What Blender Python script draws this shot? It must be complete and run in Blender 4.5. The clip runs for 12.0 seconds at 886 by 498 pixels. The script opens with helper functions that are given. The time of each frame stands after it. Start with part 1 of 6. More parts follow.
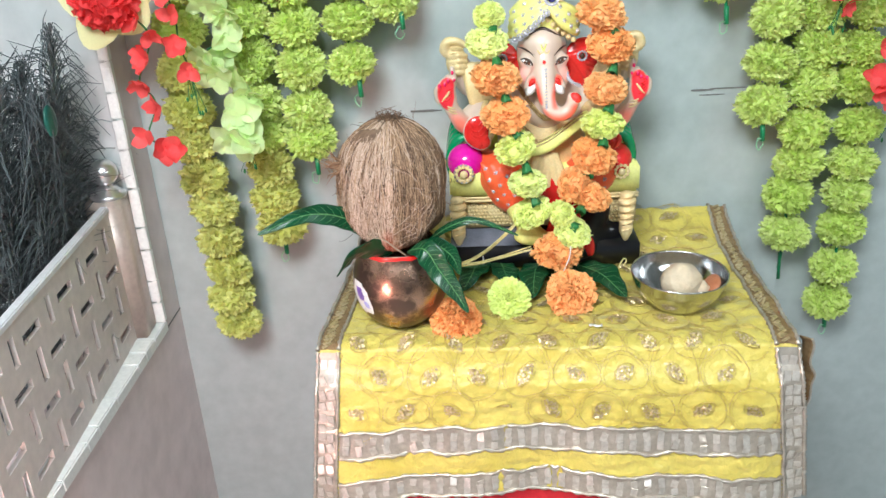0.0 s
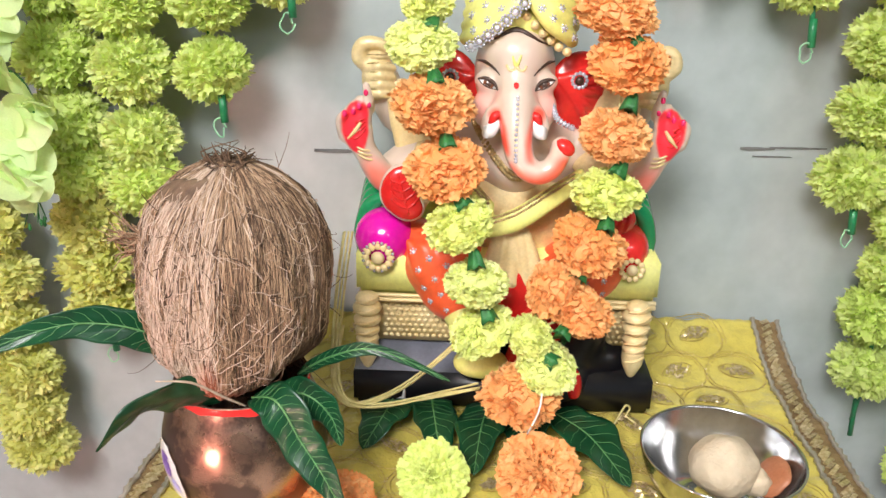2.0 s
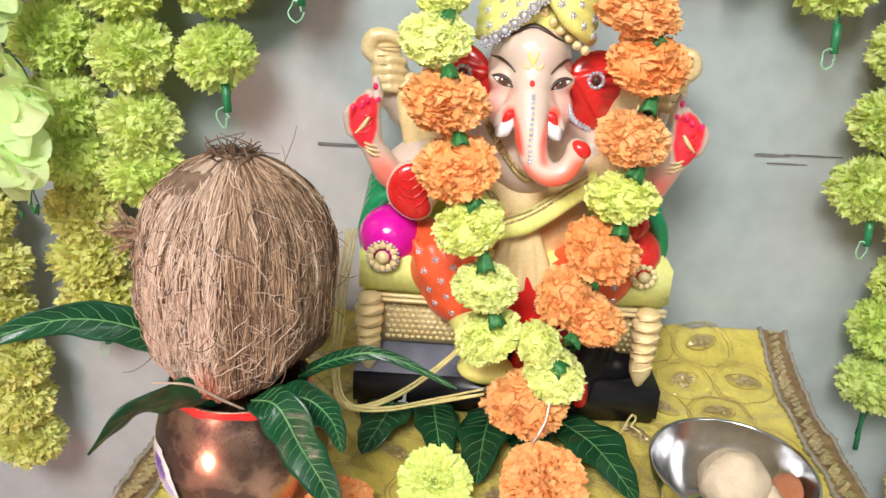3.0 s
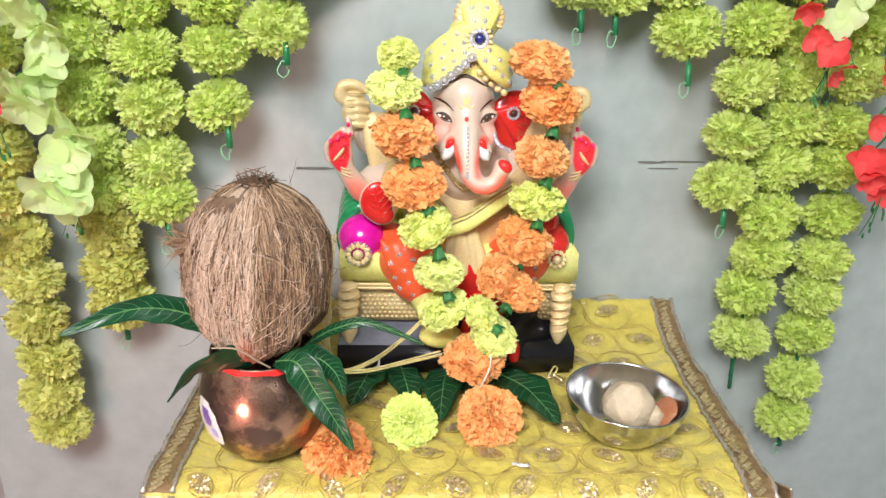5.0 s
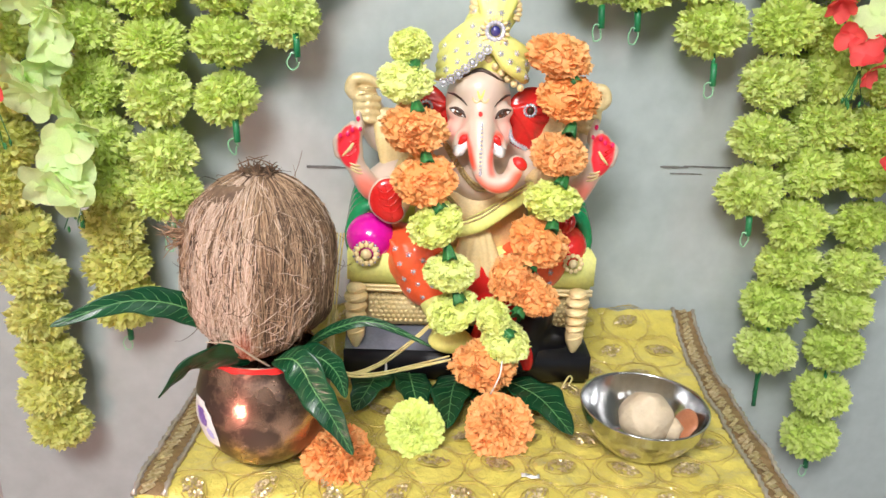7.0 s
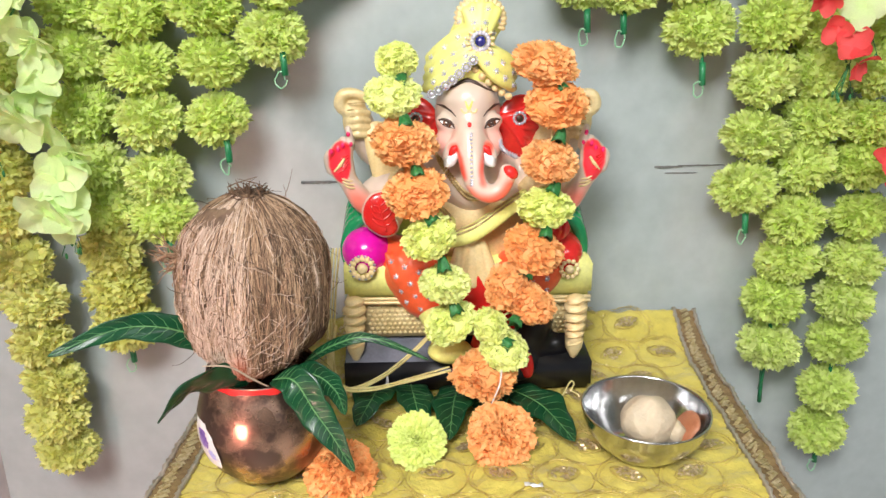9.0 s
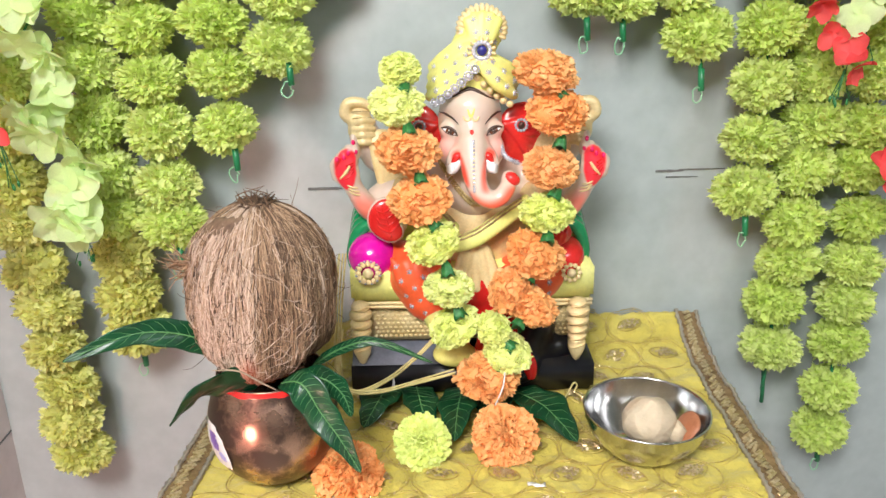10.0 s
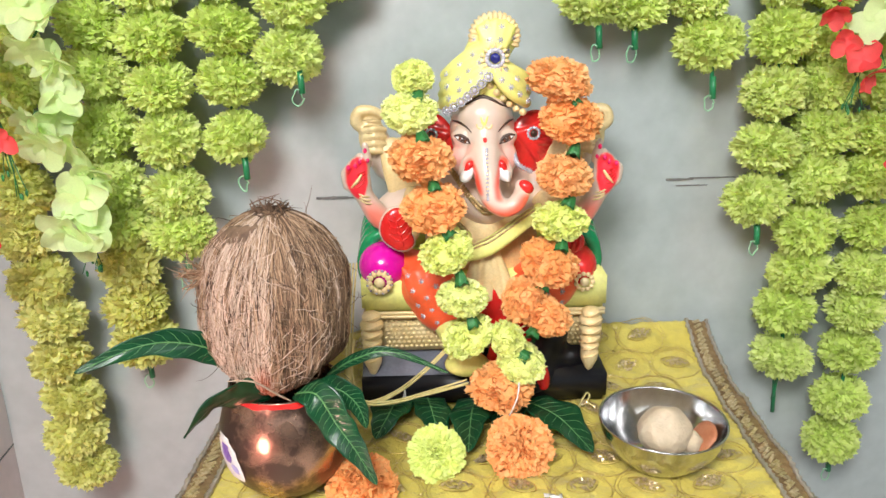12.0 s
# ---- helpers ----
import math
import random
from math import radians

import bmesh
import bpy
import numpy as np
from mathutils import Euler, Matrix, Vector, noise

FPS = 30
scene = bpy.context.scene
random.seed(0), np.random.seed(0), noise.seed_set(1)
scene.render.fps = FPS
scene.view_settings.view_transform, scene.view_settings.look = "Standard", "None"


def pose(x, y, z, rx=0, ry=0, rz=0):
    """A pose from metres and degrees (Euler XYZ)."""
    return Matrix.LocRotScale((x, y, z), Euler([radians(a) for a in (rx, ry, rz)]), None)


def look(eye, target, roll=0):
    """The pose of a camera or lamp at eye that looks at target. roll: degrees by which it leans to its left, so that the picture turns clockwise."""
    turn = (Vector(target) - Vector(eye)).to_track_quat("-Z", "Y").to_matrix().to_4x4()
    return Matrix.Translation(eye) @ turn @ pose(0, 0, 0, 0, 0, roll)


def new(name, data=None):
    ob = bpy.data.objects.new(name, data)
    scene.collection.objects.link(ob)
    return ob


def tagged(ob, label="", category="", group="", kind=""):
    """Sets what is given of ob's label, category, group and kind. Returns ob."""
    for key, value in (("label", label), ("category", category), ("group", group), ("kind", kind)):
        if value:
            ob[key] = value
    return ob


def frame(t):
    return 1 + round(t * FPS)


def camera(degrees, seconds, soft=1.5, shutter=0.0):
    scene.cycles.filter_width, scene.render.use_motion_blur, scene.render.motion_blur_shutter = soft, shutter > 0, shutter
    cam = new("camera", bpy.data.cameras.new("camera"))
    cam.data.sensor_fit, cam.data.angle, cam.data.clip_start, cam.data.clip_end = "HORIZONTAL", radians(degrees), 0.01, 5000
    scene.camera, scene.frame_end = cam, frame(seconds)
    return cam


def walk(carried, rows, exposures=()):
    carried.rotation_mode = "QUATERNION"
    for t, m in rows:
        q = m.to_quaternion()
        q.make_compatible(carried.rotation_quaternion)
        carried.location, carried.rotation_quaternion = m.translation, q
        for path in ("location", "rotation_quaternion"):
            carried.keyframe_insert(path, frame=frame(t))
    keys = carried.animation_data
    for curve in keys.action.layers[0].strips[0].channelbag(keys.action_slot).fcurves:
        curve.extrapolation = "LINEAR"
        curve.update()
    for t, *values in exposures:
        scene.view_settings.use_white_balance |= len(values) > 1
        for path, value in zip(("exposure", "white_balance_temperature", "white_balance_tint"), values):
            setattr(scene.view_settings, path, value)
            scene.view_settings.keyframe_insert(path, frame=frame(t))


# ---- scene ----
cam = camera(56.0, 12.0, soft=1.5)
# seconds, place, then turn to the left, tilt up and lean in degrees
ROWS = [
    (0, 0.0189, -0.1324, 0.8054, 2.31, -24.39, 3.14),
    (0.5, 0.0562, -0.1096, 0.8376, 2.78, -22.75, 3.13),
    (1, 0.0289, -0.0243, 0.8258, 1.36, -21.08, 1.55),
    (1.5, 0.0289, 0.0681, 0.7802, 0.69, -21.09, 1.48),
    (2, 0.0581, 0.1589, 0.7314, 1.09, -21.84, -1.18),
    (2.5, 0.0553, 0.1787, 0.7030, 1.45, -22.04, -1.36),
    (3, 0.0486, 0.1735, 0.7293, 0.38, -22.24, -3.07),
    (3.2, 0.0471, 0.1672, 0.7275, -0.06, -22.33, -3.53),
    (4.8, 0.0262, 0.0520, 0.7688, -4.47, -21.94, -1.58),
    (5, 0.0283, 0.0392, 0.7748, -4.64, -21.54, -2.02),
    (5.5, 0.0374, 0.0184, 0.7734, -4.45, -20.38, -2.02),
    (6, 0.0384, 0.0207, 0.7677, -3.97, -19.97, -2.56),
    (6.5, 0.0406, 0.0341, 0.7614, -3.30, -20.00, -2.44),
    (7, 0.0380, 0.0547, 0.7529, -2.92, -20.08, -2.49),
    (7.2, 0.0331, 0.0626, 0.7477, -3.39, -19.41, -2.71),
    (9, 0.0478, 0.0561, 0.7599, -2.22, -20.03, 0.19),
    (9.5, 0.0531, 0.0535, 0.7638, -1.96, -20.33, 0.71),
    (10, 0.0513, 0.0460, 0.7667, -1.53, -19.98, 0.82),
    (10.5, 0.0427, 0.0467, 0.7669, -1.54, -19.76, 0.63),
    (11, 0.0355, 0.0507, 0.7636, -1.77, -19.32, 0.37),
    (11.5, 0.0347, 0.0528, 0.7615, -2.13, -19.06, 0.70),
    (12, 0.0376, 0.0506, 0.7633, -2.09, -19.17, 0.78),
]
walk(cam, [(t, pose(x, y, z, 0, 0, yaw) @ pose(0, 0, 0, pitch) @ pose(0, 0, 0, 0, lean) @ pose(0, 0, 0, 90))
           for t, x, y, z, yaw, pitch, lean in ROWS],
     exposures=[(0, 0.0, 5950, 4), (0.5, 0.0, 6100, 6), (1.5, 0.0, 6400, 9), (2.0, 0.0, 6600, 13), (3.2, 0.0, 6600, 13), (5, 0.0, 6550, 12), (12, 0.0, 6550, 12)])

# ---- light ----
TABLE = 0.45          # height of the cloth's top
WALL = 0.7015         # front of the back wall
LEFT = -0.319         # face of the left wall

world = bpy.data.worlds.new("world")
scene.world = world
world.use_nodes = True
world.node_tree.nodes["Background"].inputs[0].default_value = (0.75, 0.85, 1.0, 1)
world.node_tree.nodes["Background"].inputs[1].default_value = 0.05


def area_lamp(name, eye, target, size, size_y, watts, colour):
    data = bpy.data.lights.new(name, "AREA")
    data.shape, data.size, data.size_y, data.energy, data.color = "RECTANGLE", size, size_y, watts, colour
    ob = new(name, data)
    ob.matrix_world = look(eye, target)
    return ob


area_lamp("tube_light_right", (0.78, -0.62, 1.20), (0.0, 0.6, 0.5), 0.7, 0.12, 4.4, (0.95, 0.98, 1.0))
area_lamp("tube_light_left", (-0.28, -0.32, 1.28), (-0.16, 0.65, 0.45), 0.6, 0.25, 26.5, (0.97, 0.965, 0.95))
area_lamp("ceiling_light", (-0.1, -1.5, 2.45), (0.0, 0.5, 0.5), 1.2, 0.8, 18, (0.98, 0.98, 1.0))
area_lamp("red_shrine_light", (-0.300, 0.06, 0.41), (-0.18, 0.70, 0.42), 0.06, 0.06, 2.3, (1.0, 0.50, 0.44))
scene.view_settings.exposure = 0.0


# ---- materials ----
def nodes_of(name):
    mat = bpy.data.materials.new(name)
    mat.use_nodes = True
    return mat, mat.node_tree, mat.node_tree.nodes["Principled BSDF"]


def noise_node(tree, scale, detail=4.0, space="Object", rough=0.55):
    coords = tree.nodes.new("ShaderNodeTexCoord")
    tex = tree.nodes.new("ShaderNodeTexNoise")
    tex.inputs["Scale"].default_value, tex.inputs["Detail"].default_value = scale, detail
    tex.inputs["Roughness"].default_value = rough
    tree.links.new(coords.outputs[space], tex.inputs["Vector"])
    return tex


def ramp_node(tree, source, stops):
    ramp = tree.nodes.new("ShaderNodeValToRGB")
    while len(ramp.color_ramp.elements) < len(stops):
        ramp.color_ramp.elements.new(0.5)
    for element, (at, colour) in zip(ramp.color_ramp.elements, stops):
        element.position, element.color = at, (*colour, 1)
    tree.links.new(source, ramp.inputs[0])
    return ramp


def mix_node(tree, a, b, factor, blend="MIX"):
    """a and b: sockets or colours; factor: a socket or a number."""
    mix = tree.nodes.new("ShaderNodeMix")
    mix.data_type, mix.blend_type = "RGBA", blend
    ins = [s for s in mix.inputs if s.type == "RGBA"]
    for socket, value in zip(ins, (a, b)):
        if isinstance(value, tuple):
            socket.default_value = (*value, 1)
        else:
            tree.links.new(value, socket)
    if isinstance(factor, (int, float)):
        mix.inputs[0].default_value = factor
    else:
        tree.links.new(factor, mix.inputs[0])
    return [s for s in mix.outputs if s.type == "RGBA"][0]


def bump_node(tree, shader, source, strength, distance=0.001):
    bump = tree.nodes.new("ShaderNodeBump")
    bump.inputs["Strength"].default_value, bump.inputs["Distance"].default_value = strength, distance
    tree.links.new(source, bump.inputs["Height"])
    tree.links.new(bump.outputs[0], shader.inputs["Normal"])


def surface(name, low, high, scale, rough=0.5, metal=0.0, bump=0.15, fine=None, distance=0.001, coat=0.0, sheen=0.0, sss=0.0):
    """A colour that wanders between low and high, with fine grain on top."""
    mat, tree, shader = nodes_of(name)
    wide = noise_node(tree, scale)
    grain = noise_node(tree, fine or scale * 9, 3.0)
    ramp = ramp_node(tree, wide.outputs["Fac"], [(0.3, low), (0.7, high)])
    shade = ramp_node(tree, grain.outputs["Fac"], [(0.3, (0.86, 0.86, 0.86)), (0.7, (1.0, 1.0, 1.0))])
    tree.links.new(mix_node(tree, ramp.outputs[0], shade.outputs[0], 1.0, "MULTIPLY"), shader.inputs["Base Color"])
    shader.inputs["Roughness"].default_value, shader.inputs["Metallic"].default_value = rough, metal
    shader.inputs["Coat Weight"].default_value = coat
    shader.inputs["Coat Roughness"].default_value = 0.12
    shader.inputs["Sheen Weight"].default_value = sheen
    if sss:
        shader.inputs["Subsurface Weight"].default_value = sss
        shader.inputs["Subsurface Radius"].default_value = (0.004, 0.003, 0.002)
    bump_node(tree, shader, grain.outputs["Fac"], bump, distance)
    return mat


def petal_material(name, low, high, through_colour, share=0.3, rough=0.6):
    """Thin petals: each island has its own tone, and light passes through."""
    mat, tree, shader = nodes_of(name)
    geo = tree.nodes.new("ShaderNodeNewGeometry")
    info = tree.nodes.new("ShaderNodeObjectInfo")
    add = tree.nodes.new("ShaderNodeMath")
    add.operation = "MULTIPLY_ADD"
    tree.links.new(geo.outputs["Random Per Island"], add.inputs[0])
    add.inputs[1].default_value = 0.65
    half = tree.nodes.new("ShaderNodeMath")
    half.operation = "MULTIPLY"
    half.inputs[1].default_value = 0.35
    tree.links.new(info.outputs["Random"], half.inputs[0])
    tree.links.new(half.outputs[0], add.inputs[2])
    ramp = ramp_node(tree, add.outputs[0], [(0.0, low), (1.0, high)])
    grain = noise_node(tree, 900, 2.0)
    shade = ramp_node(tree, grain.outputs["Fac"], [(0.3, (0.85, 0.85, 0.85)), (0.7, (1.0, 1.0, 1.0))])
    colour = mix_node(tree, ramp.outputs[0], shade.outputs[0], 1.0, "MULTIPLY")
    tree.links.new(colour, shader.inputs["Base Color"])
    shader.inputs["Roughness"].default_value = rough
    glow = tree.nodes.new("ShaderNodeBsdfTranslucent")
    glow.inputs[0].default_value = (*through_colour, 1)
    mix = tree.nodes.new("ShaderNodeMixShader")
    mix.inputs[0].default_value = share
    out = tree.nodes["Material Output"]
    tree.links.new(shader.outputs[0], mix.inputs[1])
    tree.links.new(glow.outputs[0], mix.inputs[2])
    tree.links.new(mix.outputs[0], out.inputs["Surface"])
    return mat


M_WALL = surface("wall_paint", (0.405, 0.46, 0.455), (0.425, 0.48, 0.475), 2.5, 0.42, bump=0.04, fine=50)
M_TILE = surface("pink_tile", (0.68, 0.585, 0.575), (0.73, 0.635, 0.625), 5, 0.25, bump=0.02, fine=40)
M_GAP = surface("joint_dirt", (0.10, 0.10, 0.10), (0.2, 0.2, 0.19), 60, 0.8)
M_MARBLE = surface("white_marble", (0.74, 0.76, 0.74), (0.84, 0.85, 0.83), 30, 0.3, bump=0.08)
M_FLOOR = surface("floor_tile", (0.45, 0.42, 0.38), (0.55, 0.52, 0.48), 6, 0.3, bump=0.03)
M_CEIL = surface("ceiling_paint", (0.78, 0.78, 0.76), (0.84, 0.84, 0.82), 4, 0.8, bump=0.05)
M_NICHE = surface("niche_tile", (0.50, 0.53, 0.53), (0.60, 0.63, 0.63), 8, 0.2, bump=0.03, fine=40)
M_JALI = surface("cream_board", (0.64, 0.57, 0.53), (0.71, 0.64, 0.60), 12, 0.45, bump=0.05)
M_JALI_EDGE = surface("white_edge", (0.74, 0.74, 0.76), (0.8, 0.8, 0.82), 20, 0.35, bump=0.04)
M_POST = surface("brushed_post", (0.44, 0.37, 0.32), (0.58, 0.50, 0.44), 25, 0.38, 0.4, bump=0.05)
M_CHROME = surface("chrome", (0.75, 0.75, 0.76), (0.85, 0.85, 0.86), 15, 0.28, 0.9, bump=0.01)
M_STEEL = surface("polished_steel", (0.56, 0.56, 0.56), (0.68, 0.68, 0.68), 18, 0.17, 1.0, bump=0.02, fine=260)
M_LIME = petal_material("lime_petal", (0.72, 0.90, 0.20), (0.94, 1.0, 0.48), (0.88, 1.0, 0.38), 0.44)
# Lime petals again, with the warm light at the left put into the colour.
M_LIME_WARM = petal_material("warm_lit_lime_petal", (0.76, 0.80, 0.22), (0.94, 0.96, 0.44), (0.96, 0.96, 0.36), 0.38)
M_STEM = surface("green_plastic_stem", (0.01, 0.16, 0.06), (0.02, 0.24, 0.09), 60, 0.35)
M_LOOP = surface("pale_green_plastic", (0.25, 0.55, 0.33), (0.33, 0.65, 0.4), 60, 0.3)
M_PALE = petal_material("pale_green_cloth_petal", (0.74, 0.93, 0.44), (0.88, 1.0, 0.62), (0.84, 1.0, 0.56), 0.5)
M_RED = petal_material("red_cloth_petal", (0.86, 0.06, 0.07), (1.0, 0.14, 0.14), (1.0, 0.14, 0.13), 0.4)
M_CREAMPETAL = petal_material("yellow_cloth_petal", (0.86, 0.85, 0.42), (0.94, 0.94, 0.56), (0.95, 0.92, 0.5), 0.45)
M_ORANGE = petal_material("orange_marigold_petal", (1.0, 0.43, 0.12), (1.0, 0.67, 0.31), (1.0, 0.52, 0.20), 0.22)
M_ORANGE_DEEP = petal_material("deep_orange_marigold_petal", (1.0, 0.34, 0.08), (1.0, 0.58, 0.23), (1.0, 0.42, 0.15), 0.20)
M_GREENGOLD = petal_material("yellow_green_marigold_petal", (0.80, 0.90, 0.20), (0.95, 1.0, 0.50), (0.92, 0.98, 0.40), 0.22)
M_GREEN_DEEP = petal_material("deep_green_marigold_petal", (0.64, 0.78, 0.11), (0.85, 0.95, 0.34), (0.85, 0.95, 0.3), 0.22)
M_LEAF = surface("mango_leaf", (0.003, 0.036, 0.014), (0.008, 0.078, 0.028), 55, 0.30, bump=0.12, fine=260)
M_LEAF.node_tree.nodes["Principled BSDF"].inputs["Specular IOR Level"].default_value = 0.38
M_RIB = surface("leaf_rib", (0.08, 0.24, 0.08), (0.16, 0.36, 0.13), 80, 0.35)
M_BUD = surface("bud_green", (0.012, 0.12, 0.03), (0.04, 0.24, 0.06), 160, 0.45, bump=0.3)
M_THREAD = surface("yellow_thread", (0.60, 0.51, 0.19), (0.76, 0.68, 0.32), 200, 0.7)
M_SWEET = surface("milk_sweet", (0.62, 0.50, 0.34), (0.74, 0.62, 0.45), 60, 0.75, bump=0.9, fine=150, distance=0.002, sss=0.1)
M_REDCLOTH = surface("red_cloth", (0.5, 0.01, 0.02), (0.62, 0.02, 0.03), 30, 0.7)
M_WOOD = surface("stool_wood", (0.16, 0.08, 0.04), (0.26, 0.14, 0.07), 20, 0.5)
M_FEATHER = surface("peacock_feather", (0.05, 0.062, 0.068), (0.17, 0.205, 0.215), 30, 0.5)
M_EYEFEATHER = surface("feather_eye", (0.01, 0.07, 0.06), (0.02, 0.14, 0.10), 60, 0.3)


# ---- mesh helpers ----
class Shape:
    """Gathers vertices and faces, each face with a material slot."""

    def __init__(self):
        self.verts, self.faces, self.slots = [], [], []

    def add(self, verts, faces, slot=0):
        base = len(self.verts)
        self.verts.extend(tuple(v) for v in verts)
        self.faces.extend(tuple(base + i for i in f) for f in faces)
        self.slots.extend([slot] * len(faces))

    def grid(self, rows, slot=0, closed=False, caps=False):
        """rows: lists of points of equal length, joined into quads."""
        n = len(rows[0])
        verts = [p for row in rows for p in row]
        faces = []
        for i in range(len(rows) - 1):
            for j in range(n if closed else n - 1):
                k = (j + 1) % n
                faces.append((i * n + j, i * n + k, (i + 1) * n + k, (i + 1) * n + j))
        if caps:
            faces.append(tuple(reversed(range(n))))
            faces.append(tuple((len(rows) - 1) * n + j for j in range(n)))
        self.add(verts, faces, slot)

    def ball(self, centre, radii, slot=0, turn=(0, 0, 0), rings=12, segments=20, wobble=0.0, power=1.0):
        m = pose(*centre, *turn)
        rows = []
        for i in range(rings + 1):
            a = math.pi * i / rings
            row = []
            for j in range(segments):
                b = 2 * math.pi * j / segments
                s = math.sin(a) ** power
                p = Vector((s * math.cos(b) * radii[0], s * math.sin(b) * radii[1], math.cos(a) * radii[2]))
                if wobble:
                    p *= 1 + wobble * noise.noise(Vector(centre) * 40 + p * (1.6 / max(radii)))
                row.append(m @ p)
            rows.append(row)
        self.grid(list(reversed(rows)), slot, closed=True)

    def tube(self, points, radii, slot=0, segments=8, steps=6, flat=1.0, caps=True):
        """A round bar along a smooth curve through the points; flat squeezes it sideways."""
        line, thick = smooth_line(points, radii, steps)
        rows, side = [], None
        for i, p in enumerate(line):
            ahead = (line[min(i + 1, len(line) - 1)] - line[max(i - 1, 0)]).normalized()
            if side is None:
                side = ahead.orthogonal().normalized()
            side = (side - ahead * side.dot(ahead)).normalized()
            up = ahead.cross(side)
            rows.append([p + (side * math.cos(a) + up * math.sin(a) * flat) * thick[i]
                         for a in (2 * math.pi * k / segments for k in range(segments))])
        self.grid(rows, slot, closed=True, caps=caps)

    def lathe(self, centre, profile, slot=0, segments=40, turn=(0, 0, 0)):
        """profile: (radius, height) from the bottom round to the top."""
        m = pose(*centre, *turn)
        rows = [[m @ Vector((r * math.cos(a), r * math.sin(a), h)) for a in
                 (2 * math.pi * k / segments for k in range(segments))] for r, h in profile]
        self.grid(rows, slot, closed=True)

    def box(self, low, high, slot=0, bevel=0.0, m=None):
        bm = bmesh.new()
        bmesh.ops.create_cube(bm, size=1)
        for v in bm.verts:
            v.co = Vector([(low[k] + high[k]) / 2 + v.co[k] * (high[k] - low[k]) for k in range(3)])
        if bevel:
            bmesh.ops.bevel(bm, geom=list(bm.edges), offset=bevel, segments=2, affect="EDGES")
        if m:
            bm.transform(m)
        bm.verts.ensure_lookup_table()
        bm.verts.index_update()
        self.add([v.co.copy() for v in bm.verts], [[v.index for v in f.verts] for f in bm.faces], slot)
        bm.free()

    def mesh(self, name, materials, smooth=True):
        data = bpy.data.meshes.new(name)
        data.from_pydata(self.verts, [], self.faces)
        for mat in materials:
            data.materials.append(mat)
        data.polygons.foreach_set("material_index", self.slots)
        data.polygons.foreach_set("use_smooth", [smooth] * len(self.faces))
        data.update()
        return data


def smooth_line(points, radii, steps):
    """Catmull-Rom through the points, with the radii eased along."""
    pts = [Vector(p) for p in points]
    if isinstance(radii, (int, float)):
        radii = [radii] * len(pts)
    line, thick = [], []
    for i in range(len(pts) - 1):
        a, b, c, d = pts[max(i - 1, 0)], pts[i], pts[i + 1], pts[min(i + 2, len(pts) - 1)]
        for k in range(steps):
            t = k / steps
            line.append(0.5 * ((2 * b) + (c - a) * t + (2 * a - 5 * b + 4 * c - d) * t * t + (3 * b - a - 3 * c + d) * t ** 3))
            thick.append(radii[i] * (1 - t) + radii[i + 1] * t)
    line.append(pts[-1])
    thick.append(radii[-1])
    return line, thick


def thing(name, place, label, category, group="", kind="", turn=(0, 0, 0)):
    ob = new(name)
    ob.empty_display_size = 0.02
    ob.matrix_world = pose(*place, *turn)
    return tagged(ob, label, category, group, kind)


def part(name, shape, material, parent, label="", smooth=True, kind=""):
    """Links a shape, given in its thing's own space, as one mesh under a thing or a part."""
    data = shape if isinstance(shape, bpy.types.Mesh) else shape.mesh(
        name, material if isinstance(material, (list, tuple)) else [material], smooth)
    ob = new(name, data)
    ob.parent = parent
    if label or kind:
        tagged(ob, label, kind=kind)
    return ob


def setting(name, shape, material, label, category, smooth=False):
    ob = new(name, shape.mesh(name, material if isinstance(material, (list, tuple)) else [material], smooth))
    return tagged(ob, label, category, kind="structure")


def lift(points, dx=0.0, dy=0.0, dz=0.0):
    return [(p[0] + dx, p[1] + dy, p[2] + dz) for p in points]


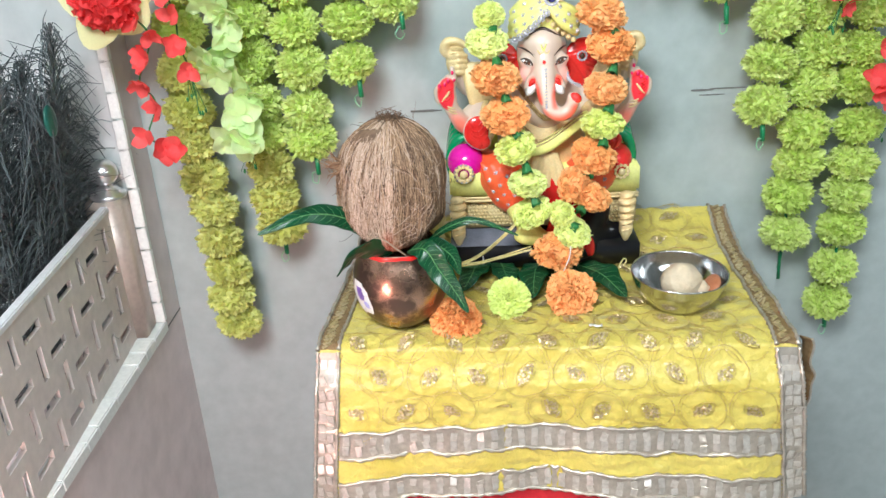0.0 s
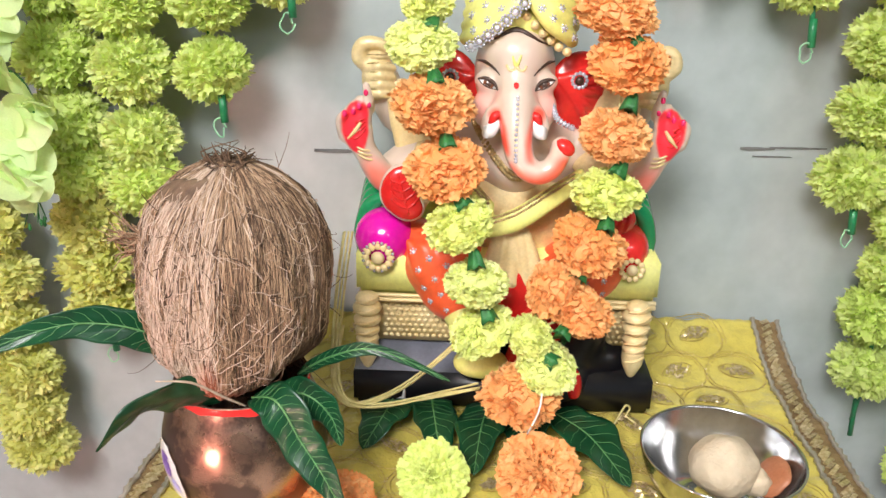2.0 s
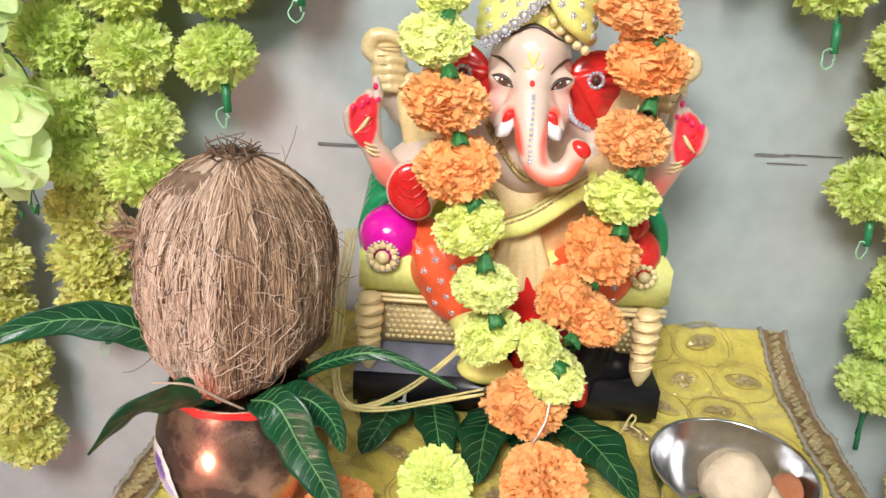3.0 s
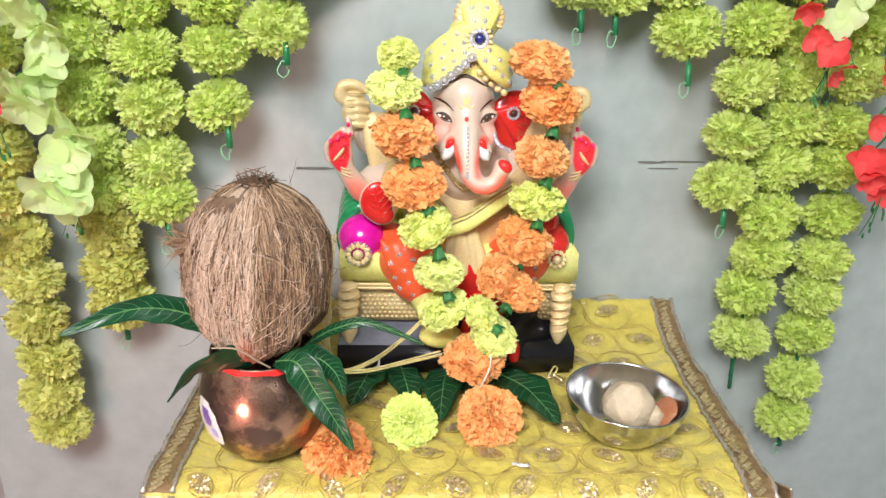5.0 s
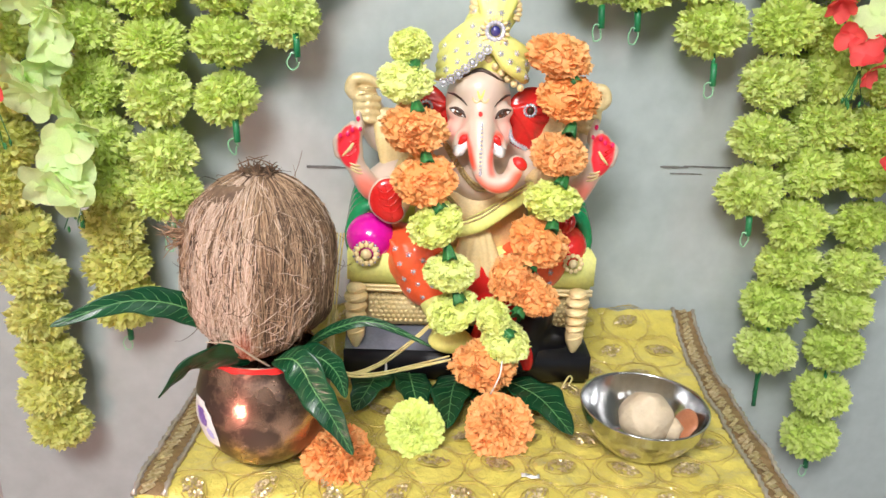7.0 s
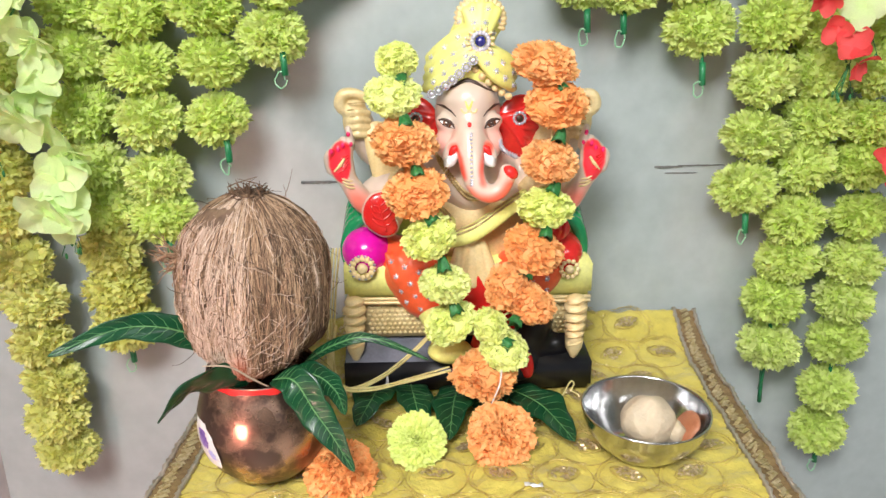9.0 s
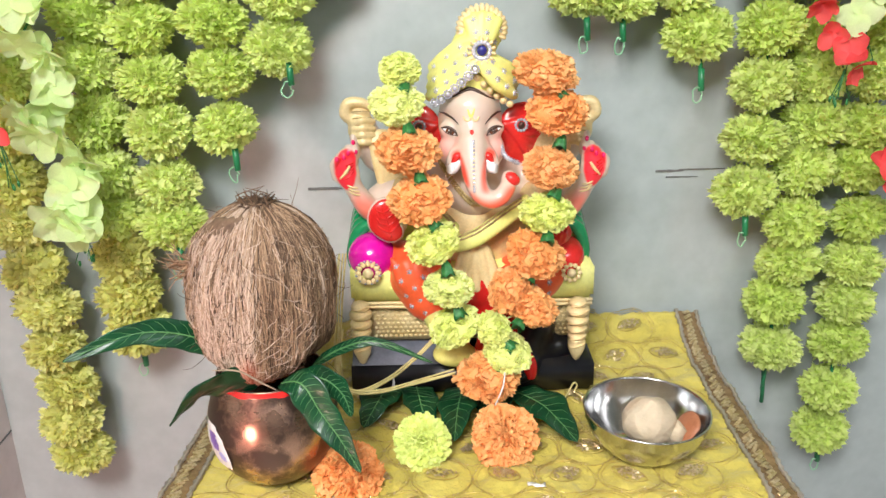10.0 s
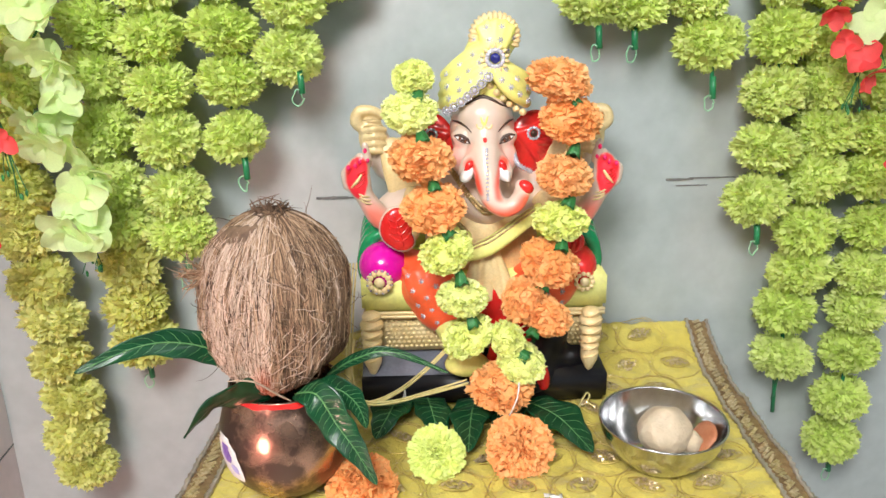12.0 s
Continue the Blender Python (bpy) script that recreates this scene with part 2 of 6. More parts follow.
# ---- the room ----
def build_room():
    s = Shape()
    s.box((-2.2, WALL, 0), (2.2, WALL + 0.12, 2.6))
    setting("wall_north", s, M_WALL, "pale grey-blue painted wall behind the shrine", "wall")
    s = Shape()
    s.box((-2.2, -2.6, -0.1), (2.2, WALL + 0.12, 0))
    setting("floor", s, M_FLOOR, "brown-grey tiled floor under the low table", "floor")
    s = Shape()
    s.box((-2.2, -2.6, 2.6), (2.2, WALL + 0.12, 2.7))
    setting("ceiling", s, M_CEIL, "white painted ceiling of the room", "ceiling")
    s = Shape()
    s.box((2.2, -2.6, 0), (2.3, WALL + 0.12, 2.6))
    setting("wall_east", s, M_WALL, "pale painted side wall of the room", "wall")
    s = Shape()
    s.box((-2.2, -2.7, 0), (2.2, -2.6, 2.6))
    setting("wall_south", s, M_WALL, "pale painted wall behind the viewer", "wall")
    # the left wall, with a niche that opens from z 0.37 to 1.25
    s = Shape()
    s.box((-0.62, -0.25, 0), (LEFT, WALL, 0.366))
    s.box((-0.62, 0.652, 0.366), (LEFT, WALL, 1.25))
    s.box((-0.62, -0.25, 0.366), (LEFT, -0.15, 1.25))
    s.box((-0.62, -0.25, 1.25), (LEFT, WALL, 2.6))
    s.box((-0.74, -0.25, 0), (-0.62, WALL, 2.6))
    setting("wall_west", s, M_TILE, "pinkish glazed tile wall with a deep niche", "wall")
    s = Shape()
    s.box((-0.6199, -0.149, 0.3661), (-0.612, 0.6519, 1.2499))
    s.box((-0.6119, 0.644, 0.3661), (-0.3195, 0.6519, 1.2499))
    setting("trim", s, M_NICHE, "white glazed tiles lining the wall niche", "tiles")
    s = Shape()
    s.box((LEFT, 0.653, 0.3652), (LEFT + 0.0006, WALL - 0.0005, 0.3666))
    setting("trim", s, M_GAP, "thin dark joint between the pink wall tiles", "joint")
    s = Shape()
    s.box((-2.3, -2.6, 0), (-2.2, WALL + 0.12, 2.6))
    setting("wall_far_west", s, M_WALL, "pale painted side wall of the room", "wall")


build_room()


def build_marks():
    """Worn dark streaks along the wall's horizontal joint."""
    for x0, x1, z, h in ((-0.040, -0.008, 0.5830, 0.0022), (0.243, 0.266, 0.5918, 0.0018), (0.262, 0.300, 0.5928, 0.001), (0.252, 0.278, 0.5866, 0.0008)):
        s = Shape()
        n = 14
        top, bottom = [], []
        for i in range(n + 1):
            t = i / n
            x = x0 + (x1 - x0) * t
            w = h * (0.35 + 0.65 * math.sin(math.pi * min(1, 0.1 + t)) ** 0.5) * (0.7 + 0.5 * random.random())
            top.append((x, WALL - 0.0012, z + w / 2))
            bottom.append((x, WALL - 0.0012, z - w / 2))
        s.grid([bottom, top])
        s.grid([lift(bottom, 0, 0.003), bottom])
        s.grid([top, lift(top, 0, 0.003)])
        ob = setting("trim", s, M_GAP, "dark worn streak in the wall's joint", "wall mark")


build_marks()


# ---- flower heads ----
def petal_ball(seed, radius, squash, count, inner=0.35, width=0.28, ruffle=0.10, jag=5, face_up=False, spread=0.25, core=0.74, fold=0.30, reach=(0.86, 1.06), clump=0.0, notch_by=0.025, wavy=False):
    """A pom-pom of many small frilled petals round a dark core."""
    rng = random.Random(seed)
    s = Shape()
    s.ball((0, 0, 0), (radius * core, radius * core, radius * core * squash), 0, rings=8, segments=12, wobble=0.1)
    golden = math.pi * (3 - math.sqrt(5))
    for i in range(count):
        u = 1 - 2 * (i + 0.5) / count
        if face_up:
            u = 1 - 1.45 * (i + 0.5) / count
        ring = math.sqrt(max(0, 1 - u * u))
        a = golden * i
        d = Vector((ring * math.cos(a), ring * math.sin(a), u))
        d = (d + Vector((rng.gauss(0, spread), rng.gauss(0, spread), rng.gauss(0, spread))) * 0.5).normalized()
        side = d.cross(Vector((rng.gauss(0, 1), rng.gauss(0, 1), rng.gauss(0, 1)))).normalized()
        if face_up:
            flat = Vector((0, 0, 1)).cross(d)
            if flat.length > 0.05:
                side = (flat.normalized() + side * 0.45).normalized()
        up = d.cross(side)
        r = radius * rng.uniform(*reach) * (1 + clump * noise.noise(d * 3.2 + Vector((seed, 0, 0))))
        w = radius * width * rng.uniform(0.7, 1.25)
        curl = radius * rng.uniform(fold * 0.2, fold)
        beat, phase = rng.uniform(3.2, 5.2), rng.uniform(0, 6.28)
        rows = []
        for k, (along, wide) in enumerate(((inner, 0.25), (0.72, 0.75), (1.0, 1.0))):
            n = jag
            row = []
            for j in range(n):
                t = j / (n - 1) * 2 - 1
                wave = ruffle * radius * (math.sin(beat * t + phase) if wavy else rng.uniform(-1, 1)) * along ** 2
                notch = (-notch_by if j % 2 else notch_by * 0.8) * radius if k == 2 else 0
                drop = -0.12 * radius * t * t * along
                p = d * (r * along + notch + drop) + side * (w * wide * t) + up * (wave + curl * along * along)
                row.append((p.x, p.y, p.z * squash))
            rows.append(row)
        s.grid(rows, 1)
    return s


def bloom(seed, radius, rings, most, width, ruffle, jag=5, open_to=82):
    """A full marigold head facing up: rings of petals that stand steeper towards the middle."""
    rng = random.Random(seed)
    s = Shape()
    s.ball((0, 0, radius * 0.12), (radius * 0.72, radius * 0.72, radius * 0.34), 0, rings=8, segments=14)
    for i in range(rings):
        f = i / (rings - 1)
        count = max(7, int(most * (1 - 0.62 * f)))
        for k in range(count):
            a = 2 * math.pi * (k + 0.5 * (i % 2) + rng.uniform(-0.25, 0.25)) / count
            lift_by = math.radians(-8 + (open_to + 8) * f + rng.gauss(0, 5))
            out, side = Vector((math.cos(a), math.sin(a), 0)), Vector((-math.sin(a), math.cos(a), 0))
            d = out * math.cos(lift_by) + Vector((0, 0, 1)) * math.sin(lift_by)
            up = d.cross(side) * -1
            length = radius * (1.0 - 0.44 * f) * rng.uniform(0.9, 1.08)
            wide = radius * width * rng.uniform(0.75, 1.25) * (1 - 0.35 * f)
            rows = []
            for along, share in ((0.25, 0.25), (0.65, 0.72), (0.90, 1.08), (1.0, 1.12)):
                row = []
                for j in range(jag):
                    t = j / (jag - 1) * 2 - 1
                    wave = ruffle * radius * rng.uniform(-1, 1) * along ** 2 + 0.10 * radius * (along ** 3) * (0.5 - f)
                    p = d * (length * along - 0.035 * radius * t * t * along + (rng.uniform(-0.045, 0.045) * radius if along == 1.0 else 0)) + side * (wide * share * t) - up * wave + out * (radius * 0.10 * (1 - f))
                    row.append((p.x, p.y, p.z))
                rows.append(row)
            s.grid(rows, 1)
    return s


POMS = [petal_ball(10 + i, 0.0255, 0.90, 880, inner=0.62, width=0.105, ruffle=0.085, jag=5, core=0.82, spread=0.8, fold=0.34,
                   reach=(0.86, 1.05), clump=0.16, notch_by=0.035).mesh("pom", [M_LIME, M_LIME]) for i in range(5)]
# Lower left balls: the same petals, tinted by the warm light painted in.
POMS_WARM_LIT = [petal_ball(20 + i, 0.0255, 0.90, 820, inner=0.62, width=0.11, ruffle=0.085, jag=5, core=0.82, spread=0.8, fold=0.34,
                         reach=(0.86, 1.05), clump=0.16, notch_by=0.035).mesh("pom", [M_LIME_WARM, M_LIME_WARM]) for i in range(4)]


def garland(name, balls, tail, label, warm_lit=False, wand=False):
    """A hanging string of pom-poms; balls: (x, y, z, size) from the top down; tail: where the string's end hangs."""
    top = balls[0]
    g = thing(name, (top[0], top[1], top[2] + 0.03), label, "garland", "hanging garlands")
    o = Vector(g.location)
    pts = [Vector(b[:3]) - o for b in balls]
    ends = [pts[0] + Vector((0, 0, 0.03))] + pts + ([Vector(tail) - o + Vector((0, 0, 0.012))] if tail else [])
    s = Shape()
    s.tube(ends, 0.0016, 0, 6, 3)
    part("string", s, M_STEM, g)
    for i, b in enumerate(balls):
        dark = warm_lit if isinstance(warm_lit, bool) else i >= warm_lit
        data = random.choice(POMS_WARM_LIT if dark else POMS)
        ob = part("pompom", data, None, g)
        k = b[3] / 0.0275
        ob.matrix_local = Matrix.LocRotScale(pts[i], Euler((random.uniform(-0.3, 0.3), random.uniform(-0.3, 0.3), random.uniform(0, 6.28))),
                                             (k * random.uniform(0.95, 1.04), k * random.uniform(0.95, 1.04), k * random.uniform(0.82, 1.0)))
    if tail:
        e = Vector(tail) - o
        s = Shape()
        s.tube([e + Vector((0, 0, 0.016 + (0.014 if wand else 0))), e + Vector((0.001, -0.001, 0))], 0.0024 if not wand else 0.0018, 0, 7, 2)
        part("stem_end", s, M_STEM, g)
        if not wand:
            s = Shape()
            loop = [e + Vector((0.0034 * math.cos(a) + random.uniform(-0.001, 0.001) - 0.002, -0.002, -0.003 + 0.0058 * math.sin(a))) for a in (k * math.pi / 5 for k in range(11))]
            s.tube(loop, 0.00055, 0, 6, 3)
            part("loop", s, M_LOOP, g)
    return g


def strand(xs_zs, y, size=0.0255, up=4, step=0.037):
    """Balls at the given x and z, continued upwards out of sight."""
    balls = [(x, y, z, size) for x, z in xs_zs]
    x, z = xs_zs[0]
    return [(x + random.uniform(-0.004, 0.004), y, z + step * k, size) for k in range(up, 0, -1)] + balls


def build_garlands():
    lime = "lime-green artificial marigold garland hanging before the grey wall"
    warm_lit = "lime artificial marigold garland hanging close to the wall, lower balls tinted warm-lit"
    garland("garland", strand([(-0.043, 0.738), (-0.047, 0.701)], 0.651, 0.026), (-0.0380, 0.6352, 0.6768), lime)
    garland("garland", strand([(-0.012, 0.754)], 0.666, 0.025), None, lime)
    garland("garland", strand([(-0.093, 0.756), (-0.091, 0.720), (-0.089, 0.685), (-0.089, 0.645)], 0.649, 0.026), (-0.0817, 0.6386, 0.6159), lime)
    garland("garland", strand([(-0.140, 0.751), (-0.140, 0.717), (-0.138, 0.682), (-0.136, 0.645), (-0.135, 0.604), (-0.134, 0.573)], 0.647, 0.026),
            (-0.1305, 0.6394, 0.5410), lime)
    garland("garland", strand([(-0.185, 0.724), (-0.187, 0.690), (-0.187, 0.650), (-0.185, 0.611), (-0.182, 0.579), (-0.182, 0.542), (-0.181, 0.511), (-0.178, 0.480)],
                              0.663, 0.0265), (-0.1799, 0.6701, 0.4436), warm_lit, warm_lit=9)
    garland("garland", strand([(-0.246, 0.723), (-0.249, 0.683), (-0.251, 0.644), (-0.253, 0.605), (-0.256, 0.571), (-0.250, 0.535), (-0.245, 0.502), (-0.245, 0.467),
                               (-0.241, 0.432), (-0.243, 0.401), (-0.239, 0.369)], 0.660, 0.0265), None, warm_lit, warm_lit=6)
    garland("garland", strand([(0.167, 0.736)], 0.658, 0.0265, up=3), (0.1716, 0.6524, 0.7020), lime)
    garland("garland", strand([(0.198, 0.732)], 0.659, 0.0265, up=3), (0.1974, 0.6532, 0.7007), lime)
    garland("garland", strand([(0.240, 0.739), (0.254, 0.705)], 0.660, 0.027, up=3), (0.2573, 0.6542, 0.6645), lime)
    garland("garland", strand([(0.306, 0.747), (0.307, 0.709), (0.305, 0.668), (0.304, 0.627), (0.301, 0.586)], 0.658, 0.0265, up=3), (0.2997, 0.6478, 0.5534), lime)
    garland("garland", strand([(0.346, 0.744), (0.346, 0.706), (0.347, 0.673), (0.352, 0.638), (0.348, 0.602), (0.347, 0.558), (0.346, 0.523), (0.339, 0.490), (0.341, 0.448)],
                              0.666, 0.0258, up=3), (0.3417, 0.6728, 0.3910), lime, wand=True)
    garland("garland", strand([(0.400, 0.748), (0.400, 0.709), (0.396, 0.673), (0.390, 0.634), (0.393, 0.602), (0.400, 0.560), (0.399, 0.522), (0.398, 0.488), (0.398, 0.451),
                               (0.396, 0.407), (0.394, 0.367)], 0.666, 0.0258, up=3), (0.3954, 0.6660, 0.3339), lime)


build_garlands()


# ---- the low table and its cloths ----
FL, FR, BR, BL = Vector((-0.115, 0.468)), Vector((0.278, 0.453)), Vector((0.286, 0.696)), Vector((-0.098, 0.696))


def cloth_point(u, v):
    """u across from left to right, v from the back (0) to the front edge (1) and on down the drop (2)."""
    w = min(v, 1.0)
    p = (BL * (1 - u) + BR * u) * (1 - w) + (FL * (1 - u) + FR * u) * w
    wave = 0.0022 * noise.noise(Vector((u * 11, v * 7, 3.1))) + 0.0017 * noise.noise(Vector((u * 34, v * 22, 7.7))) + 0.0008 * noise.noise(Vector((u * 80, v * 52, 2.2)))
    rung = (v - 0.06) * (0.24 if v < 1 else 0.137) / 0.0315 + (0 if v < 1 else 3.08)
    wave += 0.0011 * math.cos(2 * math.pi * (u * 9.872 - 0.35)) * math.cos(math.pi * rung) * min(1, abs(v - 1) * 12)
    wave += 0.0022 * max(0, 0.55 - w) * (noise.noise(Vector((u * 26, v * 9, 5.5))) + noise.noise(Vector((u * 50, v * 34, 8.5))))
    z = TABLE - 0.003 + wave
    z += 0.021 * max(0, (0.32 - w) / 0.32) ** 2
    bulge = 0
    if v > 0.93:
        d = min((v - 0.93) / 0.12, 1.0)
        z -= 0.010 * d * d
    if v > 1.0:
        d = v - 1.0
        out = 0.012 * min(1, d * 6) + 0.010 * d
        out += 0.006 * d * math.sin(u * 9 + 0.8) + 0.004 * d * math.sin(u * 23)
        p = p + Vector((0.04, -1.0)).normalized() * out * 1.0
        z -= 0.137 * d - 0.006 * math.sin(u * math.pi) * d
        p.x += (u - 0.5) * 0.030 * d
        p.y += 0.0020 * noise.noise(Vector((u * 34, v * 18, 1.7))) * min(1, d * 5)
    return Vector((p.x, p.y, z))


M_CLOTH = surface("yellow_satin_cloth", (0.60, 0.49, 0.085), (0.70, 0.60, 0.14), 22, 0.42, bump=0.9, fine=150, distance=0.0022, sheen=0.2)
M_CORD = surface("gold_cord", (0.50, 0.36, 0.09), (0.74, 0.60, 0.22), 260, 0.34, 0.5)
M_SEQUIN = surface("gold_sequin", (0.46, 0.32, 0.13), (0.88, 0.76, 0.50), 420, 0.3, 0.6)
M_SILVER = surface("silver_sequin", (0.60, 0.55, 0.48), (0.84, 0.80, 0.73), 200, 0.28, 0.55)
M_BAND = surface("brown_gold_ribbon", (0.24, 0.15, 0.07), (0.42, 0.29, 0.15), 220, 0.45, 0.4)
M_PIPING = surface("silver_piping", (0.46, 0.41, 0.34), (0.66, 0.60, 0.52), 150, 0.35, 0.6)


def cloth_normal(u, v):
    a, b, c = cloth_point(u, v), cloth_point(u + 0.004, v), cloth_point(u, v + 0.004)
    n = (b - a).cross(c - a)
    return -n.normalized() if n.dot(Vector((0, -0.4, 1))) < 0 else n.normalized()


def cloth_local(u0, v0):
    """Directions on the cloth: the place, two directions with metres per unit, the normal."""
    a = cloth_point(u0, v0)
    du = (cloth_point(u0 + 0.003, v0) - a) / 0.003
    dv = (cloth_point(u0, v0 + 0.003) - a) / 0.003
    return a, du, dv, cloth_normal(u0, v0)


def build_table():
    t = thing("low_table", (0.1, 0.57, 0), "small wooden stool hidden under yellow and red cloth", "table")
    s = Shape()
    s.box((-0.195, -0.085, 0.420), (0.160, 0.115, 0.440), bevel=0.003)
    part("tabletop", s, M_WOOD, t)
    for x in (-0.17, 0.15):
        for y in (-0.07, 0.10):
            s = Shape()
            s.box((x - 0.014, y - 0.014, 0), (x + 0.014, y + 0.014, 0.426), bevel=0.003)
            part("leg", s, M_WOOD, t)

    c = thing("table_cloth", (0, 0, 0), "yellow satin cloth with gold embroidery and sequin borders", "cloth")
    s = Shape()
    nu, nv = 170, 200
    rows = []
    for i in range(nv + 1):
        v = 1.985 * i / nv
        rows.append([cloth_point(j / nu, v) for j in range(nu + 1)])
    s.grid(rows[::-1])
    sheet = part("sheet", s, M_CLOTH, c)
    mod = sheet.modifiers.new("thick", "SOLIDIFY")
    mod.thickness, mod.offset = 0.0012, -1

    # embroidered rings, each with a leaf of sequins
    cords, leaves = Shape(), Shape()
    rng = random.Random(5)
    row = 0
    v = 0.06
    while v < 1.40:
        metres = 0.24 if v < 1 else 0.137
        for k in range(11):
            u = (k + 0.35 + 0.5 * (row % 2)) * 0.039 / 0.385 + rng.uniform(-0.004, 0.004)
            if not 0.075 < u < 0.925:
                continue
            a, du, dv, n = cloth_local(u, v)
            for squeeze, turn0 in ((1.0, 0.0), (0.88, 0.9 + 2.1 * rng.random()), (1.12, rng.uniform(0, 6.28))):
                pts = []
                r = 0.0198 * squeeze
                for q in range(27):
                    ang = q / 26 * (2 * math.pi if squeeze == 1 else 1.2 * math.pi if squeeze < 1 else 0.5 * math.pi) + turn0
                    uu = u + r * math.cos(ang) / du.length
                    vv = v + (r * 0.95 * math.sin(ang)) / dv.length
                    pts.append(cloth_point(uu, min(vv, 1.9)) + n * 0.0006)
                cords.tube(pts, 0.00034 if squeeze == 1 else 0.00024, 0, 4, 1, caps=False)
                if squeeze == 1:
                    for p in pts:
                        o = p + Vector((rng.gauss(0, 0.0006), rng.gauss(0, 0.0006), 0.0004))
                        m = (n + Vector((rng.gauss(0, 0.4), rng.gauss(0, 0.4), rng.gauss(0, 0.4)))).normalized()
                        sx = m.orthogonal().normalized()
                        sy = m.cross(sx)
                        leaves.add([o + (sx * math.cos(g) + sy * math.sin(g)) * 0.0006 for g in (0, 1.57, 3.14, 4.71)], [(0, 1, 2, 3)])
            ex, ey = du.normalized(), dv.normalized()
            tilt = (0.45 if v < 0.95 else 0.8) * (1 if (k + row) % 2 else -1) + rng.uniform(-0.15, 0.15)
            outline = []
            for q in range(21):
                g = 2 * math.pi * q / 20
                lx, ly = 0.0118 * math.cos(g), 0.0066 * math.sin(g) * abs(math.sin(g)) ** 0.4
                outline.append(a + ex * (lx * math.cos(tilt) - ly * math.sin(tilt)) + ey * (lx * math.sin(tilt) + ly * math.cos(tilt)) + n * 0.0008)
            cords.tube(outline, 0.00036, 0, 4, 1, caps=False)
            for q in range(150):
                lx, ly = rng.uniform(-1, 1), rng.uniform(-1, 1)
                if abs(ly) > (1 - abs(lx) ** 1.6):
                    continue
                lx, ly = lx * 0.0105, ly * 0.0056
                x, y = lx * math.cos(tilt) - ly * math.sin(tilt), lx * math.sin(tilt) + ly * math.cos(tilt)
                p = a + ex * x + ey * y + n * (0.0013 + rng.uniform(0, 0.0006))
                m = (n + Vector((rng.gauss(0, 0.35), rng.gauss(0, 0.35), rng.gauss(0, 0.35)))).normalized()
                sx = m.orthogonal().normalized()
                sy = m.cross(sx)
                leaves.add([p + (sx * math.cos(g) + sy * math.sin(g)) * 0.0009 for g in (0, 1.05, 2.09, 3.14, 4.19, 5.24)], [(0, 1, 2, 3, 4, 5)])
        v += 0.0315 / metres
        row += 1
    part("embroidery", cords, M_CORD, c, "gold cord rings", kind="stuff")
    part("sequin_motif", leaves, M_SEQUIN, c, "leaf motifs of gold sequins", smooth=False, kind="stuff")

    # borders: ribbon, piping and sequin plates
    def border(u0, u1, v0, v1, along, plate, label, mat, plates=M_SILVER):
        ribbon = Shape()
        steps = 80
        if along == "v":
            ribbon.grid([[cloth_point(u0 + (u1 - u0) * j / 4, v0 + (v1 - v0) * i / steps) + cloth_normal(u0, v0 + (v1 - v0) * i / steps) * 0.0010 for j in range(5)] for i in range(steps + 1)])
        else:
            ribbon.grid([[cloth_point(u0 + (u1 - u0) * i / steps, v0 + (v1 - v0) * j / 4) + cloth_normal(u0 + (u1 - u0) * i / steps, v0) * 0.0010 for j in range(5)] for i in range(steps + 1)])
        b = part("border", ribbon, mat, c, label)
        edges = Shape()
        for f in (0.0, 1.0):
            line = []
            for i in range(steps + 1):
                t = i / steps
                u, v = (u0 + (u1 - u0) * f, v0 + (v1 - v0) * t) if along == "v" else (u0 + (u1 - u0) * t, v0 + (v1 - v0) * f)
                line.append(cloth_point(u, v) + cloth_normal(u, v) * 0.0014 + Vector((rng.uniform(-1, 1), rng.uniform(-1, 1), 0)) * 0.0002)
            edges.tube(line, [0.0011 if i % 2 else 0.0022 for i in range(steps + 1)], 0, 6, 1)
        part("piping", edges, M_PIPING, b)
        bits = Shape()
        count = int(round((v1 - v0) * (0.24 if v1 <= 1.05 else 0.137) / plate)) if along == "v" else int(round((u1 - u0) * 0.385 / plate))
        for i in range(count):
            for lane in (((0.30, 0.70) if plates == M_SILVER else (0.42,)) if along == "v" else (0.33, 0.68)):
                t = (i + 0.5) / count
                u, v = (u0 + (u1 - u0) * lane, v0 + (v1 - v0) * t) if along == "v" else (u0 + (u1 - u0) * t, v0 + (v1 - v0) * lane)
                a, du, dv, n = cloth_local(u, v)
                n = (n + Vector((rng.gauss(0, 0.10), rng.gauss(0, 0.10), rng.gauss(0, 0.10)))).normalized()
                ex = (du.normalized() - n * du.normalized().dot(n)).normalized()
                ey = n.cross(ex)
                if plates != M_SILVER:
                    slant = 0.75 + rng.uniform(-0.1, 0.1)
                    ex, ey = ex * math.cos(slant) + ey * math.sin(slant), ey * math.cos(slant) - ex * math.sin(slant)
                hw, hh = (0.0028, plate * 0.40) if plates == M_SILVER else (0.0046, 0.0013) if along == "v" else (plate * 0.42, 0.0042)
                o = a + n * (0.0020 + rng.uniform(0, 0.0004))
                top = [o + ex * hw * sx + ey * hh * sy for sx, sy in ((-1, -1), (1, -1), (1, 1), (-1, 1))]
                low = [p - n * 0.0007 for p in top]
                bits.add(top + low, [(0, 1, 2, 3), (0, 4, 5, 1), (1, 5, 6, 2), (2, 6, 7, 3), (3, 7, 4, 0)])
        part("sequin_plate", bits, plates, b, smooth=False, kind="stuff")

    # a strip of the border folds down over the side
    s = Shape()
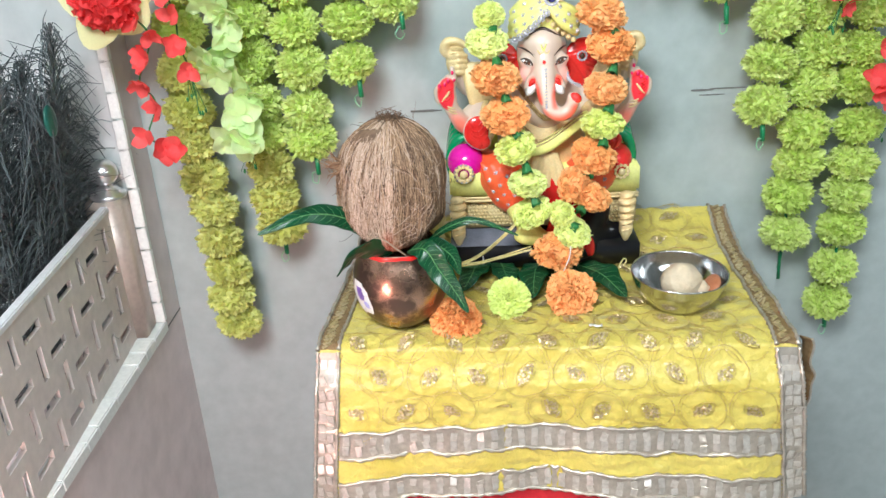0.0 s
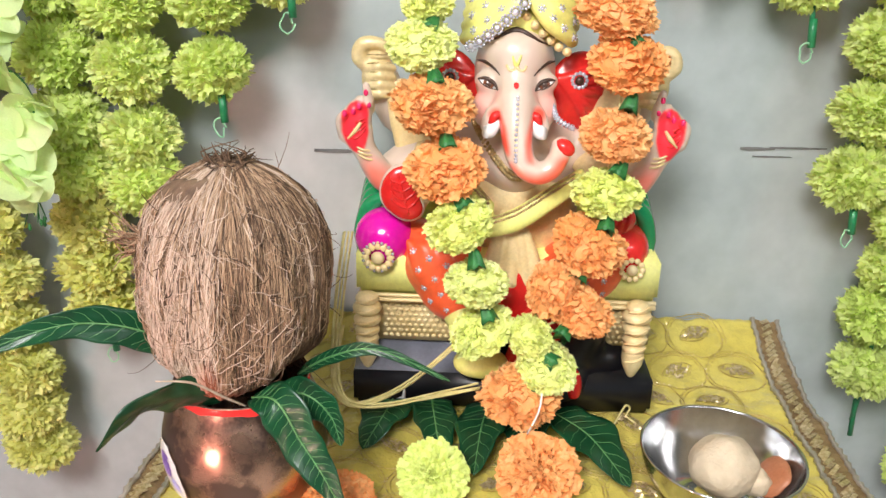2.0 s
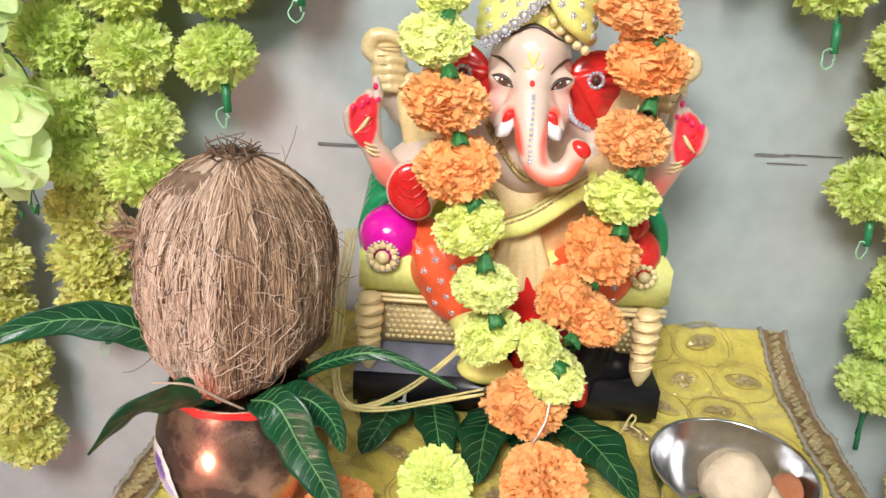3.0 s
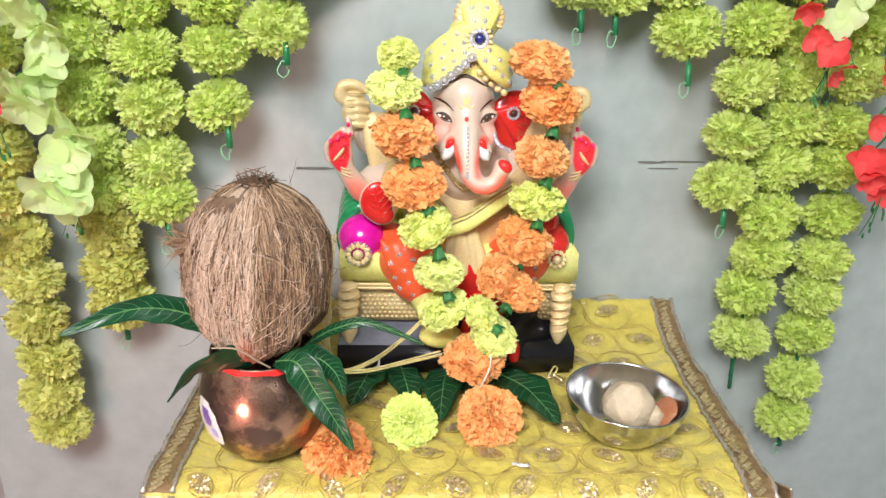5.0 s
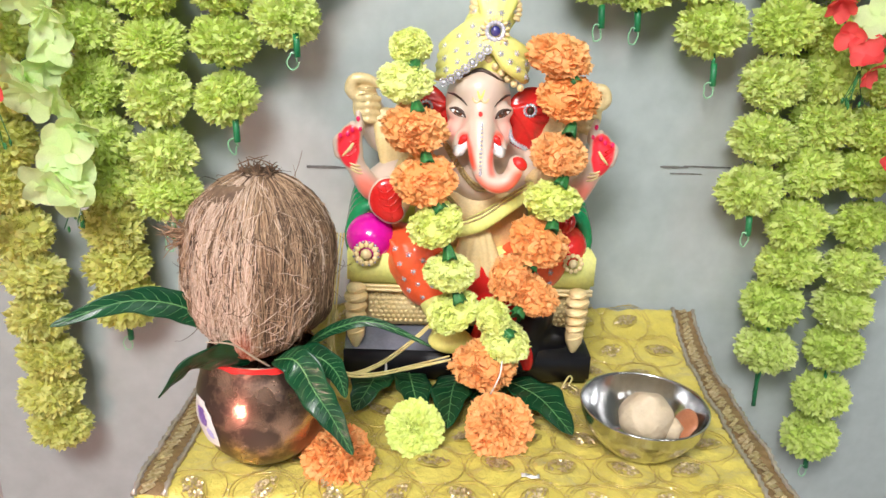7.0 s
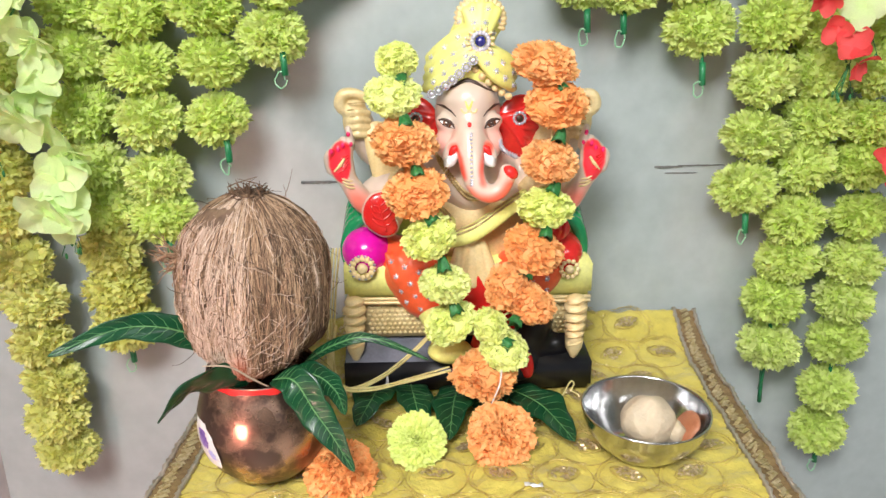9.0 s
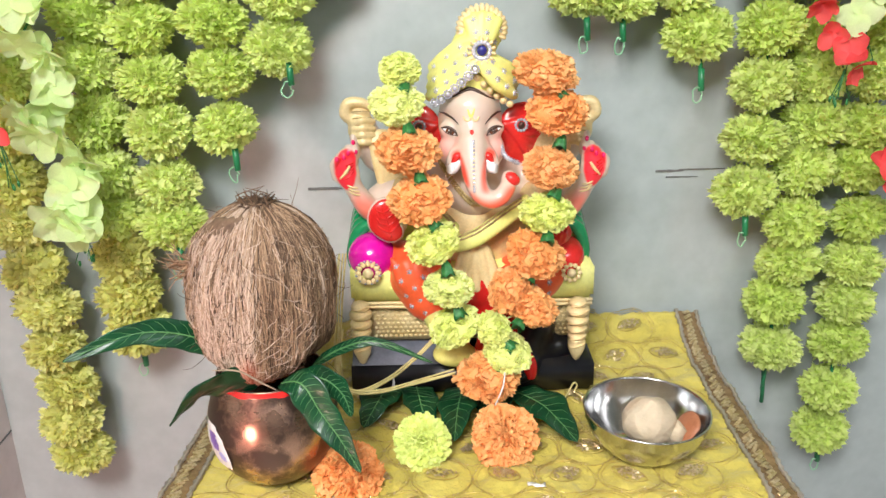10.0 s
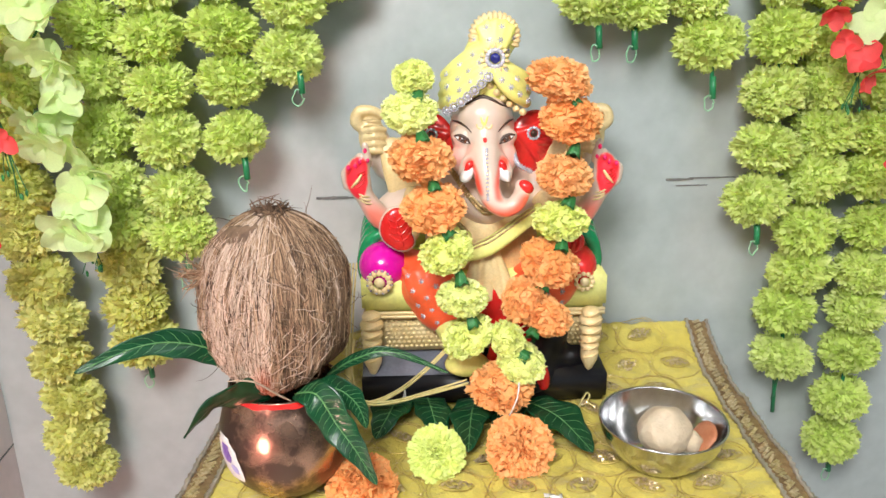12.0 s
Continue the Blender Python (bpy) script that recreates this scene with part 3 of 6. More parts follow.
    rows = []
    for i in range(25):
        t = i / 24
        x, y, z = 0.2890 + 0.0085 * math.sin(2.6 * t) + 0.0014 * math.sin(17 * t), 0.470 + 0.006 * t, 0.436 - 0.075 * t
        rows.append([(x + 0.006 * q + 0.0010 * math.sin(9 * t + 2 * q), y + 0.010 * (1 - q), z + 0.002 * math.sin(11 * t + q)) for q in (0.0, 0.35, 0.7, 1.0)])
    s.grid(rows)
    side = part("side_border", s, M_BAND, c, "brown ribbon folded down over the side")
    mod = side.modifiers.new("thick", "SOLIDIFY")
    mod.thickness = 0.001
    s = Shape()
    s.tube([r[-1] for r in rows], 0.0012, 0, 6, 1)
    part("piping", s, M_PIPING, side)
    border(0.955, 1.0, 0.0, 1.0, "v", 0.0042, "brown and gold ribbon border", M_BAND, M_SEQUIN)
    border(0.0, 0.045, 0.0, 1.0, "v", 0.0042, "brown and gold ribbon border", M_BAND, M_SEQUIN)
    border(0.955, 1.0, 1.01, 1.98, "v", 0.010, "silver sequin border", M_PIPING)
    border(0.0, 0.045, 1.01, 1.98, "v", 0.010, "silver sequin border", M_PIPING)
    border(0.05, 0.95, 1.47, 1.64, "u", 0.011, "silver sequin border", M_PIPING)
    border(0.05, 0.95, 1.81, 1.975, "u", 0.011, "silver sequin border", M_PIPING)

    r = thing("under_cloth", (0, 0, 0), "plain red cloth hanging below the yellow one", "cloth")
    s = Shape()
    rows = []
    for i in range(30):
        v = 1.02 + 0.55 * i / 29 * 2.6
        row = []
        for j in range(60):
            u = 0.03 + 0.94 * j / 59
            p = cloth_point(u, min(v, 1.9))
            p.y += 0.006
            p.z = TABLE - 0.02 - 0.150 * (v - 1.02)
            row.append(p)
        rows.append(row)
    s.grid(rows)
    sheet = part("sheet", s, M_REDCLOTH, r)
    mod = sheet.modifiers.new("thick", "SOLIDIFY")
    mod.thickness = 0.001


build_table()


# ---- the statue ----
def painted_clay():
    """Cream glaze with airbrushed tints held in the mesh's paint layer."""
    mat, tree, shader = nodes_of("cream_glaze")
    wide = noise_node(tree, 30)
    grain = noise_node(tree, 260, 3.0)
    ramp = ramp_node(tree, wide.outputs["Fac"], [(0.3, (0.63, 0.495, 0.40)), (0.7, (0.70, 0.57, 0.47))])
    tint = tree.nodes.new("ShaderNodeAttribute")
    tint.attribute_name = "paint"
    tree.links.new(mix_node(tree, ramp.outputs[0], tint.outputs["Color"], tint.outputs["Alpha"]), shader.inputs["Base Color"])
    shader.inputs["Roughness"].default_value = 0.32
    shader.inputs["Coat Weight"].default_value, shader.inputs["Coat Roughness"].default_value = 0.4, 0.15
    bump_node(tree, shader, grain.outputs["Fac"], 0.05)
    return mat


M_CREAM = painted_clay()
M_ROBE = surface("pale_gold_paint", (0.86, 0.64, 0.29), (0.93, 0.76, 0.42), 70, 0.45, bump=0.08)
M_YELLOW = surface("lemon_paint", (0.76, 0.77, 0.19), (0.85, 0.84, 0.28), 40, 0.42, bump=0.08)
M_BLACK = surface("black_gloss", (0.006, 0.006, 0.008), (0.012, 0.012, 0.015), 30, 0.32, bump=0.10, fine=160, coat=0.3)
M_GOLD = surface("gold_paint", (0.78, 0.60, 0.28), (0.88, 0.73, 0.42), 60, 0.40, 0.12, bump=0.15)
M_MAGENTA = surface("magenta_gloss", (0.76, 0.005, 0.36), (0.84, 0.01, 0.46), 30, 0.18, bump=0.02, coat=0.5)
M_GREEN = surface("green_gloss", (0.005, 0.22, 0.07), (0.01, 0.33, 0.12), 30, 0.2, bump=0.04, coat=0.5)
M_VERMILION = surface("orange_red_paint", (0.94, 0.10, 0.03), (1.0, 0.155, 0.05), 30, 0.34, bump=0.06, coat=0.2)
M_REDPAINT = surface("red_gloss", (0.72, 0.02, 0.018), (0.84, 0.035, 0.03), 30, 0.25, bump=0.05, coat=0.4)
M_WHITE = surface("white_gloss", (0.84, 0.84, 0.82), (0.9, 0.9, 0.88), 30, 0.2, coat=0.4)
M_GEM = surface("clear_gem", (0.52, 0.53, 0.62), (0.82, 0.83, 0.90), 300, 0.12, 0.35, bump=0.02, coat=0.5)
M_BLUE = surface("blue_gem", (0.01, 0.012, 0.14), (0.02, 0.03, 0.26), 90, 0.1, coat=1.0)
M_BROWN = surface("dark_brown_paint", (0.035, 0.018, 0.012), (0.07, 0.035, 0.022), 60, 0.4)
M_IRIS = surface("brown_iris_paint", (0.16, 0.05, 0.025), (0.24, 0.09, 0.04), 90, 0.25, coat=0.5)
M_NAIL = surface("pink_nail_paint", (0.82, 0.02, 0.12), (0.90, 0.04, 0.18), 60, 0.25)
# Lemon paint lightened, so that the cushion's dim front looks lit.
M_CUSHION = surface("lightened_lemon_paint", (0.95, 0.94, 0.26), (1.0, 0.98, 0.36), 40, 0.45, bump=0.06)
M_CHAIN = surface("dull_gold_bead", (0.40, 0.28, 0.11), (0.74, 0.58, 0.30), 300, 0.3, 0.6)
# Bluish sheen of the black base, painted on as a blue-grey colour.
M_BASE_SHEEN = surface("blue_grey_sheen", (0.13, 0.14, 0.18), (0.21, 0.22, 0.27), 60, 0.3, bump=0.15, coat=0.3)
STATUE_SLOTS = [M_CREAM, M_ROBE, M_YELLOW, M_BLACK, M_GOLD, M_MAGENTA, M_GREEN, M_VERMILION, M_REDPAINT, M_WHITE, M_GEM, M_BLUE, M_BROWN, M_IRIS, M_NAIL, M_CUSHION, M_CHAIN, M_BASE_SHEEN]
(CREAM, ROBE, YELLOW, BLACK, GOLD, MAGENTA, GREEN, VERMILION, RED, WHITE, GEM, BLUE, BROWN, IRIS, NAIL, CUSHION, CHAIN, BASE_SHEEN) = range(18)
CX, CY = 0.0880, 0.645       # the statue's middle on the table


class Form:
    """A rounded mass that melts into its neighbours: an egg, or a chain of tapered links."""

    def __init__(self, centre=None, radii=None, turn=(0, 0, 0), line=None, thick=None, steps=4, blend=None):
        self.blend = blend
        if line:
            pts, rs = smooth_line(line, thick, steps)
            self.pts, self.rs = np.array([tuple(p) for p in pts]), np.array(rs)
            self.low, self.high = (self.pts - self.rs[:, None]).min(0), (self.pts + self.rs[:, None]).max(0)
        else:
            self.pts = None
            self.centre, self.radii = np.array(centre, float), np.array(radii, float)
            self.turn = np.array(pose(0, 0, 0, *turn).to_3x3())
            self.low, self.high = self.centre - max(radii), self.centre + max(radii)

    def sink(self, by):
        """Lowers the mass."""
        for place in (self.low, self.high) + ((self.centre,) if self.pts is None else (self.pts,)):
            place[..., 2] -= by

    def far(self, p):
        """Signed distance at the places p (n, 3)."""
        if self.pts is None:
            q = (p - self.centre) @ self.turn
            k0 = np.sqrt(((q / self.radii) ** 2).sum(-1))
            k1 = np.sqrt(((q / self.radii ** 2) ** 2).sum(-1)) + 1e-9
            return k0 * (k0 - 1) / k1
        best = None
        for a, b, ra, rb in zip(self.pts[:-1], self.pts[1:], self.rs[:-1], self.rs[1:]):
            ab = b - a
            t = np.clip(((p - a) @ ab) / (ab @ ab + 1e-12), 0, 1)
            d = np.sqrt(((p - a - t[:, None] * ab) ** 2).sum(-1)) - (ra + t * (rb - ra))
            best = d if best is None else np.minimum(best, d)
        return best


def melt(a, b, k):
    h = np.clip(0.5 + 0.5 * (a - b) / k, 0, 1)
    return a * (1 - h) + b * h - k * h * (1 - h)


def front_of(forms, blend, x, z, start=0.56, stop=0.66):
    """How far back the first skin lies at x and z."""
    ys = np.linspace(start, stop, 251)
    p = np.stack([np.full(251, x), ys, np.full(251, z)], 1)
    field = np.full(251, 1.0)
    for f in forms:
        field = melt(field, f.far(p), f.blend or blend)
    hit = np.nonzero(field < 0)[0]
    return float(ys[hit[0]]) if len(hit) else stop


def sculpt(shape, forms, slot, blend, step, shift):
    """Skins the melted forms with quads (surface nets) and adds them to the shape."""
    low = np.min([f.low for f in forms], 0) - 3 * step
    high = np.max([f.high for f in forms], 0) + 3 * step
    size = np.ceil((high - low) / step).astype(int) + 2
    field = np.full(size, 1.0)
    for f in forms:
        pad = 2.5 * (f.blend or blend) + 2 * step
        i0 = np.maximum(np.floor((f.low - pad - low) / step).astype(int), 0)
        i1 = np.minimum(np.ceil((f.high + pad - low) / step).astype(int) + 1, size)
        axes = [low[k] + step * np.arange(i0[k], i1[k]) for k in range(3)]
        p = np.stack(np.meshgrid(*axes, indexing="ij"), -1).reshape(-1, 3)
        box = tuple(slice(i0[k], i1[k]) for k in range(3))
        field[box] = melt(field[box], f.far(p).reshape(tuple(i1 - i0)), f.blend or blend)
    total, count, quads = np.zeros((*size, 3)), np.zeros(size, int), []
    for ax in range(3):
        f0 = np.take(field, range(size[ax] - 1), ax)
        f1 = np.take(field, range(1, size[ax]), ax)
        cross = (f0 < 0) != (f1 < 0)
        at = np.argwhere(cross)
        where = at.astype(float)
        where[:, ax] += (f0 / (f0 - f1 + 1e-15))[cross]
        b, c = (ax + 1) % 3, (ax + 2) % 3
        corners = []
        for db, dc in ((0, 0), (1, 0), (1, 1), (0, 1)):
            cell = at.copy()
            cell[:, b] -= db
            cell[:, c] -= dc
            np.add.at(total, tuple(cell.T), where)
            np.add.at(count, tuple(cell.T), 1)
            corners.append(cell)
        quads.append((corners, f0[cross] < 0))
    live = count > 0
    number = np.full(size, -1)
    number[live] = np.arange(live.sum())
    verts = low + step * (total[live] / count[live][:, None]) - np.array(shift)
    faces = []
    for corners, keep in quads:
        ids = np.stack([number[tuple(c.T)] for c in corners], 1)
        ids[~keep] = ids[~keep][:, ::-1]
        faces.extend(ids.tolist())
    shape.add(verts.tolist(), faces, slot)


def tint_at(p):
    """Airbrushed colour on the cream clay: red along the trunk's edges, pink at the eyes, red palms."""
    out = np.zeros((len(p), 4))

    def spray(colour, amount):
        amount = np.clip(amount, 0, 1)[:, None]
        a = out[:, 3:4]
        out[:, :3] = np.where(a + amount > 1e-6, (out[:, :3] * a * (1 - amount) + np.array(colour) * amount) / np.maximum(a * (1 - amount) + amount, 1e-6), out[:, :3])
        out[:, 3:4] = a * (1 - amount) + amount

    def along(line, reach, soft):
        f = Form(line=line, thick=reach)
        return 1 - np.clip(f.far(p) / soft, 0, 1)

    H = 0.0875
    for sx in (-1, 1):
        spray((0.90, 0.38, 0.32), 0.75 * along([(H + sx * 0.0205, 0.608, 0.644), (H + sx * 0.0185, 0.605, 0.634)], 0.002, 0.007))
        spray((0.92, 0.34, 0.28), 0.50 * along([(H + sx * 0.0090, 0.600, 0.6440), (H + sx * 0.0115, 0.600, 0.640)], 0.001, 0.004))
        hx = -0.0005 if sx < 0 else 0.1740
        spray((0.92, 0.16, 0.10), 0.8 * along([(hx - sx * 0.016, 0.612, 0.588), (hx - sx * 0.008, 0.606, 0.596)], 0.004, 0.009))
        spray((0.90, 0.03, 0.05), along([(hx - sx * 0.001, 0.6085, 0.6290), (hx - sx * 0.0005, 0.6085, 0.6190), (hx, 0.6085, 0.6110)], [0.0072, 0.0076, 0.0052], 0.0014))
    spray((0.94, 0.07, 0.03), 0.95 * along([(0.0765, 0.594, 0.6340), (0.0795, 0.588, 0.6270), (0.0822, 0.582, 0.6170)], [0.0020, 0.0024, 0.0010], 0.0030))
    spray((0.94, 0.07, 0.03), 0.95 * along([(0.1000, 0.594, 0.6350), (0.0985, 0.587, 0.6280), (0.0965, 0.581, 0.6210), (0.0960, 0.578, 0.6150)], [0.0022, 0.0026, 0.0022, 0.0016], 0.0034))
    spray((0.95, 0.10, 0.04), 0.85 * along([(0.0850, 0.580, 0.6080), (0.0920, 0.577, 0.6030), (0.1010, 0.577, 0.6015), (0.1095, 0.578, 0.6060), (0.1130, 0.580, 0.6120)], [0.001, 0.0018, 0.0026, 0.0026, 0.002], 0.0045))
    spray((0.93, 0.12, 0.06), 0.7 * along([(0.060, 0.604, 0.604), (0.074, 0.603, 0.590)], 0.002, 0.006))
    return out


def build_statue():
    """One plain mesh, in metres round the middle of its base."""
    s = Shape()
    shift = (CX, CY, TABLE)

    def ball(x, y, z, rx, ry, rz, slot, turn=(0, 0, 0), rings=14, segments=24, **more):
        s.ball((x - CX, y - CY, z - TABLE), (rx, ry, rz), slot, turn, rings, segments, **more)

    def tube(points, radii, slot, segments=12, steps=6, flat=1.0):
        s.tube([(x - CX, y - CY, z - TABLE) for x, y, z in points], radii, slot, segments, steps, flat)

    def box(low, high, slot, bevel):
        s.box((low[0] - CX, low[1] - CY, low[2] - TABLE), (high[0] - CX, high[1] - CY, high[2] - TABLE), slot, bevel)

    def gem(x, y, z, r, slot=GEM, ring=0.0, petals=0, rim=GEM):
        ball(x, y, z, r, r * 0.7, r, slot, rings=6, segments=10)
        for k in range(petals):
            a = 2 * math.pi * k / petals
            ball(x + ring * math.cos(a), y + 0.0005, z + ring * math.sin(a), ring * 0.30, 0.0010, ring * 0.30, rim, rings=5, segments=7)

    # plinth and seat
    box((-0.003, 0.598, TABLE), (0.179, 0.692, 0.4745), BLACK, 0.003)
    box((0.002, 0.622, 0.473), (0.174, 0.690, 0.492), BLACK, 0.003)
    sculpt(s, [Form((0.142, 0.624, 0.480), (0.034, 0.020, 0.014)), Form(line=[(0.128, 0.614, 0.4745), (0.137, 0.612, 0.498), (0.143, 0.616, 0.512)], thick=[0.016, 0.013, 0.009]),
               Form((0.118, 0.600, 0.470), (0.020, 0.014, 0.012))], BLACK, 0.006, 0.0014, shift)
    # sloped left top of the plinth, which takes the painted sheen
    slope = [(-0.0020, 0.5993, 0.4742), (0.0820, 0.5993, 0.4742), (0.0820, 0.6310, 0.4925), (-0.0020, 0.6310, 0.4925), (-0.0020, 0.6310, 0.4700), (0.0820, 0.6310, 0.4700)]
    s.add([(x - CX, y - CY, z - TABLE) for x, y, z in slope], [(0, 1, 2, 3), (0, 3, 4), (1, 5, 2)], BASE_SHEEN)
    box((0.000, 0.612, 0.488), (0.176, 0.688, 0.5225), GOLD, 0.002)
    box((-0.001, 0.606, 0.5215), (0.177, 0.690, 0.5490), CUSHION, 0.003)
    box((0.001, 0.672, 0.54), (0.175, 0.692, 0.575), CUSHION, 0.008)
    for z in (0.5215, 0.5185):                          # corded lip of the cushion
        tube([(0.0, 0.6065, z), (0.088, 0.6062, z - 0.0004), (0.176, 0.6065, z)], 0.0014, GOLD, 7, 4)
    for i in range(40):                                 # woven front of the seat
        for j in range(8):
            x, z = 0.014 + 0.148 * (i + 0.5 + 0.5 * (j % 2)) / 40, 0.4905 + 0.0270 * (j + 0.5) / 8
            ball(x, 0.6120, z, 0.0018, 0.0010, 0.0013, GOLD, rings=4, segments=6)
    for x in (0.0060, 0.1650):                          # turned legs
        for z, r, h in ((0.5210, 0.0058, 0.004), (0.5150, 0.0072, 0.0045), (0.5075, 0.0068, 0.0045), (0.5005, 0.0062, 0.004), (0.4945, 0.0058, 0.0035), (0.4880, 0.0055, 0.0085)):
            ball(x, 0.602, z, r * 1.22, r * 1.22, h, GOLD, rings=8, segments=16)
            tube([(x - r * 1.1, 0.598, z - 0.0016), (x, 0.602 - r * 1.26, z + 0.0004), (x + r * 1.1, 0.598, z + 0.0022)], [0.0004, 0.0010, 0.0004], ROBE, 6, 4)
        s.lathe((x - CX, 0.602 - CY, 0.4740 - TABLE), [(0.0005, 0), (0.0026, 0.002), (0.0062, 0.010), (0.0068, 0.018)], GOLD, 14)
    # bolsters
    ball(0.0150, 0.618, 0.5545, 0.0175, 0.018, 0.0172, MAGENTA)
    ball(0.1545, 0.620, 0.5510, 0.0165, 0.018, 0.0165, RED)
    for x, sgn in ((0.010, -1), (0.162, 1)):
        sculpt(s, [Form(line=[(x - 0.010 * sgn, 0.624 + 0.006 * k, 0.580 + 0.003 * k), (x + 0.004 * sgn, 0.624 + 0.006 * k, 0.571 + 0.003 * k), (x + 0.010 * sgn, 0.628 + 0.006 * k, 0.553), (x + 0.009 * sgn, 0.630 + 0.006 * k, 0.538)], thick=[0.003, 0.0050, 0.0048, 0.0032]) for k in range(5)],
               GREEN, 0.0015, 0.0010, shift)
    gem(0.0130, 0.5985, 0.5480, 0.0040, GOLD, 0.0068, 12, ROBE)
    gem(0.1590, 0.6010, 0.5445, 0.0034, GOLD, 0.0060, 11, ROBE)
    for k in range(24):
        a = 2 * math.pi * k / 24
        ball(0.0130 + 0.0088 * math.cos(a), 0.5998, 0.5480 + 0.0088 * math.sin(a), 0.0010, 0.0008, 0.0010, GEM if k % 2 else GOLD, rings=4, segments=6)

    # belly under sheer cloth, knees, feet
    sculpt(s, [Form((0.088, 0.644, 0.566), (0.042, 0.030, 0.040))] + [
        Form(line=[(0.084 + 0.0022 * k, 0.610, 0.574), (0.080 + 0.0050 * k, 0.6060 - 0.0015 * (k % 2), 0.556), (0.074 + 0.0082 * k, 0.6040 - 0.002 * ((k + 1) % 2), 0.534)], thick=[0.0018, 0.0032, 0.0042]) for k in range(5)],
        ROBE, 0.0016, 0.0010, shift)
    left_knee = [Form((0.0500, 0.617, 0.5400), (0.0250, 0.0235, 0.0240), (0, 38, 0)), Form((0.0640, 0.614, 0.5300), (0.0180, 0.018, 0.0170)), Form((0.0330, 0.624, 0.552), (0.012, 0.014, 0.012)), Form((0.0580, 0.612, 0.5210), (0.0225, 0.0190, 0.0165), (0, 20, 0))] + [
        Form(line=[(0.030 + 0.0085 * k, 0.6055 - 0.0030 * min(k, 2), 0.5560 - 0.002 * k), (0.038 + 0.0085 * k, 0.5985 + 0.0010 * abs(k - 1), 0.540 - 0.003 * k), (0.050 + 0.0070 * k, 0.6000, 0.524 - 0.001 * k)], thick=[0.0014, 0.0030, 0.0016]) for k in range(4)]
    sculpt(s, left_knee, VERMILION, 0.005, 0.0010, shift)
    right_knee = [Form((0.1290, 0.617, 0.5360), (0.0310, 0.0235, 0.0215), (0, -26, 0)), Form((0.1120, 0.614, 0.5280), (0.0180, 0.018, 0.0170))]
    sculpt(s, right_knee, VERMILION, 0.005, 0.0012, shift)
    sculpt(s, [Form((0.0900, 0.613, 0.5270), (0.021, 0.015, 0.023)), Form(line=[(0.118, 0.600, 0.486), (0.1275, 0.592, 0.478), (0.1300, 0.591, 0.4690)], thick=[0.007, 0.0065, 0.0045]), Form(line=[(0.116, 0.604, 0.512), (0.103, 0.594, 0.500), (0.095, 0.592, 0.482)], thick=[0.013, 0.011, 0.008])], RED, 0.004, 0.0012, shift)
    sculpt(s, [Form(line=[(0.060, 0.606, 0.518), (0.068, 0.596, 0.504), (0.074, 0.588, 0.494)], thick=[0.012, 0.011, 0.009]), Form((0.0740, 0.586, 0.4895), (0.0160, 0.0120, 0.0085))], YELLOW, 0.004, 0.0011, shift)
    rng = random.Random(3)
    for row in range(4):                                # studs on the knees
        for k in range(4):
            x, z = 0.0335 + 0.0095 * k + 0.0036 * row, 0.5520 - 0.0100 * row - 0.0030 * k + rng.uniform(-0.001, 0.001)
            y = front_of(left_knee, 0.005, x, z)
            if y < 0.625:
                gem(x, y, z, 0.0014, GEM, 0.0020, 7)
            x, z = 0.1120 + 0.0100 * k, 0.5420 - 0.0085 * row + 0.002 * k
            y = front_of(right_knee, 0.005, x, z)
            if y < 0.625:
                gem(x, y, z, 0.0014, GEM, 0.0020, 7)

    # chest, arms, hands
    body = [Form((0.088, 0.644, 0.602), (0.044, 0.026, 0.030)), Form((0.0900, 0.624, 0.604), (0.020, 0.016, 0.022))]
    for sx, hx in ((-1, -0.0005), (1, 0.1740)):
        body += [Form(line=[(0.0880 + sx * 0.044, 0.640, 0.606), (0.0880 + sx * 0.066, 0.630, 0.593), (hx - sx * 0.0155, 0.620, 0.590), (hx - sx * 0.0060, 0.618, 0.604), (hx - sx * 0.0015, 0.617, 0.614)], thick=[0.0135, 0.0115, 0.0085, 0.0066, 0.0066]),
                 Form((hx, 0.6165, 0.6200), (0.0092, 0.0058, 0.0135), (0, sx * 8, 0)),
                 Form(line=[(hx - sx * 0.0058, 0.6155, 0.6260), (hx - sx * 0.0072, 0.6135, 0.6370), (hx - sx * 0.0064, 0.6128, 0.6440)], thick=[0.0033, 0.0028, 0.0021], blend=0.002),
                 Form(line=[(hx + sx * 0.0068, 0.6155, 0.6150), (hx + sx * 0.0080, 0.6125, 0.6240), (hx + sx * 0.0055, 0.6105, 0.6285)], thick=[0.0034, 0.0030, 0.0023], blend=0.002)]
        for dx, nz in ((0.0075, 0.6335), (0.0025, 0.6330), (-0.0008, 0.6300)):
            body.append(Form(line=[(hx - sx * dx, 0.6195, nz - 0.004), (hx - sx * dx, 0.6165, nz + 0.0020), (hx - sx * dx, 0.6130, nz + 0.0006)], thick=[0.0030, 0.0030, 0.0024], blend=0.0018))
        for dx, nz, y in ((0.0066, 0.6405, 0.6106), (0.0080, 0.6337, 0.6112), (0.0026, 0.6328, 0.6112), (-0.0006, 0.6298, 0.6112), (-0.0052, 0.6290, 0.6090)):
            ball(hx - sx * dx, y, nz, 0.0014, 0.0010, 0.0019, NAIL, rings=6, segments=9)
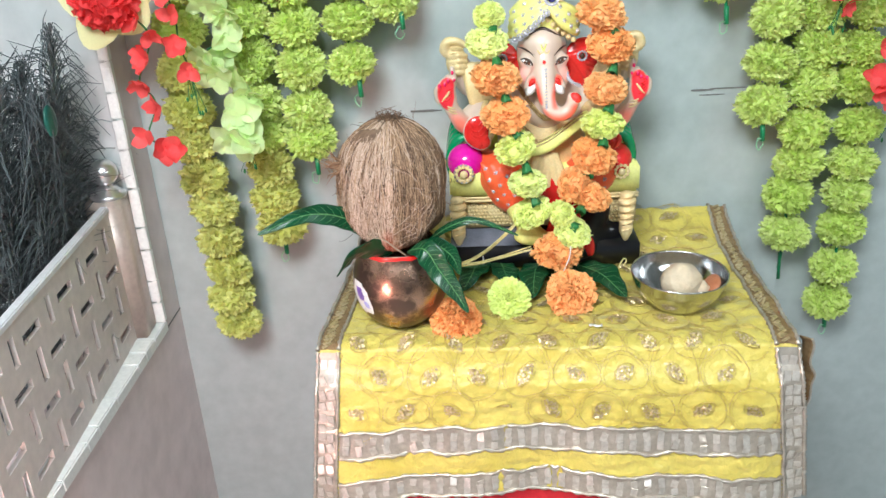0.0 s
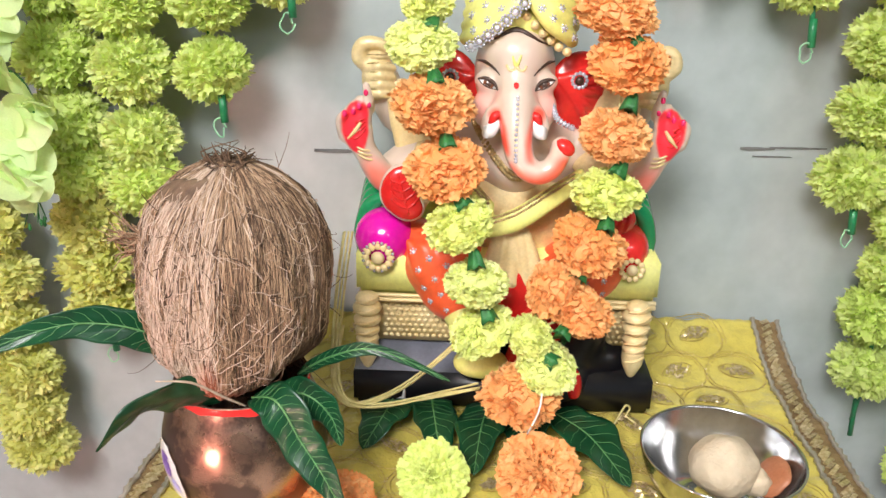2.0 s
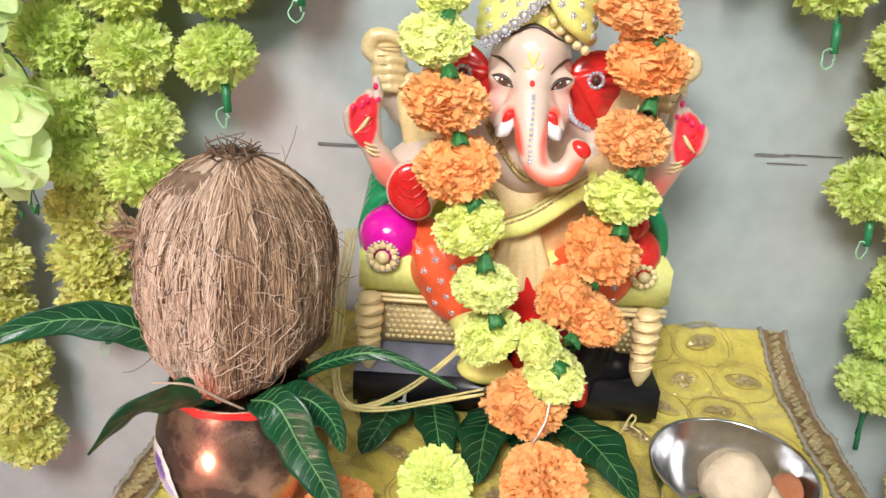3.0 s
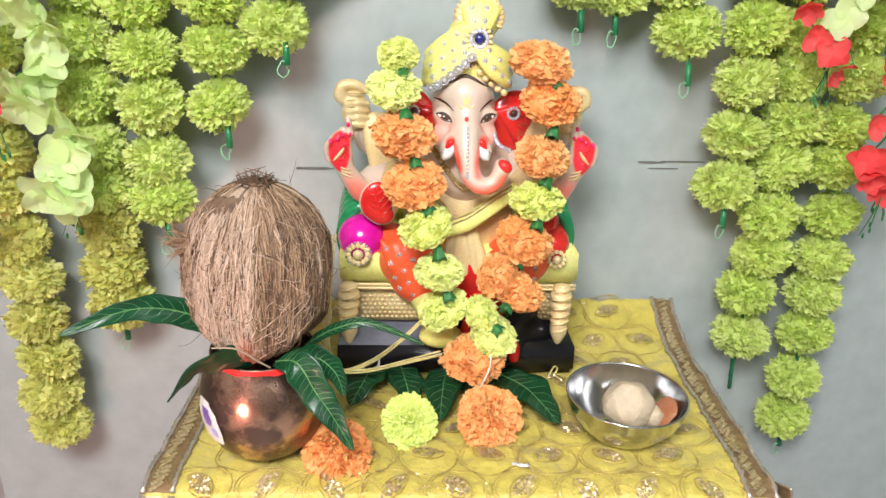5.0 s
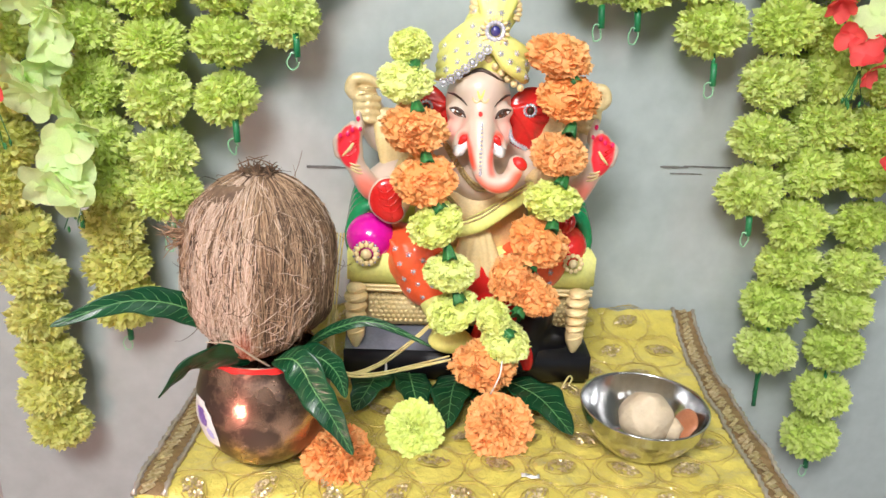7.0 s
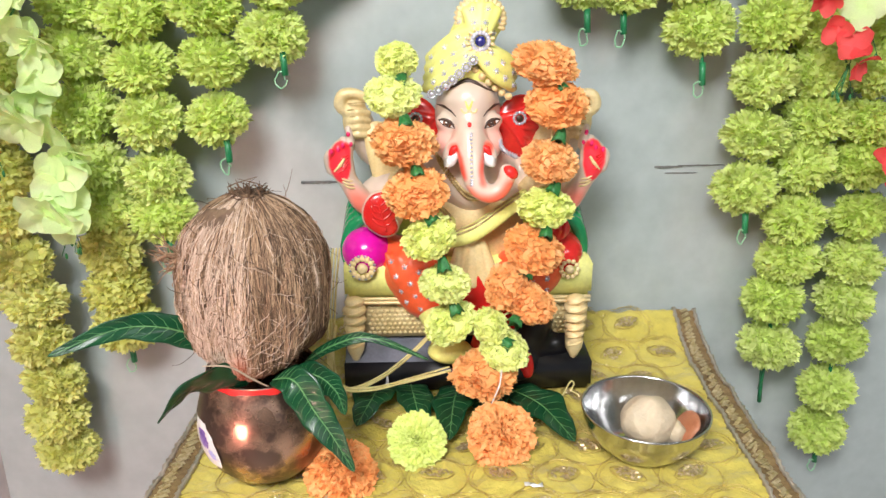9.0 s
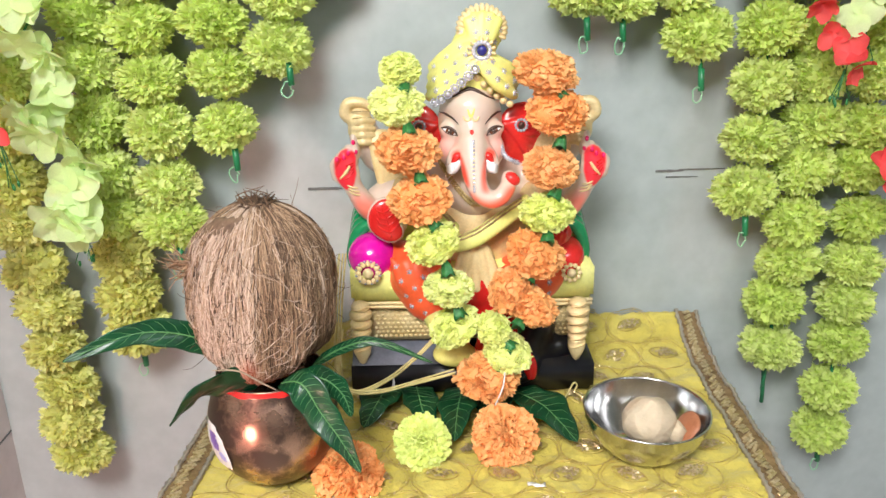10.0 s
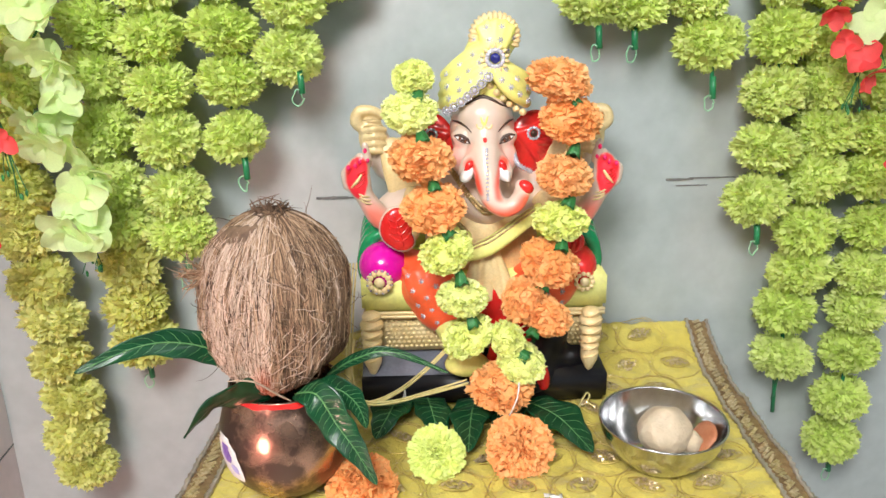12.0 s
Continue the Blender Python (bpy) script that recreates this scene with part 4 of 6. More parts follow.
        for k in range(3):                              # bangles
            tube([(hx - sx * (0.0125 - 0.001 * k), 0.6160, 0.6015 + 0.0026 * k), (hx - sx * (0.0060 - 0.001 * k), 0.6098, 0.6035 + 0.0026 * k), (hx + sx * (0.0020 + 0.001 * k), 0.6160, 0.6070 + 0.0026 * k)], 0.0007, GOLD, 8)
        tube([(hx + sx * 0.0040, 0.6106, 0.6145), (hx - sx * 0.0005, 0.6096, 0.6195), (hx - sx * 0.0035, 0.6102, 0.6240)], [0.0005, 0.0013, 0.0008], ROBE, 7, 4)
        for k in range(4):                              # palm lines
            tube([(hx - 0.0060 + 0.003 * k, 0.6112, 0.6165 + 0.002 * k), (hx + 0.0010, 0.6098, 0.6150 + 0.003 * k), (hx + 0.0060, 0.6114, 0.6200 + 0.002 * k)], [0.0002, 0.0006, 0.0002], RED, 6, 4)
        body.append(Form(line=[(0.0880 + sx * 0.046, 0.648, 0.612), (0.0880 + sx * 0.068, 0.648, 0.622), (0.0880 + sx * 0.076, 0.644, 0.642)], thick=[0.013, 0.0115, 0.0095]))
        # sheer sleeves and raised golden rear hands
        sculpt(s, [Form(line=[(0.0880 + sx * (0.070 - 0.006 * k), 0.638, 0.640), (0.0880 + sx * (0.066 - 0.006 * k), 0.633, 0.622), (0.0880 + sx * (0.062 - 0.006 * k), 0.632, 0.600)], thick=[0.004, 0.0055, 0.0045]) for k in range(4)], ROBE, 0.0025, 0.0012, shift)
        ex = 0.0880 + sx * (0.0780 if sx < 0 else 0.0785)
        drop = 0.0085 if sx < 0 else 0.0100
        rear = [Form((ex, 0.640, 0.6520), (0.0100, 0.0080, 0.0135)), Form((ex + sx * 0.001, 0.640, 0.6640), (0.0075, 0.0050, 0.0080)), Form(line=[(ex + sx * 0.004, 0.640, 0.658), (ex + sx * 0.0105, 0.638, 0.6640), (ex + sx * 0.0080, 0.636, 0.6715), (ex - sx * 0.0010, 0.636, 0.6720), (ex - sx * 0.0080, 0.637, 0.668)], thick=[0.0050, 0.0050, 0.0042, 0.0034, 0.0026])]
        rear += [Form(line=[(ex - sx * 0.0085, 0.635, 0.6430 + 0.0052 * k), (ex - sx * 0.0015, 0.6315, 0.6445 + 0.0052 * k), (ex + sx * 0.0050, 0.634, 0.6435 + 0.0050 * k)], thick=[0.0022, 0.0028, 0.0024]) for k in range(4)]
        for f in rear:
            f.sink(drop)
        sculpt(s, rear, GOLD, 0.0016, 0.0009, shift)
        for k in range(5):                              # carved lines on the rear hands
            z = 0.6470 - drop + 0.0048 * k
            tube([(ex - sx * 0.0080, 0.6345, z), (ex, 0.6300, z + 0.0006), (ex + sx * 0.0060, 0.6335, z - 0.0004)], [0.0003, 0.0006, 0.0003], CHAIN, 6, 4)
    sculpt(s, body, CREAM, 0.004, 0.0011, shift)

    # shawl with a chain along its edge
    shawl = [Form(line=[(0.050, 0.614, 0.6030 - 0.0034 * k), (0.0630, 0.6070 - 0.0010 * k, 0.5930 - 0.0036 * k), (0.0760, 0.6020 - 0.0010 * k, 0.5810 - 0.0034 * k)], thick=[0.0026, 0.0030, 0.0026]) for k in range(3)]
    shawl += [Form(line=[(0.1260, 0.611, 0.5985 - 0.0034 * k), (0.1080, 0.6025 - 0.0010 * k, 0.5885 - 0.0036 * k), (0.0910, 0.5995 - 0.0010 * k, 0.5775 - 0.0034 * k), (0.0740, 0.6000 - 0.0010 * k, 0.5705 - 0.0028 * k)],
                   thick=[0.0026, 0.0030, 0.0032, 0.0024]) for k in range(3)]
    sculpt(s, shawl, YELLOW, 0.0018, 0.0009, shift)
    for line in ([(0.054, 0.6, 0.6005), (0.0630, 0.6, 0.5938), (0.0750, 0.6, 0.5828)], [(0.122, 0.6, 0.5965), (0.1080, 0.6, 0.5890), (0.0910, 0.6, 0.5780), (0.0750, 0.6, 0.5712)]):
        for rise in (0.0024, 0.0):
            dots, _ = smooth_line(line, 0.001, 13)
            for p in dots:
                y = front_of(shawl, 0.0018, p.x, p.z + rise - 0.001)
                ball(p.x, min(y, 0.612), p.z + rise, 0.0009, 0.0009, 0.0009, CHAIN, rings=4, segments=6)

    # head and trunk
    H = 0.0875
    ears = []
    for sx in (-1, 1):
        x = H + sx * 0.0365
        ears += [Form((x, 0.635, 0.640), (0.0185, 0.0062, 0.0225), (0, sx * 8, sx * 14))]
        ears += [Form(line=[(x - sx * 0.012, 0.6275, 0.6480), (x + sx * (0.004 - 0.0005 * k), 0.6285, 0.6520 - 0.0055 * k), (x + sx * (0.016 - 0.004 * abs(k - 1.2)), 0.634, 0.6560 - 0.0085 * k)], thick=[0.0012, 0.0022, 0.0014], blend=0.0016) for k in range(5)]
    sculpt(s, ears, RED, 0.002, 0.0010, shift)
    head = [Form((H, 0.630, 0.651), (0.0225, 0.0270, 0.0310)), Form((H - 0.0005, 0.614, 0.662), (0.0165, 0.0145, 0.0150)), Form((H, 0.613, 0.634), (0.0170, 0.0165, 0.0165)), Form((H, 0.607, 0.648), (0.0100, 0.0095, 0.0150))]
    for sx in (-1, 1):
        head += [Form((H + sx * 0.0150, 0.6105, 0.6340), (0.0080, 0.0075, 0.0110)), Form((H + sx * 0.0145, 0.6095, 0.6480), (0.0082, 0.0062, 0.0055), (0, sx * -20, 0)),
                 Form(line=[(H + sx * 0.0060, 0.6000, 0.6400), (H + sx * 0.0125, 0.5985, 0.6340), (H + sx * 0.0160, 0.5970, 0.6270)], thick=[0.0030, 0.0036, 0.0026], blend=0.0025)]
    head.append(Form(line=[(H - 0.0004, 0.609, 0.6520), (H, 0.6000, 0.6410), (0.0880, 0.5925, 0.6290), (0.0893, 0.5878, 0.6175), (0.0932, 0.5850, 0.6095), (0.0995, 0.5840, 0.6058), (0.1062, 0.5842, 0.6078), (0.1102, 0.5845, 0.6135), (0.1118, 0.5840, 0.6200)],
                     thick=[0.0075, 0.0098, 0.0088, 0.0077, 0.0069, 0.0064, 0.0059, 0.0056, 0.0056], steps=5))
    sculpt(s, head, CREAM, 0.0045, 0.0008, shift)

    def face(x, z, rise=0.0004):
        return front_of(head, 0.0045, x, z) - rise

    def decal(slot, cx, cz, turn, half, top, bottom, rise, n=16):
        """A patch of paint that follows the face; top and bottom: heights over the middle line, by t from -1 to 1."""
        c, q = math.cos(turn), math.sin(turn)
        rows = []
        for j in range(5):
            row = []
            for i in range(n + 1):
                t = i / n * 2 - 1
                u, v = t * half, bottom(t) + (top(t) - bottom(t)) * j / 4
                x, z = cx + u * c - v * q, cz + u * q + v * c
                row.append((x - CX, face(x, z, rise) - CY, z - TABLE))
            rows.append(row)
        s.grid(rows, slot)

    def stroke(points, radii, slot, rise=0.0002):
        line, thick = smooth_line([(x, 0, z) for x, z in points], radii, 5)
        tube([(p.x, face(p.x, p.z, rise), p.z) for p in line], thick, slot, 6, 1)

    for sx in (-1, 1):
        ex, ez, turn = H + sx * 0.0152, 0.6484, sx * 0.42
        upper = lambda t: 0.0023 * (1 - t * t) ** 0.75
        lower = lambda t: -0.0015 * (1 - t * t) ** 0.85
        decal(WHITE, ex, ez, turn, 0.0055, upper, lower, 0.0003)
        ix, iz = ex - sx * 0.0004, ez + 0.0003
        disc = lambda r: (lambda t: min(r * math.sqrt(max(0, 1 - t * t)), 0.0021), lambda t: -min(r * math.sqrt(max(0, 1 - t * t)), 0.0014))
        decal(IRIS, ix, iz, turn, 0.0030, *disc(0.0030), 0.0006)
        decal(BROWN, ix, iz, turn, 0.0016, *disc(0.0016), 0.0008)
        decal(WHITE, ix - 0.0007, iz + 0.0008, 0, 0.0005, *disc(0.0005), 0.0010)
        c, q = math.cos(turn), math.sin(turn)
        rim = lambda t, f: (ex + t * 0.0058 * c - f(t) * q, ez + t * 0.0058 * q + f(t) * c)
        stroke([rim(t, upper) for t in (-1, -0.6, -0.2, 0.2, 0.6, 1)], [0.0005, 0.0010, 0.0013, 0.0013, 0.0010, 0.0005], BROWN, 0.0005)
        stroke([rim(t, lower) for t in (-1, -0.5, 0, 0.5, 1)], [0.0002, 0.0003, 0.0004, 0.0003, 0.0002], BROWN, 0.0004)
        stroke([(H + sx * 0.0090, 0.6535), (H + sx * 0.0125, 0.6570), (H + sx * 0.0170, 0.6590), (H + sx * 0.0215, 0.6580)], [0.0003, 0.0008, 0.0010, 0.0003], BROWN)
        tube([(H + sx * 0.0095, 0.5965, 0.6310), (H + sx * 0.0130, 0.5935, 0.6255), (H + sx * 0.0155, 0.5915, 0.6255)], [0.0034, 0.0039, 0.0034], WHITE)
        tube([(H + sx * 0.0060, 0.5945, 0.6355), (H + sx * 0.0108, 0.5935, 0.6335), (H + sx * 0.0130, 0.5940, 0.6290)], [0.0008, 0.0026, 0.0016], RED, 9)
    ball(0.1132, 0.5825, 0.6205, 0.0058, 0.0050, 0.0042, RED, (0, 35, 0))
    dots, _ = smooth_line([(0.0878, 0, 0.6445), (0.0876, 0, 0.6290), (0.0879, 0, 0.6130)], 0.001, 7)
    stroke([(0.0878, 0.6450), (0.0876, 0.6290), (0.0879, 0.6125)], 0.0009, ROBE, 0.0)
    for p in dots:
        gem(p.x, face(p.x, p.z, 0.0007), p.z, 0.00105)
    decal(RED, H - 0.0005, 0.6497, 0, 0.0014, lambda t: 0.0015 * math.sqrt(max(0, 1 - t * t)), lambda t: -0.0015 * math.sqrt(max(0, 1 - t * t)), 0.0005)
    stroke([(H - 0.0058, 0.6590), (H - 0.0045, 0.6568), (H - 0.0020, 0.6568), (H - 0.0006, 0.6590), (H + 0.0010, 0.6568), (H + 0.0033, 0.6568), (H + 0.0046, 0.6590)], 0.0008, GOLD)
    stroke([(H - 0.0030, 0.6640), (H - 0.0008, 0.6590), (H + 0.0016, 0.6645)], [0.0005, 0.0011, 0.0005], YELLOW)
    stroke([(0.0640, 0.6650), (0.0740, 0.6705), (H - 0.001, 0.6760), (0.1000, 0.6700), (0.1105, 0.6640)], [0.0005, 0.0007, 0.0018, 0.0007, 0.0005], BROWN, 0.0002)

    # turban: swathes, raised crest, jewelled rim
    turban = [Form((0.0885, 0.635, 0.679), (0.0300, 0.0250, 0.0190)), Form((0.0893, 0.623, 0.7010), (0.0152, 0.0140, 0.0145), blend=0.005), Form((0.0953, 0.6235, 0.7135), (0.0156, 0.0115, 0.0142), blend=0.005)]
    for k in range(4):
        turban.append(Form(line=[(0.0595 + 0.0008 * k, 0.625, 0.6690 + 0.0066 * k), (0.0662 + 0.001 * k, 0.6115 + 0.002 * k, 0.6738 + 0.0074 * k), (0.0785 + 0.001 * k, 0.6062 + 0.002 * k, 0.6828 + 0.0076 * k), (0.0905, 0.6060 + 0.001 * k, 0.6935 + 0.0048 * k)], thick=[0.0036, 0.0044, 0.0044, 0.0034]))
    for k in range(3):
        turban.append(Form(line=[(0.1175, 0.625, 0.6690 + 0.0076 * k), (0.1135, 0.6125 + 0.002 * k, 0.6735 + 0.0074 * k), (0.1040, 0.6065 + 0.002 * k, 0.6800 + 0.0070 * k), (0.0945, 0.6060, 0.6910 + 0.0040 * k)], thick=[0.0036, 0.0044, 0.0044, 0.0034]))
    for k in range(5):
        a = 0.46 * (k - 2)
        turban.append(Form(line=[(0.0935 + 0.0006 * (k - 2), 0.6085, 0.7020), (0.0945 + 0.0070 * math.sin(a), 0.6105, 0.7060 + 0.0060 * math.cos(a)), (0.0953 + 0.0125 * math.sin(a), 0.6145, 0.7135 + 0.0100 * math.cos(a))], thick=[0.0026, 0.0036, 0.0034]))
    sculpt(s, turban, YELLOW, 0.0018, 0.0009, shift)

    def wrap(x, z, rise=0.0003):
        return front_of(turban, 0.0018, x, z) - rise

    crest = []
    for k in range(19):                                 # fluted gold rim of the crest
        a = 1.95 * (k - 9) / 9
        x, z = math.sin(a), math.cos(a)
        crest.append(Form(line=[(0.0953 + 0.0122 * x, 0.6160, 0.7135 + 0.0112 * z), (0.0953 + 0.0156 * x, 0.6185, 0.7138 + 0.0146 * z), (0.0953 + 0.0165 * x, 0.6270, 0.7138 + 0.0156 * z)], thick=[0.0009, 0.0015, 0.0014]))
    sculpt(s, crest, ROBE, 0.0008, 0.0007, shift)
    bx, bz = 0.0941, 0.7019
    by = wrap(bx, bz)
    gem(bx, by - 0.0016, bz, 0.0036, BLUE, 0.0054, 16)
    for k in range(14):
        a = 2 * math.pi * (k + 0.5) / 14
        ball(bx + 0.0080 * math.cos(a), by - 0.0008, bz + 0.0080 * math.sin(a), 0.0019, 0.0010, 0.0011, ROBE, (0, -math.degrees(a), 0), 5, 7)
    for k in range(7):
        f = k / 6
        x, z = 0.0625 + 0.0270 * f, 0.6655 + 0.0235 * f ** 1.1
        gem(x, min(wrap(x, z + 0.003), 0.614) - 0.0016, z + 0.0012, 0.0017, GEM, 0.0027, 10, GEM)
    for k in range(6):
        f = k / 5
        x, z = 0.1140 - 0.0225 * f, 0.6635 + 0.0185 * f ** 1.25
        ball(x, min(wrap(x, z + 0.003), 0.614) - 0.0010, z + 0.0012, 0.0025, 0.0022, 0.0025, GOLD, rings=8, segments=10)
        ball(x, min(wrap(x, z + 0.003), 0.614) - 0.0030, z + 0.0012, 0.0010, 0.0008, 0.0010, ROBE, rings=5, segments=7)
    for row, (x0, z0, x1, z1, n) in enumerate(((0.0640, 0.6755, 0.0850, 0.6925, 4), (0.0630, 0.6825, 0.0840, 0.6990, 4), (0.0630, 0.6900, 0.0800, 0.7040, 3), (0.1165, 0.6730, 0.0985, 0.6880, 4), (0.1165, 0.6810, 0.1010, 0.6945, 3),
                                               (0.0815, 0.7130, 0.0860, 0.7030, 2), (0.0890, 0.7210, 0.0905, 0.7130, 2), (0.0990, 0.7210, 0.0975, 0.7130, 2), (0.1065, 0.7140, 0.1030, 0.7060, 2))):
        for k in range(n):
            f = k / (n - 1)
            x, z = x0 + (x1 - x0) * f, z0 + (z1 - z0) * f
            y = wrap(x, z)
            if y < 0.64:
                gem(x, y - 0.0003, z, 0.0012, GEM, 0.0018, 7)

    # ear jewels, chains and the lower hands
    for x, z in ((0.1235, 0.6474), (0.0515, 0.6474)):
        gem(x, 0.6255, z, 0.0026, BROWN, 0.0040, 12)
    dots, _ = smooth_line([(0.1076, 0.606, 0.6369), (0.1109, 0.604, 0.6301), (0.1195, 0.608, 0.6246)], 0.001, 5)
    for p in dots:
        gem(*p, 0.0012, GEM, 0.0015, 6)
    for drop in (0.0, 0.0032):
        dots, _ = smooth_line([(0.0640, 0.610, 0.628 - drop), (0.0680, 0.604, 0.6200 - drop), (0.0777, 0.600, 0.6080 - drop), (0.0880, 0.599, 0.5980 - drop), (0.0990, 0.600, 0.5985 - drop)], 0.001, 8)
        for p in dots:
            ball(p.x, front_of(body, 0.004, p.x, p.z) - 0.0004, p.z, 0.0013, 0.0011, 0.0015, CHAIN, rings=5, segments=7)
    hand = [Form((0.0262, 0.6010, 0.5885), (0.0112, 0.0040, 0.0140), (0, 12, 8)), Form((0.0300, 0.6015, 0.5780), (0.0085, 0.0040, 0.0070))]
    sculpt(s, hand, RED, 0.003, 0.0008, shift)
    sculpt(s, [Form((0.0260, 0.6030, 0.5885), (0.0122, 0.0040, 0.0152), (0, 12, 8)), Form((0.0300, 0.6035, 0.5775), (0.0096, 0.0040, 0.0082))], CREAM, 0.003, 0.0010, shift)
    veins = [[(0.0306, 0.5755), (0.0285, 0.5850), (0.0245, 0.5990)]]
    for k in range(4):
        x, z = 0.0300 - 0.0013 * k, 0.5790 + 0.0048 * k
        veins += [[(x, z), (x - 0.0050, z + 0.0018), (x - 0.0088 + 0.0012 * k, z + 0.0055)], [(x, z), (x + 0.0040, z + 0.0028), (x + 0.0064 - 0.0004 * k, z + 0.0062)]]
    for line in veins:
        pts, _ = smooth_line([(x, 0, z) for x, z in line], 1, 4)
        tube([(p.x, min(front_of(hand, 0.003, p.x, p.z), 0.604), p.z) for p in pts], [0.0008] * len(pts), RED, 6, 1)
    sculpt(s, [Form((0.1470, 0.6015, 0.5750), (0.0110, 0.0060, 0.0090))] + [Form(line=[(0.1400 + 0.004 * k, 0.5975, 0.5700), (0.1410 + 0.004 * k, 0.5950, 0.5765), (0.1420 + 0.004 * k, 0.5975, 0.5820)], thick=[0.001, 0.0018, 0.001]) for k in range(4)], RED, 0.0015, 0.0010, shift)
    tube([(0.042, 0.630, 0.602), (0.037, 0.618, 0.592), (0.033, 0.607, 0.580)], [0.012, 0.010, 0.008], ROBE)
    tube([(0.134, 0.630, 0.602), (0.142, 0.618, 0.590), (0.147, 0.607, 0.578)], [0.012, 0.010, 0.008], ROBE)

    data = s.mesh("statue", STATUE_SLOTS)
    layer = data.attributes.new("paint", "FLOAT_COLOR", "POINT")
    layer.data.foreach_set("color", tint_at(np.array(s.verts) + np.array(shift)).ravel())
    ob = new("statue", data)
    ob.matrix_world = pose(CX, CY, TABLE, 0, 0, -0.8)
    tagged(ob, "painted clay elephant-headed deity statue with yellow turban, black base", "statue")


build_statue()


# ---- marigolds ----
MARIGOLD = [bloom(40 + i, 0.0195, 12, 30, 0.15, 0.13, jag=6).mesh("marigold", [M_ORANGE_DEEP, M_ORANGE_DEEP]) for i in range(3)]
MARIGOLD_G = [bloom(50 + i, 0.0190, 11, 42, 0.095, 0.06, open_to=80).mesh("marigold", [M_GREEN_DEEP, M_GREEN_DEEP]) for i in range(3)]


STRUNG = [petal_ball(60 + i, 0.0195, 1.0, 270, inner=0.72, width=0.28, ruffle=0.105, jag=11, spread=0.5, core=0.88, fold=0.30, reach=(0.90, 1.05), clump=0.14, notch_by=0.034, wavy=True)
          .mesh("marigold", [M_ORANGE, M_ORANGE]) for i in range(4)]
STRUNG_G = [petal_ball(70 + i, 0.0195, 1.0, 380, inner=0.74, width=0.19, ruffle=0.075, jag=9, spread=0.45, core=0.89, fold=0.28, reach=(0.92, 1.04), clump=0.12, notch_by=0.028, wavy=True)
            .mesh("marigold", [M_GREENGOLD, M_GREENGOLD]) for i in range(4)]


def marigold_turn(toward, spin):
    return toward.to_track_quat("Z", "Y").to_matrix().to_4x4() @ pose(0, 0, 0, 0, 0, spin)


def build_flower_garland():
    g = thing("flower_garland", (0.0881, 0.5808, 0.5749), "fresh orange and yellow-green marigold garland round the statue's neck", "garland")
    o = Vector(g.location)
    left = [(0.0394, 0.5973, 0.6909, 1, 0.0150, 0.0131, 10), (0.0368, 0.5881, 0.6706, 1, 0.0192, 0.0140, 0), (0.0435, 0.5790, 0.6416, 0, 0.0222, 0.0165, -8), (0.0509, 0.5699, 0.6112, 0, 0.0215, 0.0157, 6),
            (0.0584, 0.5618, 0.5837, 1, 0.0192, 0.0142, 22), (0.0686, 0.5604, 0.5517, 1, 0.0180, 0.0134, 0), (0.0719, 0.5598, 0.5237, 1, 0.0194, 0.0120, 26)]
    right = [(0.1358, 0.6002, 0.6880, 0, 0.0225, 0.0150, -10), (0.1431, 0.5943, 0.6626, 0, 0.0215, 0.0167, -6), (0.1386, 0.5877, 0.6261, 0, 0.0202, 0.0145, -4), (0.1361, 0.5815, 0.5962, 1, 0.0197, 0.0145, -6),
             (0.1284, 0.5751, 0.5696, 0, 0.0221, 0.0148, -24), (0.1102, 0.5685, 0.5455, 0, 0.0175, 0.0158, 60), (0.1255, 0.5632, 0.5352, 0, 0.0180, 0.0140, -20), (0.0987, 0.5566, 0.5220, 1, 0.0145, 0.0125, -50),
             (0.1082, 0.5564, 0.5045, 1, 0.0182, 0.0130, -14), (0.0945, 0.5556, 0.4867, 0, 0.0228, 0.0180, -8)]
    rng = random.Random(8)
    for chain in (left, right):
        for i, (x, y, z, kind, size, tall, tip) in enumerate(chain):
            data = rng.choice(STRUNG_G if kind else STRUNG)
            ob = part("marigold", data, None, g, "yellow-green marigold" if kind else "orange marigold")
            k = size / 0.0200
            ob.matrix_local = (Matrix.Translation(Vector((x, y, z)) - o) @ pose(0, 0, 0, rng.uniform(5, 25), -tip, 0) @ Matrix.Diagonal((k, k * 0.92, tall / 0.0218, 1))
                               @ pose(0, 0, 0, 0, 0, rng.uniform(0, 360)))
            if i:
                a, b = Vector(chain[i - 1][:3]), Vector((x, y, z))
                m = (a + b) / 2 - o + Vector((0.004, -0.006, 0))
                s = Shape()
                rows = []
                for r, h in ((0.0010, -0.0085), (0.0026, -0.0060), (0.0040, -0.0010), (0.0047, 0.0030), (0.0056, 0.0066)):
                    rows.append([(r * (1 + 0.16 * math.cos(5 * w)) * math.cos(w), r * (1 + 0.16 * math.cos(5 * w)) * math.sin(w), h + (0.0016 * math.cos(5 * w) if h > 0.005 else 0))
                                 for w in (2 * math.pi * q / 20 for q in range(20))])
                s.grid(rows, 0, closed=True, caps=True)
                bud = part("calyx", s, M_BUD, g, "green calyx")
                bud.matrix_local = Matrix.Translation(m) @ marigold_turn((b - a) + Vector((rng.uniform(-0.02, 0.02), -0.012, 0)), rng.uniform(0, 72)) @ Matrix.Diagonal((0.85, 0.85, 0.72, 1))
    s = Shape()
    for chain in (left, right):
        s.tube([Vector(c[:3]) - o + Vector((0, 0.004, 0)) for c in chain], 0.0007, 0, 5, 3)
    part("thread", s, M_THREAD, g)
    s = Shape()
